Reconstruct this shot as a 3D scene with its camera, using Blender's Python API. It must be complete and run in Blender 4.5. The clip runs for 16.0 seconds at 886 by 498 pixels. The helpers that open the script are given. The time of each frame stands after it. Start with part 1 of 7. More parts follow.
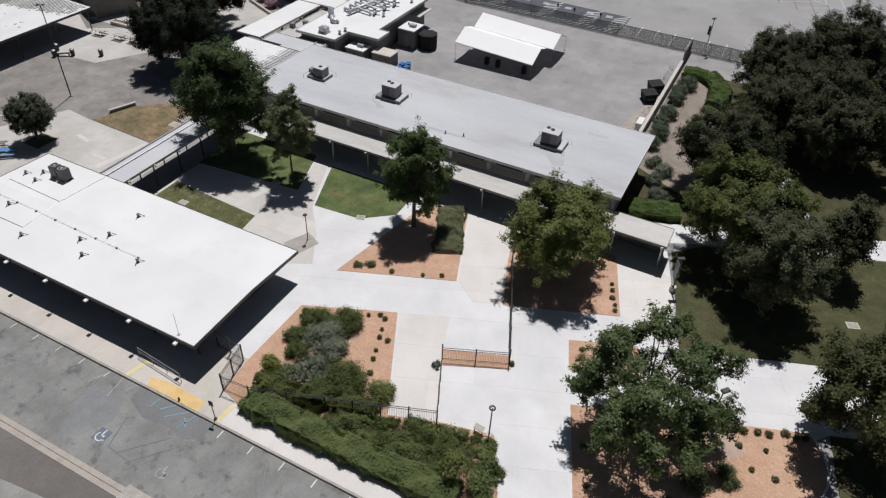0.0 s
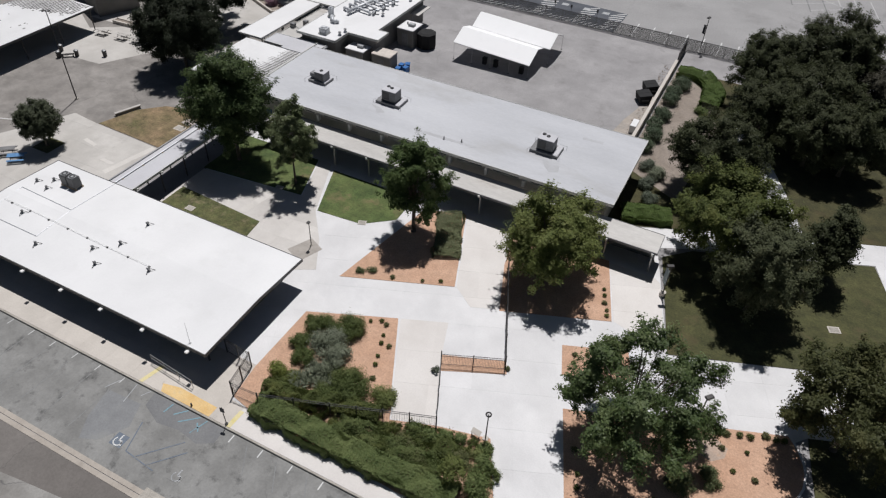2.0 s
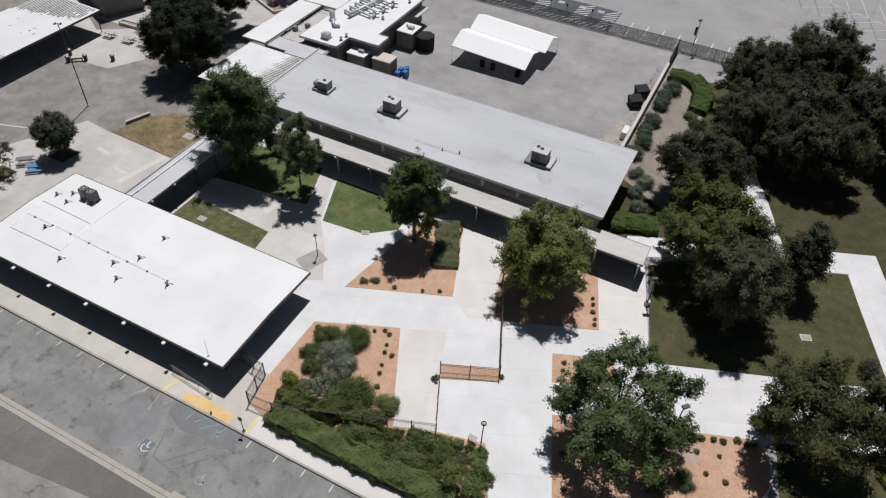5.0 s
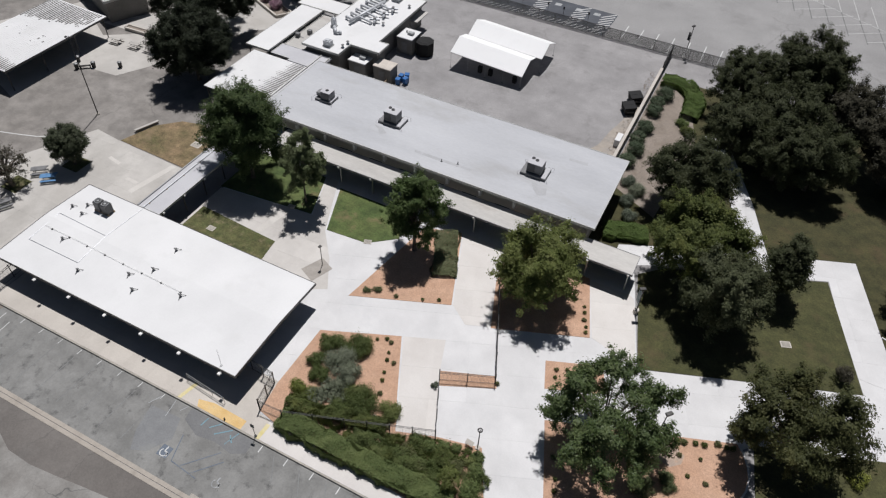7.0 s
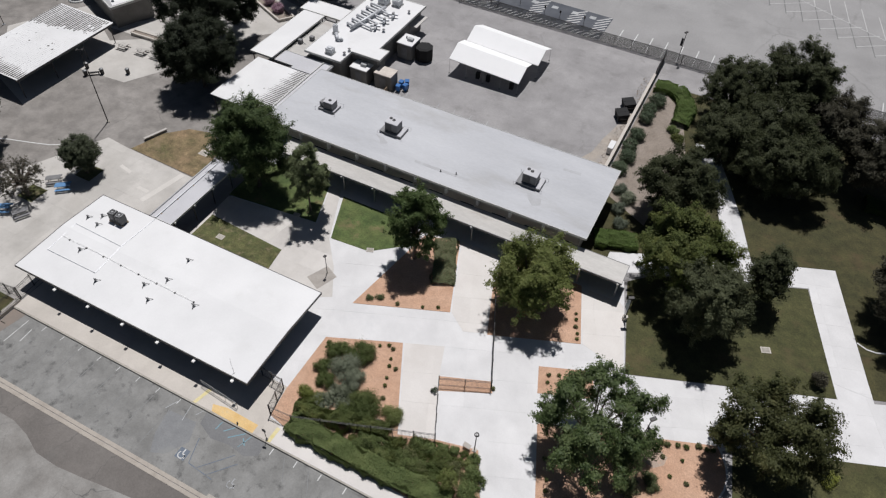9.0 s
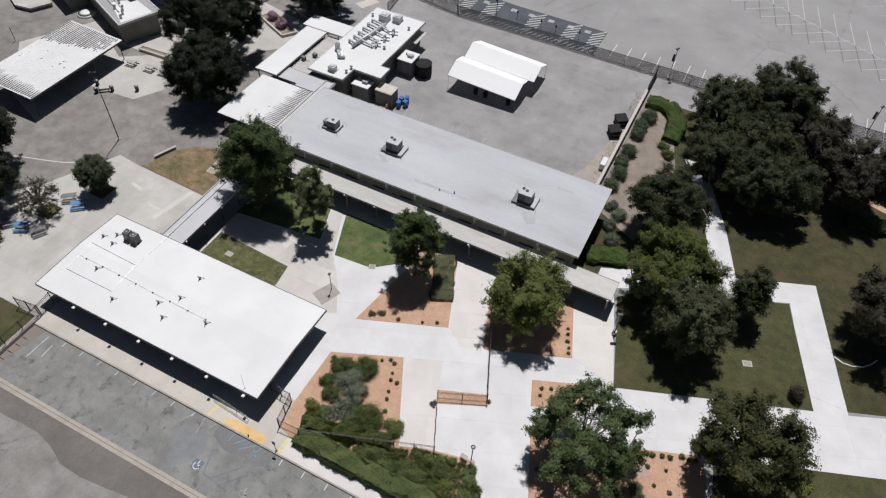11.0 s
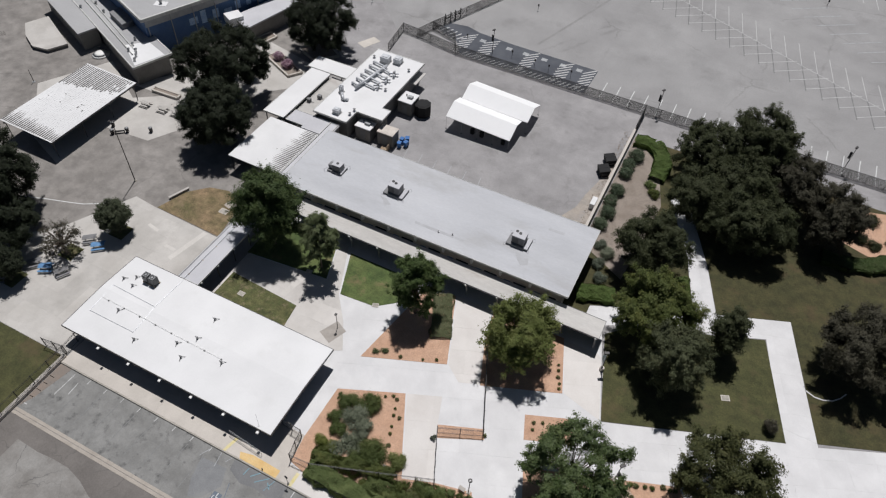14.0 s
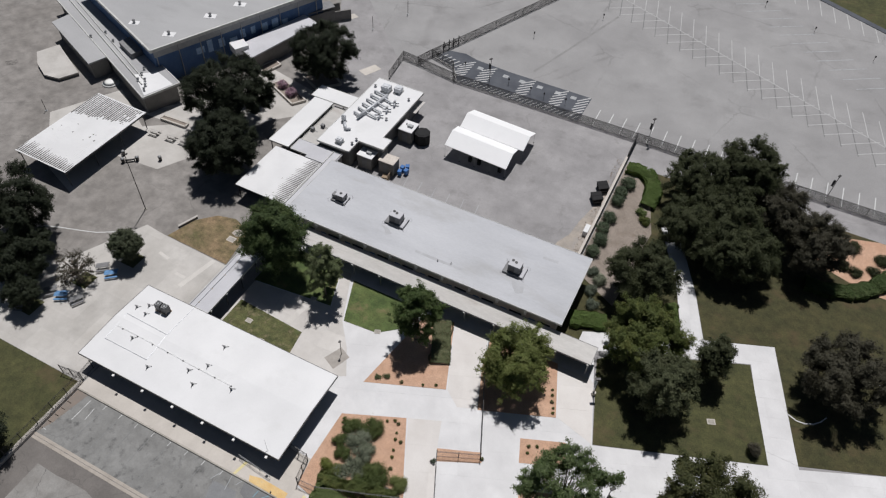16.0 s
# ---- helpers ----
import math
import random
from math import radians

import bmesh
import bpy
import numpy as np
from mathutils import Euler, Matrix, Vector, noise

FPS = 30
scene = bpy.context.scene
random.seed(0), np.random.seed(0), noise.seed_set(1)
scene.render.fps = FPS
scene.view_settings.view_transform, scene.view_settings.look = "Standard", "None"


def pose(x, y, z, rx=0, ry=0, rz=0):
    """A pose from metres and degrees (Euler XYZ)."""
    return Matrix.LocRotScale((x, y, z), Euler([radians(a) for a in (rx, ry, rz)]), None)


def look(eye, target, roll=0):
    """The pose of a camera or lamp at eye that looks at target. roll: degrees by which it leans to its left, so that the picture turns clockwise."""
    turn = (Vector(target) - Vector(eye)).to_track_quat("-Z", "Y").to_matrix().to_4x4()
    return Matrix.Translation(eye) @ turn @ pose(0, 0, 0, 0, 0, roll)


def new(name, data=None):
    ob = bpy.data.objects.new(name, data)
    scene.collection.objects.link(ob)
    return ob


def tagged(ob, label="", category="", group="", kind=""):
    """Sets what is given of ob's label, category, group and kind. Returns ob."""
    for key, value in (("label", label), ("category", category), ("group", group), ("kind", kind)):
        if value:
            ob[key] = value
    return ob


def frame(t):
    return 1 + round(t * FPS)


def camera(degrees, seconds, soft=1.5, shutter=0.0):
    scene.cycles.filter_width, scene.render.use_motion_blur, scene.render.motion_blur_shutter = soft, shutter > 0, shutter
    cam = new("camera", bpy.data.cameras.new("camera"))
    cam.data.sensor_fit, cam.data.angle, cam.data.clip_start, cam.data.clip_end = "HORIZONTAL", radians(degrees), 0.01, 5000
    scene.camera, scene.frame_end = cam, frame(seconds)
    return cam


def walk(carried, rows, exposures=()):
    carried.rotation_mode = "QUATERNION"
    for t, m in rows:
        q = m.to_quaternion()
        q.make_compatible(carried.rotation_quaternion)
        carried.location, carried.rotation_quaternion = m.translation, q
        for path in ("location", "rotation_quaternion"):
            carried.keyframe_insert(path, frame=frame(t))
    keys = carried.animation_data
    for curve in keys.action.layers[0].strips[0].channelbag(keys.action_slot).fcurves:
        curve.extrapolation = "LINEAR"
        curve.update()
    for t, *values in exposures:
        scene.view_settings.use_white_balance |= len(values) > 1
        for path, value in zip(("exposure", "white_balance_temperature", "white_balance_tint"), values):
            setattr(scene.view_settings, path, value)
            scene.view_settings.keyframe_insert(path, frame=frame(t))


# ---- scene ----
cam = camera(65.7, 16.0, soft=1.25)
PATH = [
    (0, (0.805, 1.497, 43.449), (0.141, 2.885, 42.171), 2.8),
    (0.5, (0.781, 1.446, 44.353), (0.123, 2.827, 43.063), 2.9),
    (1, (0.742, 1.442, 45.286), (0.091, 2.813, 43.984), 2.9),
    (1.5, (0.707, 1.407, 46.177), (0.062, 2.77, 44.864), 2.9),
    (2, (0.713, 1.378, 47.172), (0.073, 2.731, 45.846), 2.9),
    (2.5, (0.682, 1.328, 48.05), (0.048, 2.674, 46.714), 3.0),
    (3, (0.612, 1.281, 49.014), (-0.015, 2.619, 47.666), 3.0),
    (3.5, (0.578, 1.191, 50.173), (-0.042, 2.52, 48.813), 3.1),
    (4, (0.564, 1.198, 51.256), (-0.051, 2.517, 49.884), 3.1),
    (6.5, (0.406, 1.018, 57.037), (-0.181, 2.291, 55.61), 3.2),
    (7, (0.427, 1.006, 58.358), (-0.155, 2.269, 56.921), 3.2),
    (7.5, (0.413, 0.934, 59.659), (-0.163, 2.19, 58.212), 3.2),
    (8, (0.336, 0.905, 60.92), (-0.234, 2.152, 59.464), 3.3),
    (10.5, (0.196, 0.722, 67.763), (-0.348, 1.927, 66.262), 3.5),
    (11, (0.188, 0.714, 69.079), (-0.356, 1.919, 67.578), 3.5),
    (11.5, (0.049, 0.678, 70.502), (-0.493, 1.884, 69.001), 3.5),
    (12, (0.077, 0.512, 71.661), (-0.466, 1.721, 70.164), 3.6),
    (12.5, (0.073, 0.615, 72.912), (-0.471, 1.824, 71.414), 3.5),
    (13, (-0.055, 0.357, 74.121), (-0.597, 1.57, 72.627), 3.6),
    (13.5, (-0.053, 0.432, 75.522), (-0.595, 1.644, 74.027), 3.6),
    (14, (-0.159, 0.376, 77.024), (-0.7, 1.589, 75.529), 3.6),
    (14.5, (-0.21, 0.255, 78.695), (-0.751, 1.472, 77.203), 3.7),
    (15, (-0.281, 0.182, 80.551), (-0.822, 1.401, 79.061), 3.8),
    (15.5, (-0.375, 0.018, 82.084), (-0.915, 1.241, 80.596), 3.8),
    (16, (-0.374, 0.054, 82.711), (-0.915, 1.277, 81.223), 3.7),
]
walk(cam, [(t, look(eye, target, roll)) for t, eye, target, roll in PATH], [(0, -0.32), (11, -0.32), (13.5, -0.36), (16, -0.39)])

# ---- light ----
world = bpy.data.worlds.new("sky")
scene.world = world
world.use_nodes = True
wn = world.node_tree.nodes
sky = wn.new("ShaderNodeTexSky")
sky.sky_type = "NISHITA"
sky.sun_disc = False
SUN_DIR = Vector((0.12, -0.36, -1.0)).normalized()
SUN_EL = math.asin(-SUN_DIR.z)
sky.sun_elevation = SUN_EL
sky.sun_rotation = math.atan2(-SUN_DIR.x, -SUN_DIR.y)
wn["Background"].inputs["Strength"].default_value = 0.027
world.node_tree.links.new(sky.outputs[0], wn["Background"].inputs[0])
sun = new("sun", bpy.data.lights.new("sun", "SUN"))
sun.data.energy = 4.9
sun.data.angle = radians(0.55)
sun.data.color = (1.0, 0.98, 0.975)
sun.matrix_world = look((0, 0, 200), Vector((0, 0, 200)) + SUN_DIR)


# ---- materials ----
def make_mat(name):
    m = bpy.data.materials.new(name)
    m.use_nodes = True
    nt = m.node_tree
    return m, nt, nt.nodes["Principled BSDF"]


def nd(nt, kind, **sets):
    n = nt.nodes.new(kind)
    for k, v in sets.items():
        n.inputs[k].default_value = v
    return n


def noise_fac(nt, vec, scale, detail=5.0, rough=0.6, lo=0.35, hi=0.65):
    n = nd(nt, "ShaderNodeTexNoise", Scale=scale, Detail=detail, Roughness=rough)
    nt.links.new(vec, n.inputs["Vector"])
    r = nd(nt, "ShaderNodeMapRange")
    r.inputs[1].default_value, r.inputs[2].default_value = lo, hi
    nt.links.new(n.outputs[0], r.inputs[0])
    return r.outputs[0]


def mixc(nt, fac, a, b, mode="MIX"):
    n = nt.nodes.new("ShaderNodeMix")
    n.data_type, n.blend_type = "RGBA", mode
    for sock, v in ((n.inputs[0], fac), (n.inputs[6], a), (n.inputs[7], b)):
        if hasattr(v, "links"):
            nt.links.new(v, sock)
        elif isinstance(v, (int, float)):
            sock.default_value = v
        else:
            sock.default_value = (*v, 1)
    return n.outputs[2]


def times(nt, a, k):
    n = nt.nodes.new("ShaderNodeMath")
    n.operation = "MULTIPLY"
    nt.links.new(a, n.inputs[0])
    if hasattr(k, "links"):
        nt.links.new(k, n.inputs[1])
    else:
        n.inputs[1].default_value = k
    return n.outputs[0]


def surface(name, a, b, big=0.25, fine=9.0, stain=None, stain_amt=0.5, stain_scale=0.6, cracks=0.0, crack_col=(0.05, 0.05, 0.05),
            crack_scale=0.16, rough=0.9, bump=0.3, metal=0.0, island=0.0, objrand=0.0, turn=0.0, streak=None, speck=0.25, blotch=None):
    """Weathered surface: two tones in large patches, fine grain, stains with a shape, and cracks, in metres of the world."""
    m, nt, bsdf = make_mat(name)
    pos = nt.nodes.new("ShaderNodeNewGeometry")
    mp = nd(nt, "ShaderNodeMapping")
    nt.links.new(pos.outputs["Position"], mp.inputs["Vector"])
    mp.inputs["Rotation"].default_value = (0, 0, radians(turn))
    if streak:
        mp.inputs["Scale"].default_value = streak
    vec = mp.outputs[0]
    col = mixc(nt, noise_fac(nt, vec, big, 6), a, b)
    grain = noise_fac(nt, vec, fine, 4, 0.7, 0.3, 0.7)
    dark = nt.nodes.new("ShaderNodeMapRange")
    dark.inputs[3].default_value, dark.inputs[4].default_value = 1 - speck, 1 + speck
    nt.links.new(grain, dark.inputs[0])
    col = mixc(nt, 1.0, col, dark.outputs[0], "MULTIPLY")
    if blotch:
        k = nt.nodes.new("ShaderNodeMapRange")
        k.inputs[3].default_value, k.inputs[4].default_value = 1 - blotch[1], 1 + blotch[1]
        nt.links.new(noise_fac(nt, vec, blotch[0], 3.5, 0.62, 0.3, 0.7), k.inputs[0])
        col = mixc(nt, 1.0, col, k.outputs[0], "MULTIPLY")
    if stain:
        f = noise_fac(nt, vec, stain_scale, 7, 0.65, 0.55, 0.72)
        col = mixc(nt, times(nt, f, stain_amt), col, stain)
    if cracks:
        w = nd(nt, "ShaderNodeTexNoise", Scale=0.9, Detail=4.0)
        nt.links.new(vec, w.inputs["Vector"])
        add = nt.nodes.new("ShaderNodeVectorMath")
        add.operation = "MULTIPLY_ADD"
        nt.links.new(w.outputs["Color"], add.inputs[0])
        add.inputs[1].default_value = (1.6, 1.6, 0)
        nt.links.new(vec, add.inputs[2])
        v = nd(nt, "ShaderNodeTexVoronoi", Scale=crack_scale)
        v.feature = "DISTANCE_TO_EDGE"
        nt.links.new(add.outputs[0], v.inputs["Vector"])
        r = nd(nt, "ShaderNodeMapRange")
        r.inputs[1].default_value, r.inputs[2].default_value = 0.002, 0.012
        r.inputs[3].default_value, r.inputs[4].default_value = 1.0, 0.0
        nt.links.new(v.outputs["Distance"], r.inputs[0])
        part_of = noise_fac(nt, vec, 0.12, 2, 0.5, 0.45, 0.6)
        col = mixc(nt, times(nt, times(nt, r.outputs[0], part_of), cracks), col, crack_col)
    if island or objrand:
        if objrand:
            o = nt.nodes.new("ShaderNodeObjectInfo").outputs["Random"]
        else:
            o = pos.outputs["Random Per Island"]
        k = nt.nodes.new("ShaderNodeMapRange")
        amt = island or objrand
        k.inputs[3].default_value, k.inputs[4].default_value = 1 - amt, 1 + amt
        nt.links.new(o, k.inputs[0])
        col = mixc(nt, 1.0, col, k.outputs[0], "MULTIPLY")
    nt.links.new(col, bsdf.inputs["Base Color"])
    bsdf.inputs["Roughness"].default_value = rough
    bsdf.inputs["Metallic"].default_value = metal
    if bump:
        bn = nd(nt, "ShaderNodeBump", Strength=bump, Distance=0.02)
        nt.links.new(grain, bn.inputs["Height"])
        nt.links.new(bn.outputs[0], bsdf.inputs["Normal"])
    return m


def plain(name, c, rough=0.5, metal=0.0, var=0.12):
    return surface(name, [v * (1 - var) for v in c], [min(1, v * (1 + var)) for v in c], big=1.3, fine=25, rough=rough, metal=metal, bump=0.08, speck=0.08)


def leaf_mat(name, a, b, c, back=0.42, gloss=0.2):
    """Leaves and thin cloth: tone by piece and by branch, part of the light passes through."""
    m, nt, bsdf = make_mat(name)
    g = nt.nodes.new("ShaderNodeNewGeometry")
    col = mixc(nt, g.outputs["Random Per Island"], a, b)
    col = mixc(nt, times(nt, noise_fac(nt, g.outputs["Position"], 0.55, 3, 0.6, 0.5, 0.7), 0.7), col, c)
    nt.links.new(col, bsdf.inputs["Base Color"])
    bsdf.inputs["Roughness"].default_value = 0.62 - 0.3 * (gloss - 0.2)
    bsdf.inputs["Specular IOR Level"].default_value = gloss
    tr = nt.nodes.new("ShaderNodeBsdfTranslucent")
    nt.links.new(col, tr.inputs["Color"])
    mx = nt.nodes.new("ShaderNodeMixShader")
    mx.inputs[0].default_value = back
    nt.links.new(bsdf.outputs[0], mx.inputs[1])
    nt.links.new(tr.outputs[0], mx.inputs[2])
    nt.links.new(mx.outputs[0], nt.nodes["Material Output"].inputs[0])
    return m


def grass_mat(name, a, b, dry, dry_amt, dry_scale=0.25):
    m = surface(name, a, b, big=0.28, fine=5.0, stain=dry, stain_amt=dry_amt, stain_scale=dry_scale, rough=0.95, bump=0.9, speck=0.3, blotch=(0.75, 0.28))
    return m


M_YARD = surface("yard_asphalt", (0.25, 0.242, 0.244), (0.31, 0.3, 0.302), big=0.09, fine=5, stain=(0.154, 0.147, 0.145), stain_amt=0.55, stain_scale=0.28, cracks=0.22, crack_col=(0.124, 0.117, 0.116), crack_scale=0.1, speck=0.11, blotch=(0.3, 0.13))
M_WYARD = surface("worn_brown_asphalt", (0.195, 0.181, 0.168), (0.25, 0.234, 0.22), big=0.11, fine=5, stain=(0.115, 0.107, 0.1), stain_amt=0.6, stain_scale=0.28, cracks=0.35, crack_col=(0.085, 0.08, 0.075), crack_scale=0.09, speck=0.11, blotch=(0.42, 0.24))
M_LOT = surface("parking_asphalt", (0.186, 0.185, 0.179), (0.236, 0.235, 0.228), big=0.25, fine=5, stain=(0.05, 0.05, 0.05), stain_amt=0.8, stain_scale=0.75, cracks=0.3, crack_col=(0.08, 0.08, 0.08), crack_scale=0.13, speck=0.1, blotch=(0.5, 0.09))
M_NLOT = surface("north_lot_asphalt", (0.265, 0.260, 0.260), (0.305, 0.300, 0.299), big=0.05, fine=4, stain=(0.180, 0.175, 0.173), stain_amt=0.5, stain_scale=0.12, cracks=0.35, crack_col=(0.140, 0.135, 0.133), crack_scale=0.05, speck=0.11, blotch=(0.13, 0.09))
M_DARKBAY = surface("sealed_asphalt", (0.06, 0.066, 0.08), (0.09, 0.097, 0.113), big=0.25, fine=6, stain=(0.13, 0.13, 0.13), stain_amt=0.4, speck=0.11)
M_ALLEY = surface("alley_asphalt", (0.13, 0.118, 0.11), (0.165, 0.152, 0.142), big=0.12, fine=5, stain=(0.16, 0.155, 0.148), stain_amt=0.4, stain_scale=0.2, cracks=0.3, speck=0.11, blotch=(0.35, 0.12))
M_ALLEY2 = surface("alley_old_concrete", (0.19, 0.18, 0.168), (0.27, 0.262, 0.25), big=0.3, fine=5, stain=(0.17, 0.165, 0.16), stain_amt=0.6, stain_scale=0.4, cracks=0.8, crack_col=(0.08, 0.08, 0.08), crack_scale=0.2, speck=0.11, blotch=(0.4, 0.15))
M_PATCH = surface("asphalt_repair", (0.145, 0.147, 0.152), (0.19, 0.192, 0.195), big=0.4, fine=6, stain=(0.09, 0.09, 0.092), stain_amt=0.5, stain_scale=0.8, speck=0.11)
M_PATCH2 = surface("worn_bay_asphalt", (0.18, 0.184, 0.19), (0.225, 0.23, 0.235), big=0.5, fine=6, stain=(0.235, 0.237, 0.227), stain_amt=0.9, stain_scale=0.5, speck=0.1)
M_PLAZA = surface("plaza_concrete", (0.575, 0.57, 0.575), (0.645, 0.64, 0.645), big=0.22, fine=8, stain=(0.5, 0.505, 0.52), stain_amt=0.5, stain_scale=0.16, objrand=0.035, rough=0.85, bump=0.12, turn=22, speck=0.05, blotch=(0.33, 0.05))
M_PLAZA2 = surface("older_plaza_concrete", (0.592, 0.562, 0.538), (0.645, 0.618, 0.595), big=0.25, fine=8, stain=(0.52, 0.485, 0.455), stain_amt=0.45, stain_scale=0.22, objrand=0.03, rough=0.85, bump=0.12, speck=0.05)
M_WALK = surface("sidewalk_concrete", (0.47, 0.435, 0.395), (0.55, 0.51, 0.465), big=0.25, fine=8, stain=(0.38, 0.35, 0.32), stain_amt=0.45, stain_scale=0.3, objrand=0.04, rough=0.85, bump=0.12, speck=0.06)
M_COURT = surface("courtyard_concrete", (0.48, 0.455, 0.43), (0.56, 0.535, 0.51), big=0.18, fine=7, stain=(0.41, 0.385, 0.36), stain_amt=0.5, stain_scale=0.25, objrand=0.05, rough=0.88, bump=0.15, speck=0.05, blotch=(0.35, 0.06))
M_OLDCON = surface("old_concrete", (0.41, 0.39, 0.365), (0.5, 0.48, 0.455), big=0.18, fine=7, stain=(0.34, 0.325, 0.305), stain_amt=0.55, stain_scale=0.25, objrand=0.05, rough=0.88, bump=0.15, speck=0.06, blotch=(0.3, 0.07))
M_PALECON = surface("pale_repair_concrete", (0.53, 0.505, 0.475), (0.595, 0.57, 0.54), big=0.4, fine=7, stain=(0.47, 0.45, 0.425), stain_amt=0.8, stain_scale=0.7, rough=0.88, bump=0.12, speck=0.05)
M_GUTTER = surface("stained_gutter_concrete", (0.32, 0.285, 0.25), (0.42, 0.38, 0.335), big=0.5, fine=7, stain=(0.22, 0.195, 0.17), stain_amt=0.6, stain_scale=0.5, bump=0.15, speck=0.08)
M_KERB = surface("kerb_concrete", (0.3, 0.28, 0.25), (0.42, 0.39, 0.35), big=0.6, fine=9, stain=(0.2, 0.19, 0.17), stain_amt=0.5, stain_scale=0.8, bump=0.2)
M_MULCH = surface("wood_mulch", (0.448, 0.274, 0.184), (0.505, 0.325, 0.228), big=0.4, fine=7, stain=(0.400, 0.250, 0.162), stain_amt=0.5, stain_scale=0.6, bump=0.6, speck=0.22, blotch=(0.7, 0.07))
M_WORNMULCH = surface("worn_grey_mulch", (0.36, 0.285, 0.235), (0.44, 0.33, 0.26), big=0.8, fine=7, stain=(0.46, 0.3, 0.205), stain_amt=1.0, stain_scale=0.9, bump=0.5, speck=0.18)
M_DIRT = surface("bare_dirt", (0.215, 0.18, 0.15), (0.27, 0.228, 0.195), big=0.5, fine=7, stain=(0.16, 0.12, 0.09), stain_amt=0.5, stain_scale=0.6, bump=0.8, speck=0.3)
M_DUST = surface("grey_dust", (0.31, 0.285, 0.26), (0.38, 0.35, 0.32), big=0.8, fine=8, stain=(0.27, 0.24, 0.21), stain_amt=0.6, stain_scale=1.2, bump=0.3, speck=0.12)
M_LAWN = grass_mat("irrigated_lawn", (0.059, 0.091, 0.027), (0.1, 0.124, 0.041), (0.21, 0.155, 0.085), 0.85, 0.3)
M_LAWNE = grass_mat("park_lawn", (0.046, 0.049, 0.0175), (0.070, 0.069, 0.026), (0.098, 0.073, 0.037), 0.85, 0.16)
M_LAWNB = grass_mat("dry_park_lawn", (0.041, 0.041, 0.0155), (0.062, 0.056, 0.022), (0.094, 0.064, 0.033), 0.95, 0.12)
M_DRY = surface("dry_lawn", (0.075, 0.078, 0.03), (0.25, 0.175, 0.105), big=0.14, fine=6, stain=(0.27, 0.195, 0.125), stain_amt=0.9, stain_scale=0.22, rough=0.95, bump=0.9, speck=0.4, blotch=(1.1, 0.3))
M_DRY2 = surface("patchy_lawn", (0.062, 0.074, 0.026), (0.112, 0.108, 0.045), big=0.7, fine=6, stain=(0.25, 0.195, 0.125), stain_amt=0.75, stain_scale=0.8, rough=0.95, bump=0.9, speck=0.35, blotch=(0.9, 0.35))
M_WROOF = surface("white_roof_coating", (0.645, 0.645, 0.65), (0.7, 0.7, 0.705), big=0.18, fine=5, stain=(0.585, 0.585, 0.58), stain_amt=0.45, stain_scale=0.3, rough=0.7, bump=0.06, speck=0.02)
# near-black for unseen roof undersides: swallows bounced light so shade below stays dark
M_SHADE_SOFFIT = surface("shade_deepening_soffit", (0.035, 0.03, 0.027), (0.05, 0.045, 0.04), big=0.8, fine=12, rough=0.85, bump=0.1, speck=0.1)
M_GYMROOF = surface("weathered_grey_roofing", (0.32, 0.32, 0.325), (0.38, 0.38, 0.385), big=0.1, fine=6, stain=(0.25, 0.245, 0.24), stain_amt=0.5, stain_scale=0.25, rough=0.8, bump=0.06, streak=(0.4, 1, 1), speck=0.06)
M_GROOF = surface("grey_roof_membrane", (0.417, 0.425, 0.450), (0.482, 0.489, 0.511), big=0.12, fine=6, stain=(0.32, 0.31, 0.3), stain_amt=0.55, stain_scale=0.2, rough=0.75, bump=0.06, streak=(0.35, 1, 1), speck=0.05, blotch=(0.22, 0.06))
M_ROOFSTAIN = surface("roof_water_stain", (0.37, 0.372, 0.385), (0.415, 0.42, 0.44), big=0.8, fine=6, stain=(0.45, 0.457, 0.48), stain_amt=1.0, stain_scale=1.3, rough=0.75, bump=0.06, speck=0.05)
M_WALKROOF = surface("walkway_roofing", (0.43, 0.415, 0.395), (0.53, 0.515, 0.495), big=0.2, fine=6, stain=(0.27, 0.23, 0.205), stain_amt=0.5, stain_scale=0.5, rough=0.85, bump=0.1, streak=(0.3, 1, 1), speck=0.07, blotch=(0.5, 0.1))
M_COVROOF = surface("pale_grey_roofing", (0.460, 0.460, 0.484), (0.530, 0.530, 0.556), big=0.2, fine=6, stain=(0.400, 0.390, 0.391), stain_amt=0.4, stain_scale=0.4, rough=0.8, bump=0.06, speck=0.05)
M_BARE = surface("bare_rusted_metal", (0.075, 0.072, 0.069), (0.125, 0.118, 0.112), big=1.2, fine=9, rough=0.7, bump=0.1, speck=0.2)
M_FASCIA = plain("fascia_paint", (0.5, 0.5, 0.48), 0.6)
M_DKFASCIA = plain("dark_trim_paint", (0.07, 0.07, 0.072), 0.5)
M_WALL = surface("stucco", (0.38, 0.36, 0.33), (0.44, 0.415, 0.38), big=0.5, fine=14, stain=(0.3, 0.28, 0.25), stain_amt=0.35, stain_scale=0.6, bump=0.3, speck=0.1)
M_DKWALL = surface("brown_grey_stucco", (0.17, 0.165, 0.155), (0.22, 0.21, 0.2), big=0.4, fine=12, stain=(0.12, 0.115, 0.11), stain_amt=0.4, bump=0.3, speck=0.1)
M_BLUEWALL = surface("blue_painted_wall", (0.06, 0.115, 0.24), (0.085, 0.155, 0.3), big=0.3, fine=10, stain=(0.1, 0.125, 0.165), stain_amt=0.4, bump=0.2, speck=0.1)
M_GREYWALL = plain("grey_block_wall", (0.2, 0.2, 0.205), 0.85)
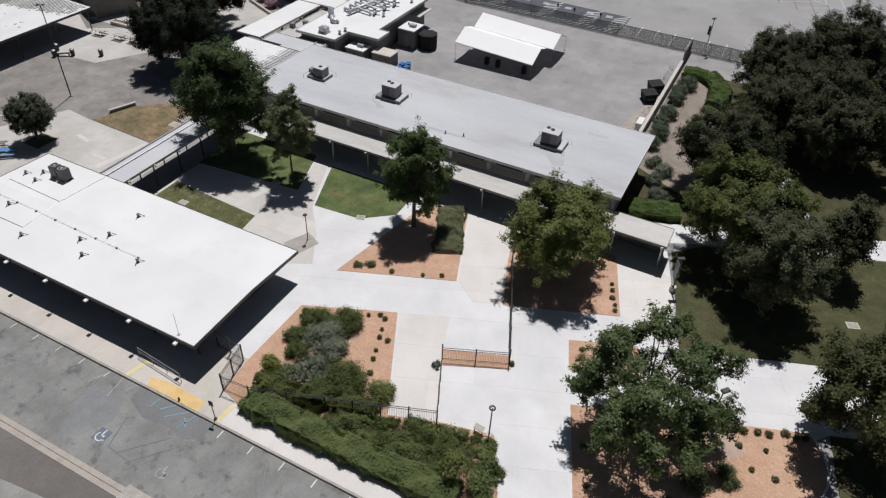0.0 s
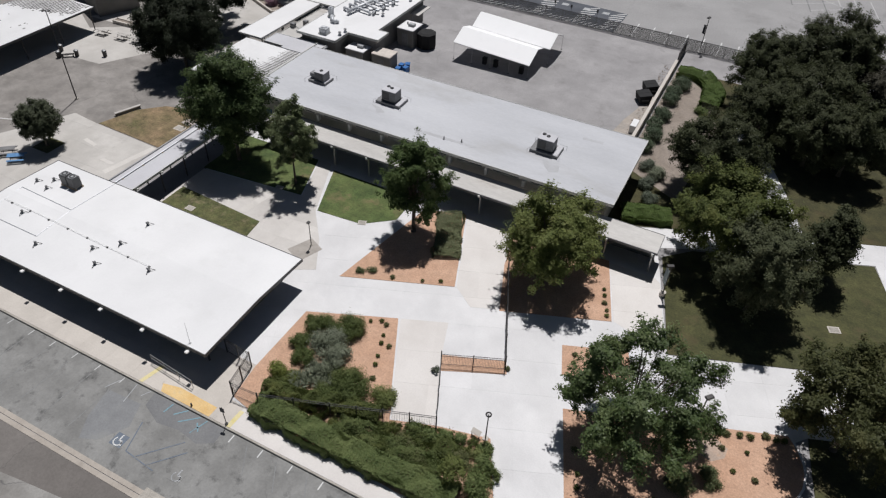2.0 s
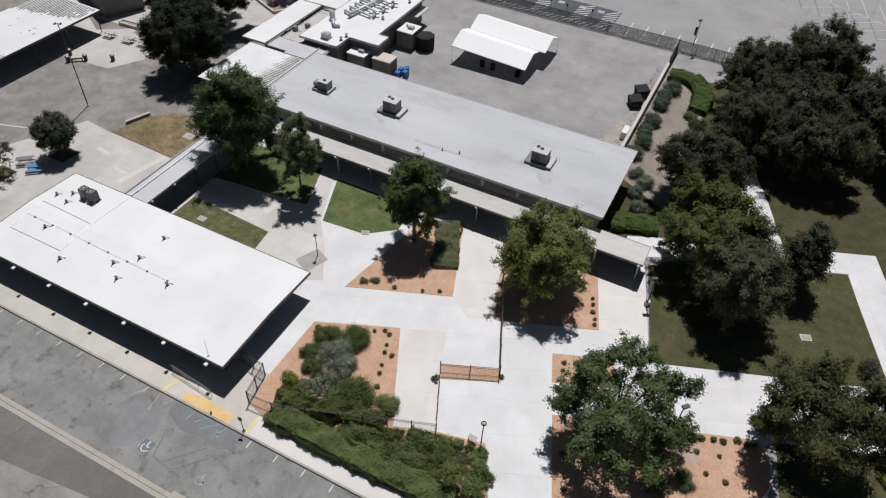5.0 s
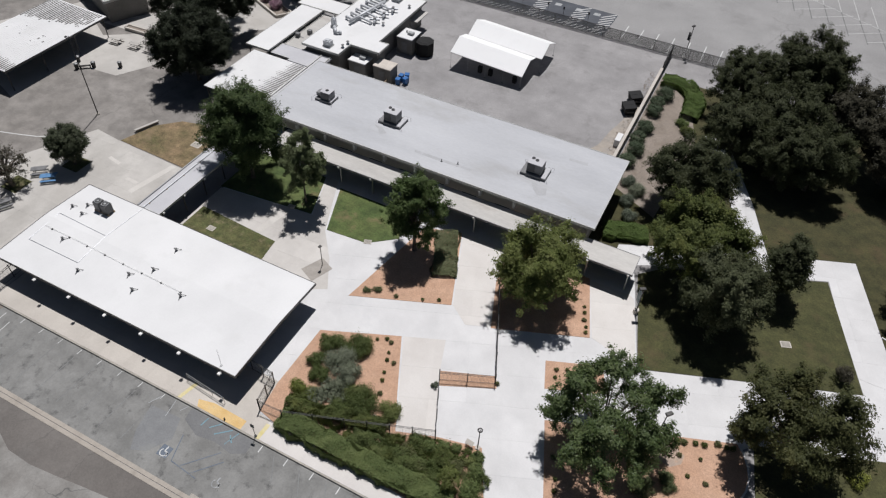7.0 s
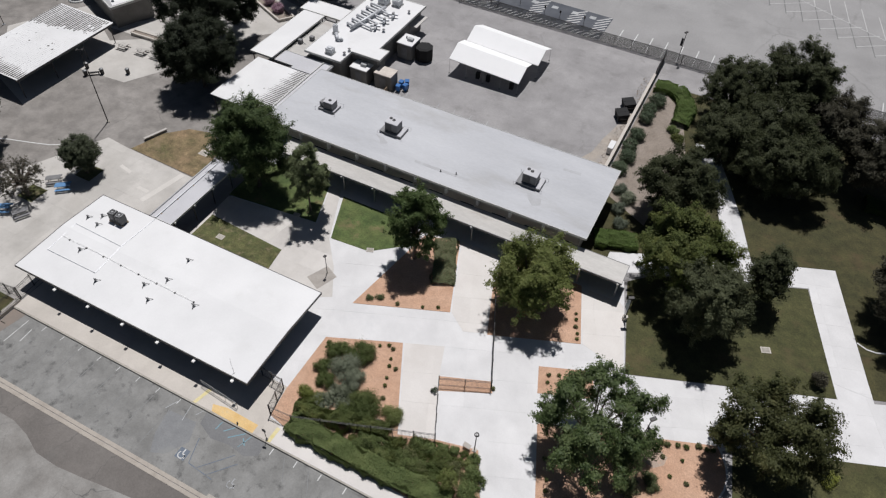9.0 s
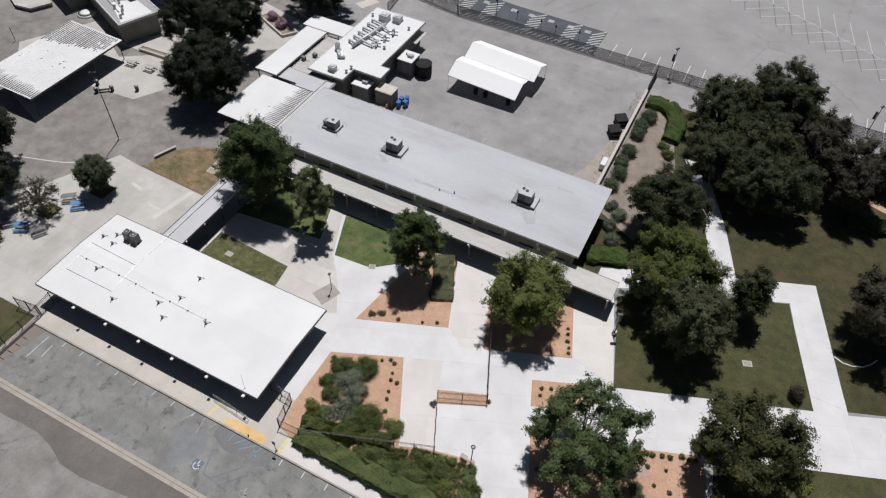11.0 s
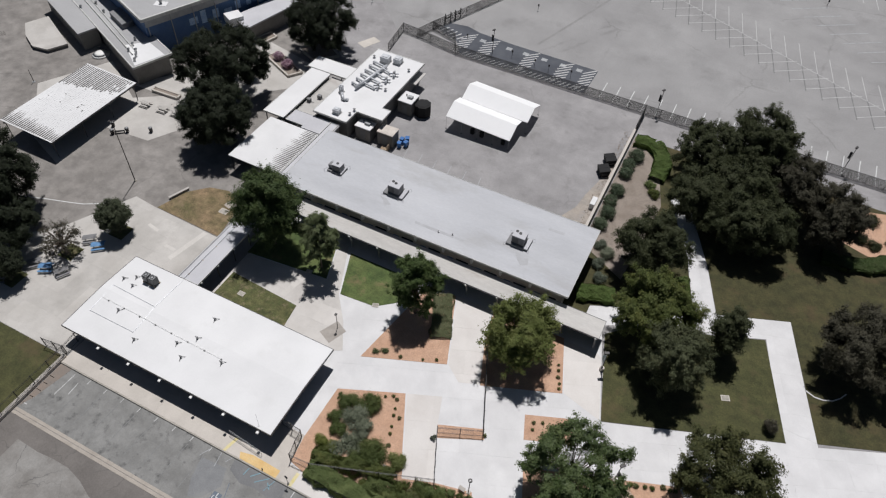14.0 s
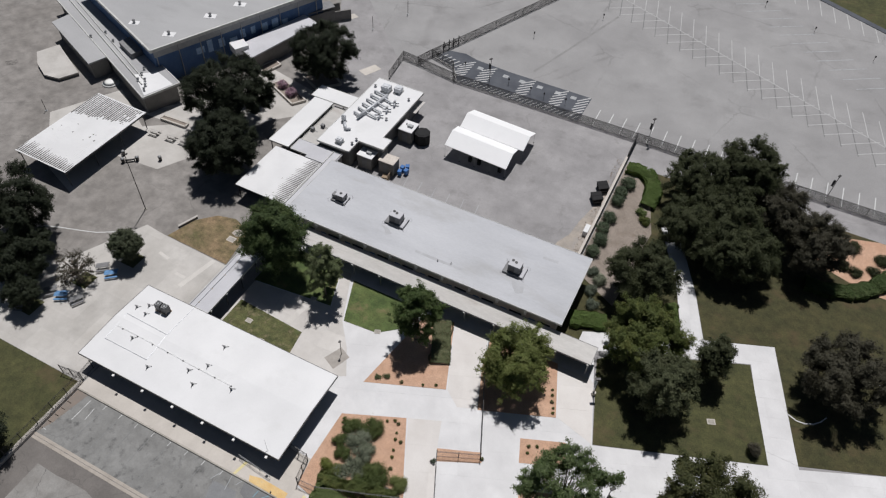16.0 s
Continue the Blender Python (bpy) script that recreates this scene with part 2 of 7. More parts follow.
M_STEEL = surface("galvanised_steel", (0.33, 0.335, 0.34), (0.42, 0.425, 0.43), big=1.5, fine=20, rough=0.45, metal=0.6, bump=0.05, speck=0.06)
M_DUCT = surface("pale_duct_metal", (0.46, 0.475, 0.5), (0.56, 0.575, 0.6), big=1.2, fine=16, stain=(0.36, 0.36, 0.36), stain_amt=0.5, stain_scale=1.5, rough=0.5, metal=0.25, bump=0.05, speck=0.06)
M_UNIT = surface("air_unit_paint", (0.30, 0.31, 0.32), (0.36, 0.37, 0.38), big=1.2, fine=16, stain=(0.22, 0.22, 0.22), stain_amt=0.4, stain_scale=2, rough=0.6, bump=0.06, speck=0.06)
M_BLACK = plain("black_paint", (0.022, 0.022, 0.024), 0.45)
M_BIN = plain("black_bin_paint", (0.008, 0.008, 0.009), 0.85)
M_BRONZE = plain("dark_bronze_paint", (0.045, 0.042, 0.042), 0.5, 0.2)
M_WHITE = plain("white_paint", (0.74, 0.74, 0.72), 0.5, var=0.05)
M_LINE = surface("worn_white_line", (0.52, 0.53, 0.53), (0.62, 0.62, 0.61), big=1.5, fine=8, stain=(0.24, 0.24, 0.235), stain_amt=0.75, stain_scale=1.6, speck=0.12)
M_LINE2 = surface("thin_white_line", (0.42, 0.42, 0.42), (0.54, 0.54, 0.535), big=0.5, fine=8, stain=(0.3, 0.3, 0.295), stain_amt=0.8, stain_scale=0.5, speck=0.12)
M_OLDLINE = surface("blacked_out_line", (0.15, 0.15, 0.152), (0.2, 0.2, 0.2), big=0.6, fine=6, speck=0.12)
M_JOINT = surface("weathered_joint", (0.21, 0.206, 0.204), (0.26, 0.255, 0.253), big=0.3, fine=6, stain=(0.285, 0.28, 0.28), stain_amt=0.9, stain_scale=0.5, speck=0.11)
M_FADED = surface("faded_line", (0.3, 0.31, 0.32), (0.4, 0.41, 0.42), big=1.2, fine=8, stain=(0.19, 0.19, 0.19), stain_amt=0.95, stain_scale=1.4, speck=0.12)
M_GHOST = surface("ghost_line", (0.17, 0.173, 0.173), (0.24, 0.243, 0.243), big=0.9, fine=6, stain=(0.11, 0.11, 0.11), stain_amt=0.9, stain_scale=0.9, speck=0.15)
M_BLUELINE = surface("worn_blue_line", (0.15, 0.26, 0.32), (0.2, 0.33, 0.38), big=1.4, fine=9, stain=(0.19, 0.192, 0.195), stain_amt=1.0, stain_scale=1.0, speck=0.15)
M_BLUEPAD = surface("blue_symbol_paint", (0.13, 0.155, 0.195), (0.155, 0.18, 0.215), big=1.4, fine=9, stain=(0.19, 0.19, 0.19), stain_amt=0.9, stain_scale=1.4, speck=0.12)
M_YELLOW = surface("faded_yellow_paint", (0.62, 0.41, 0.17), (0.68, 0.49, 0.24), big=0.9, fine=12, stain=(0.5, 0.43, 0.32), stain_amt=0.55, stain_scale=1.5, speck=0.12)
M_YELLOW2 = surface("pale_yellow_line", (0.6, 0.52, 0.24), (0.66, 0.58, 0.34), big=0.9, fine=12, stain=(0.5, 0.47, 0.4), stain_amt=0.7, stain_scale=1.8, speck=0.12)
M_RED = surface("red_dust_stain", (0.23, 0.185, 0.155), (0.2, 0.175, 0.155), big=0.8, fine=9, speck=0.1)
M_YARDDUST = surface("tan_yard_dust", (0.3, 0.272, 0.245), (0.37, 0.325, 0.28), big=0.5, fine=5, stain=(0.275, 0.264, 0.262), stain_amt=1.0, stain_scale=0.45, speck=0.11, blotch=(0.9, 0.12))
M_TIMBER = surface("weathered_timber", (0.3, 0.22, 0.15), (0.4, 0.31, 0.22), big=2, fine=18, rough=0.85, bump=0.4, speck=0.15)
M_BLUEPL = plain("blue_plastic", (0.03, 0.13, 0.36), 0.4)
M_BLUETAB = plain("blue_coated_steel", (0.11, 0.25, 0.46), 0.5)
M_BARK = surface("bark", (0.12, 0.095, 0.075), (0.2, 0.165, 0.135), big=3, fine=22, bump=0.9, speck=0.3)
M_TAN = plain("tan_metal", (0.52, 0.47, 0.42), 0.6)
M_GLASS, nt_, b_ = make_mat("window_glass")
b_.inputs["Base Color"].default_value = (0.02, 0.025, 0.03, 1)
b_.inputs["Roughness"].default_value = 0.08
M_SHEET = leaf_mat("white_canopy_sheet", (0.88, 0.88, 0.885), (0.9, 0.9, 0.905), (0.86, 0.86, 0.865), 0.1, 0.3)
L_PLANE = leaf_mat("sycamore_leaves", (0.062, 0.099, 0.032), (0.105, 0.147, 0.052), (0.137, 0.169, 0.071))
L_DPLANE = leaf_mat("dark_sycamore_leaves", (0.045, 0.074, 0.026), (0.080, 0.112, 0.042), (0.118, 0.150, 0.056), 0.36)
L_SYC = leaf_mat("pale_sycamore_leaves", (0.058, 0.094, 0.031), (0.120, 0.165, 0.058), (0.215, 0.262, 0.115), gloss=0.4)
L_PALE = leaf_mat("pale_tree_leaves", (0.115, 0.145, 0.068), (0.17, 0.2, 0.1), (0.215, 0.235, 0.13))
L_OLIVE = leaf_mat("olive_green_leaves", (0.124, 0.155, 0.047), (0.193, 0.221, 0.072), (0.248, 0.262, 0.099))
L_OAK = leaf_mat("oak_leaves", (0.052, 0.062, 0.030), (0.080, 0.092, 0.045), (0.100, 0.108, 0.055), 0.44)
L_OAKB = leaf_mat("grey_brown_oak_leaves", (0.055, 0.051, 0.035), (0.084, 0.081, 0.055), (0.102, 0.095, 0.067), 0.4)
L_OAKF = leaf_mat("front_oak_leaves", (0.060, 0.070, 0.029), (0.096, 0.104, 0.042), (0.146, 0.144, 0.058), 0.42)
L_OAKG = leaf_mat("grey_green_oak_leaves", (0.072, 0.084, 0.044), (0.115, 0.128, 0.067), (0.148, 0.156, 0.085), 0.42)
L_OAKL = leaf_mat("oak_spring_leaves", (0.085, 0.108, 0.034), (0.141, 0.169, 0.053), (0.226, 0.236, 0.075), 0.44)
L_DARK = leaf_mat("dense_dark_leaves", (0.026, 0.034, 0.020), (0.038, 0.047, 0.027), (0.044, 0.053, 0.031), 0.4)
L_COVER = leaf_mat("ground_cover_leaves", (0.12, 0.138, 0.066), (0.175, 0.19, 0.1), (0.2, 0.205, 0.12), 0.25)
L_CLIP = leaf_mat("clipped_tree_leaves", (0.05, 0.062, 0.036), (0.075, 0.088, 0.05), (0.09, 0.1, 0.06), 0.22)
L_HEDGE = leaf_mat("hedge_leaves", (0.123, 0.165, 0.061), (0.197, 0.246, 0.094), (0.239, 0.281, 0.114))
L_HEDGE2 = leaf_mat("bright_hedge_leaves", (0.092, 0.145, 0.037), (0.141, 0.202, 0.058), (0.167, 0.220, 0.075))
L_SHRUB = leaf_mat("dark_shrub_leaves", (0.090, 0.120, 0.041), (0.144, 0.180, 0.062), (0.180, 0.206, 0.079))
L_OLIVE2 = leaf_mat("mixed_shrub_leaves", (0.149, 0.178, 0.063), (0.241, 0.276, 0.101), (0.253, 0.259, 0.115))
L_RUST = leaf_mat("twiggy_shrub_leaves", (0.125, 0.135, 0.062), (0.2, 0.2, 0.1), (0.15, 0.175, 0.07))
L_SAGE = leaf_mat("sage_leaves", (0.164, 0.186, 0.130), (0.269, 0.292, 0.210), (0.123, 0.143, 0.088), 0.25)
L_LIME = leaf_mat("lime_leaves", (0.25, 0.28, 0.06), (0.36, 0.38, 0.1), (0.2, 0.23, 0.055))
L_YGREEN = leaf_mat("yellow_green_leaves", (0.17, 0.2, 0.05), (0.26, 0.29, 0.08), (0.15, 0.18, 0.05))
L_GREYG = leaf_mat("grey_green_leaves", (0.099, 0.121, 0.086), (0.143, 0.165, 0.121), (0.165, 0.182, 0.143), 0.2)
L_WALLSHRUB = leaf_mat("wall_shrub_leaves", (0.062, 0.088, 0.052), (0.1, 0.13, 0.078), (0.12, 0.15, 0.09), 0.2)
L_PINK = leaf_mat("pink_blossom", (0.58, 0.42, 0.5), (0.3, 0.17, 0.23), (0.66, 0.55, 0.6))
L_TWIG = leaf_mat("bare_twigs", (0.055, 0.05, 0.036), (0.085, 0.078, 0.055), (0.045, 0.042, 0.03), 0.1)


# ---- building helpers ----
class Geo:
    """Collects faces of one mesh."""

    def __init__(self):
        self.v, self.f = [], []

    def add(self, vs, fs):
        n = len(self.v)
        self.v += [tuple(p) for p in vs]
        self.f += [tuple(i + n for i in f) for f in fs]
        return self

    def box(self, x0, y0, z0, x1, y1, z1):
        vs = [(x, y, z) for z in (z0, z1) for x, y in ((x0, y0), (x1, y0), (x1, y1), (x0, y1))]
        return self.add(vs, [(3, 2, 1, 0), (4, 5, 6, 7), (0, 1, 5, 4), (1, 2, 6, 5), (2, 3, 7, 6), (3, 0, 4, 7)])

    def bbox(self, x0, y0, z0, x1, y1, z1, b=0.03):
        """A box with chamfered upright and top edges."""
        def ring(d, z):
            return [(x0 + d + b, y0 + d, z), (x1 - d - b, y0 + d, z), (x1 - d, y0 + d + b, z), (x1 - d, y1 - d - b, z),
                    (x1 - d - b, y1 - d, z), (x0 + d + b, y1 - d, z), (x0 + d, y1 - d - b, z), (x0 + d, y0 + d + b, z)]
        vs = ring(0, z0) + ring(0, z1 - b) + ring(b, z1)
        fs = [tuple(range(7, -1, -1)), tuple(range(16, 24))]
        for k in (0, 8):
            fs += [(k + i, k + (i + 1) % 8, k + 8 + (i + 1) % 8, k + 8 + i) for i in range(8)]
        return self.add(vs, fs)

    def prism(self, poly, z0, z1):
        n = len(poly)
        vs = [(x, y, z0) for x, y in poly] + [(x, y, z1) for x, y in poly]
        return self.add(vs, [tuple(range(n - 1, -1, -1)), tuple(range(n, 2 * n))] + [(i, (i + 1) % n, n + (i + 1) % n, n + i) for i in range(n)])

    def tube(self, p, q, r, r2=None, n=8):
        p, q = Vector(p), Vector(q)
        r2 = r if r2 is None else r2
        d = (q - p).normalized()
        u = d.orthogonal().normalized()
        w = d.cross(u)
        vs = [c + rr * (math.cos(a) * u + math.sin(a) * w) for c, rr in ((p, r), (q, r2)) for a in [2 * math.pi * i / n for i in range(n)]]
        return self.add(vs, [tuple(range(n - 1, -1, -1)), tuple(range(n, 2 * n))] + [(i, (i + 1) % n, n + (i + 1) % n, n + i) for i in range(n)])

    def bar(self, p, q, w, h, z0):
        """An upright slab from p to q on the plan, w thick, h high, from z0."""
        p, q = Vector(p), Vector(q)
        s = (q - p).normalized().orthogonal() * (w / 2)
        return self.prism([p - s, q - s, q + s, p + s] if (q - p).cross(s) > 0 else [p + s, q + s, q - s, p - s], z0, z0 + h)

    def mesh(self, name):
        me = bpy.data.meshes.new(name)
        me.from_pydata(self.v, [], self.f)
        me.update()
        return me


def obj(name, geo, material, parent=None, label="", smooth=False):
    me = geo.mesh(name) if isinstance(geo, Geo) else geo
    if not me.materials:
        me.materials.append(material)
    if smooth:
        me.polygons.foreach_set("use_smooth", [True] * len(me.polygons))
    ob = new(name, me)
    if parent:
        ob.parent = parent
    if label:
        ob["label"] = label
    return ob


def part(name, geo, material, parent, label="", smooth=False):
    return obj(name, geo, material, parent, label, smooth)


def thing(name, x, y, z, label, category, group="", rz=0.0):
    e = new(name)
    e.empty_display_size = 0.3
    e.matrix_basis = pose(x, y, z, 0, 0, rz)
    return tagged(e, label, category, group)


def setting(name, geo, material, label="", category=""):
    return tagged(obj(name, geo, material), label, category, kind="structure")


def tidy(poly):
    """Counter-clockwise order."""
    a = sum(poly[i][0] * poly[(i + 1) % len(poly)][1] - poly[(i + 1) % len(poly)][0] * poly[i][1] for i in range(len(poly)))
    return list(poly) if a > 0 else list(poly)[::-1]


def slab(name, poly, z, material, label, category, depth=0.1):
    return setting(name, Geo().prism(tidy(poly), z - depth, z), material, label, category)


def cut_slab(name, poly, z, material, label, category, step, turn, origin=(0, 0), gap=0.005):
    """A paved sheet cut into panels by joints that run at the given turn."""
    bm = bmesh.new()
    bm.faces.new([bm.verts.new((x, y, z)) for x, y in tidy(poly)])
    c, s = math.cos(radians(turn)), math.sin(radians(turn))
    span = max(abs(v) for p in poly for v in p) * 2
    for nx, ny in ((c, s), (-s, c)):
        ds = [nx * (x - origin[0]) + ny * (y - origin[1]) for x, y in poly]
        for k in range(math.floor(min(ds) / step), math.ceil(max(ds) / step) + 1):
            o = Vector((origin[0] + nx * k * step, origin[1] + ny * k * step, z))
            bmesh.ops.bisect_plane(bm, geom=bm.verts[:] + bm.edges[:] + bm.faces[:], plane_co=o, plane_no=(nx, ny, 0))
    bmesh.ops.split_edges(bm, edges=bm.edges[:])
    panels = [[v.co.copy() for v in f.verts] for f in bm.faces]
    bm.free()
    base = setting(name, Geo().prism(tidy(poly), z - 0.1, z - 0.008), material, label, category)
    for q in panels:
        n = len(q)
        mid = sum(q, Vector()) / n
        ring = [v + (mid - v).normalized() * gap for v in q]
        if sum((ring[k] - mid).cross(ring[(k + 1) % n] - mid).z for k in range(n)) < 0.1:
            continue
        part("paving_panel", Geo().prism([(v.x, v.y) for v in ring], z - 0.02, z), material, base)
    return base


def leaf_mesh(name, pts, nrm, size, material, rng, aspect=0.75):
    """One small three-cornered leaf for each point."""
    n = len(pts)
    nrm = nrm / (np.linalg.norm(nrm, axis=1, keepdims=True) + 1e-9)
    r = rng.normal(size=(n, 3))
    u = np.cross(nrm, r)
    u /= np.linalg.norm(u, axis=1, keepdims=True) + 1e-9
    w = np.cross(nrm, u)
    s = (size * rng.uniform(0.65, 1.35, n))[:, None]
    t = s * aspect
    co = np.stack([pts - u * s * 0.45 + w * t * 0.3, pts - u * s * 0.3 - w * t * 0.5, pts + u * s * 0.6 + w * t * 0.15], 1).reshape(-1, 3)
    me = bpy.data.meshes.new(name)
    me.vertices.add(3 * n)
    me.vertices.foreach_set("co", co.astype(np.float32).ravel())
    me.loops.add(3 * n)
    me.loops.foreach_set("vertex_index", np.arange(3 * n, dtype=np.int32))
    me.polygons.add(n)
    me.polygons.foreach_set("loop_start", np.arange(0, 3 * n, 3, dtype=np.int32))
    me.update(calc_edges=True)
    me.validate()
    me.materials.append(material)
    return me


def blob_points(centers, radii, per, rng, flat=0.8, shell=0.55, fuzz=0.18):
    """Leaf places and directions in round clumps, most of them near each clump's skin."""
    pts, nr = [], []
    for c, r in zip(centers, radii):
        k = max(6, int(per * r * r))
        d = rng.normal(size=(k, 3))
        d /= np.linalg.norm(d, axis=1, keepdims=True)
        q = r * (shell + (1 - shell) * rng.uniform(0, 1, k) ** 0.7)[:, None] * (1 + fuzz * rng.normal(size=(k, 1)))
        pts.append(np.asarray(c) + d * q * np.array([1, 1, flat]))
        nr.append(d * 1.1 + rng.normal(size=(k, 3)) * 0.4 + np.array([0, 0, 0.35]))
    return np.concatenate(pts), np.concatenate(nr)


def tree(x, y, top, radius, low, material, label, seed, name="tree", trunk_r=0.22, boughs=22, twigs=150, leaf=0.22, group="", lean=(0, 0), fork=0.35, cone=0.0, lump=(0.3, 0.44), fill=0.12, dense=1.0, tuft=0.5, limbs=16, even=0.0):
    """Tapered trunk, limbs and a crown grown bough by bough: twigs leave each bough outwards and carry tufts of leaves."""
    rng = np.random.default_rng(seed)
    t = thing(name, x, y, 0, label, "tree", group)
    mid, hz = (top + low) / 2, (top - low) / 2
    g = Geo()
    fork_z = max(1.2, low + (top - low) * fork * 0.5)
    cx, cy = lean
    fork_p = (cx * 0.4, cy * 0.4, fork_z)
    g.tube((0, 0, -0.05), (0, 0, 0.35), trunk_r * 1.5, trunk_r * 1.05, 10)
    g.tube((0, 0, 0.3), fork_p, trunk_r * 1.08, trunk_r * 0.8, 10)
    part("trunk", g, M_BARK, t, smooth=True)
    centre = np.array([cx, cy, mid])
    size = min(radius, hz * 1.1)
    hubs = []
    for i in range(boughs):
        h = 0.96 - 1.72 * (i + 0.5) / boughs
        a = 2.39996 * i + rng.uniform(-0.6, 0.6)
        q = rng.uniform(0.55 + 0.3 * even, 0.98)
        ring = math.sqrt(max(0.0, 1 - h * h))
        wide = radius * (1 - cone * (h + 0.3))
        lr = rng.uniform(*lump) * size
        hubs.append((centre + np.array([math.cos(a) * ring * q * (wide - lr * 0.8), math.sin(a) * ring * q * (wide - lr * 0.8), h * q * (hz - lr * 0.7)]), lr))
    total = sum(r * r for c, r in hubs)
    tips, radii, ways, hearts = [], [], [], []
    limb = Geo()
    for k, (c, lr) in enumerate(hubs):
        out = (c - centre) / (np.linalg.norm(c - centre) + 1e-6)
        if k < limbs:
            m = np.array(fork_p) * 0.4 + c * 0.6 + np.array([0, 0, 0.25])
            limb.tube(fork_p, m, trunk_r * 0.5, trunk_r * 0.28, 6)
            limb.tube(m, c, trunk_r * 0.28, trunk_r * 0.12, 5)
        for j in range(max(4, int(twigs * lr * lr / total))):
            d = rng.normal(size=3)
            d = d / np.linalg.norm(d) + out * 0.75 + np.array([0, 0, 0.2])
            d /= np.linalg.norm(d)
            ln = lr * rng.uniform(0.65, 1.3 - 0.25 * even)
            if j < 4 and k < limbs:
                limb.tube(c, c + d * ln * 0.9, trunk_r * 0.12, trunk_r * 0.04, 4)
            for f, rr in ((0.35, 0.95), (0.7, 1.0), (1.0, 0.72)):
                tips.append(c + d * ln * f + rng.normal(size=3) * 0.12)
                radii.append(tuft * rr * rng.uniform(0.7, 1.25))
                ways.append(d)
                hearts.append(c)
    for k in range(int(fill * len(tips))):
        d = rng.normal(size=3)
        d /= np.linalg.norm(d)
        tips.append(centre + d * np.array([radius, radius, hz]) * rng.uniform(0.1, 0.72))
        radii.append(tuft * 1.5)
        ways.append(d)
        hearts.append(centre)
    tips, radii, ways, hearts = np.array(tips), np.array(radii), np.array(ways), np.array(hearts)
    tips[:, 2] = np.maximum(tips[:, 2], low * 0.7 + radii * 0.5)
    part("limb", limb, M_BARK, t)["kind"] = "stuff"
    n = int(2000 * radius * hz * dense * (0.25 / leaf) ** 2)
    pick = rng.choice(len(tips), n, p=radii ** 2 / np.sum(radii ** 2))
    p = tips[pick] + rng.normal(size=(n, 3)) * radii[pick, None] * np.array([0.52, 0.52, 0.42]) + ways[pick] * (rng.normal(size=(n, 1)) * radii[pick, None] * 0.3)
    round_off = p - hearts[pick]
    round_off /= np.linalg.norm(round_off, axis=1, keepdims=True) + 1e-6
    nr = round_off * 0.75 + rng.normal(size=(n, 3)) * 0.34 + np.array([0, 0, 0.55])
    part("crown", leaf_mesh("crown", p, nr, leaf, material, rng), material, t)
    return t


def shrub(x, y, r, h, material, label, seed, name="shrub", leaf=0.16, per=None, group="", clumps=None, sx=1.0, z=0.0, ball=False, feather=False):
    """A low bush of leaf clumps on short stems; ball gives one rounded mound, feather loose narrow leaves."""
    rng = np.random.default_rng(seed)
    t = thing(name, x, y, z, label, "shrub", group)
    k = clumps or max(5, int((16 if feather else 9) * r))
    cs, rs = [], []
    for i in range(k):
        a, q = rng.uniform(0, 2 * math.pi), rng.uniform(0, 1) ** 0.5
        rr = rng.uniform(0.42, 0.62) * (0.7 if feather else 1.0) * min(r, h) if r > 0.35 else r * 0.8
        zz = h * (0.35 + 0.4 * rng.uniform()) * (1 - 0.45 * q * q)
        cs.append((math.cos(a) * q * (r - rr * 0.7) * sx, math.sin(a) * q * (r - rr * 0.7), zz))
        rs.append(rr)
    if ball:
        cs, rs = [(0, 0, h * 0.42)], [r * 0.82]
        for i in range(14):
            a, e = 2.4 * i, 0.1 + 1.3 * rng.uniform()
            cs.append((math.cos(a) * math.cos(e) * r * 0.62, math.sin(a) * math.cos(e) * r * 0.62, h * 0.42 + math.sin(e) * h * 0.38))
            rs.append(r * rng.uniform(0.24, 0.36))
    st = Geo()
    for c in cs[:6]:
        st.tube((c[0] * 0.2, c[1] * 0.2, -0.03), c, 0.03, 0.012, 5)
    part("stem", st, M_BARK, t)["kind"] = "stuff"
    p, nr = blob_points(cs, rs, (per or 620 / max(0.35, min(r, h)) ** 0.7) * (2.6 if feather else 1.9), rng, shell=0.3 if feather else 0.55, fuzz=0.34 if feather else 0.18)
    p[:, 2] = np.maximum(p[:, 2], 0.01)
    part("foliage", leaf_mesh("foliage", p, nr, leaf * (1.0 if feather else 0.82), material, rng, 0.4 if feather else 0.75), material, t)
    return t


def rosettes(x, y, r, count, material, label, seed):
    """A patch of spiky plants: narrow blades spreading from each heart."""
    rng = np.random.default_rng(seed)
    t = thing("spiky_shrub", x, y, 0, label, "shrub", "spiky shrubs in the bed")
    verts, faces = [], []
    for i in range(count):
        a, q = rng.uniform(0, 2 * math.pi), r * rng.uniform(0, 1) ** 0.5
        heart = np.array([math.cos(a) * q, math.sin(a) * q, rng.uniform(0.15, 0.4)])
        for k in range(34):
            b, e = 2.4 * k + rng.uniform(-0.2, 0.2), rng.uniform(0.15, 1.35)
            d = np.array([math.cos(b) * math.cos(e), math.sin(b) * math.cos(e), math.sin(e)])
            side = np.array([-math.sin(b), math.cos(b), 0.0]) * rng.uniform(0.03, 0.05)
            ln = rng.uniform(0.55, 0.95)
            m = heart + d * ln * 0.55
            tip = heart + d * ln + np.array([0, 0, -0.12 * ln])
            o = len(verts)
            verts += [heart - side * 0.6, heart + side * 0.6, m + side, m - side, tip]
            faces += [(o, o + 1, o + 2, o + 3), (o + 3, o + 2, o + 4)]
    part("blade", Geo().add([tuple(v) for v in verts], faces), material, t)["kind"] = "stuff"
    return t


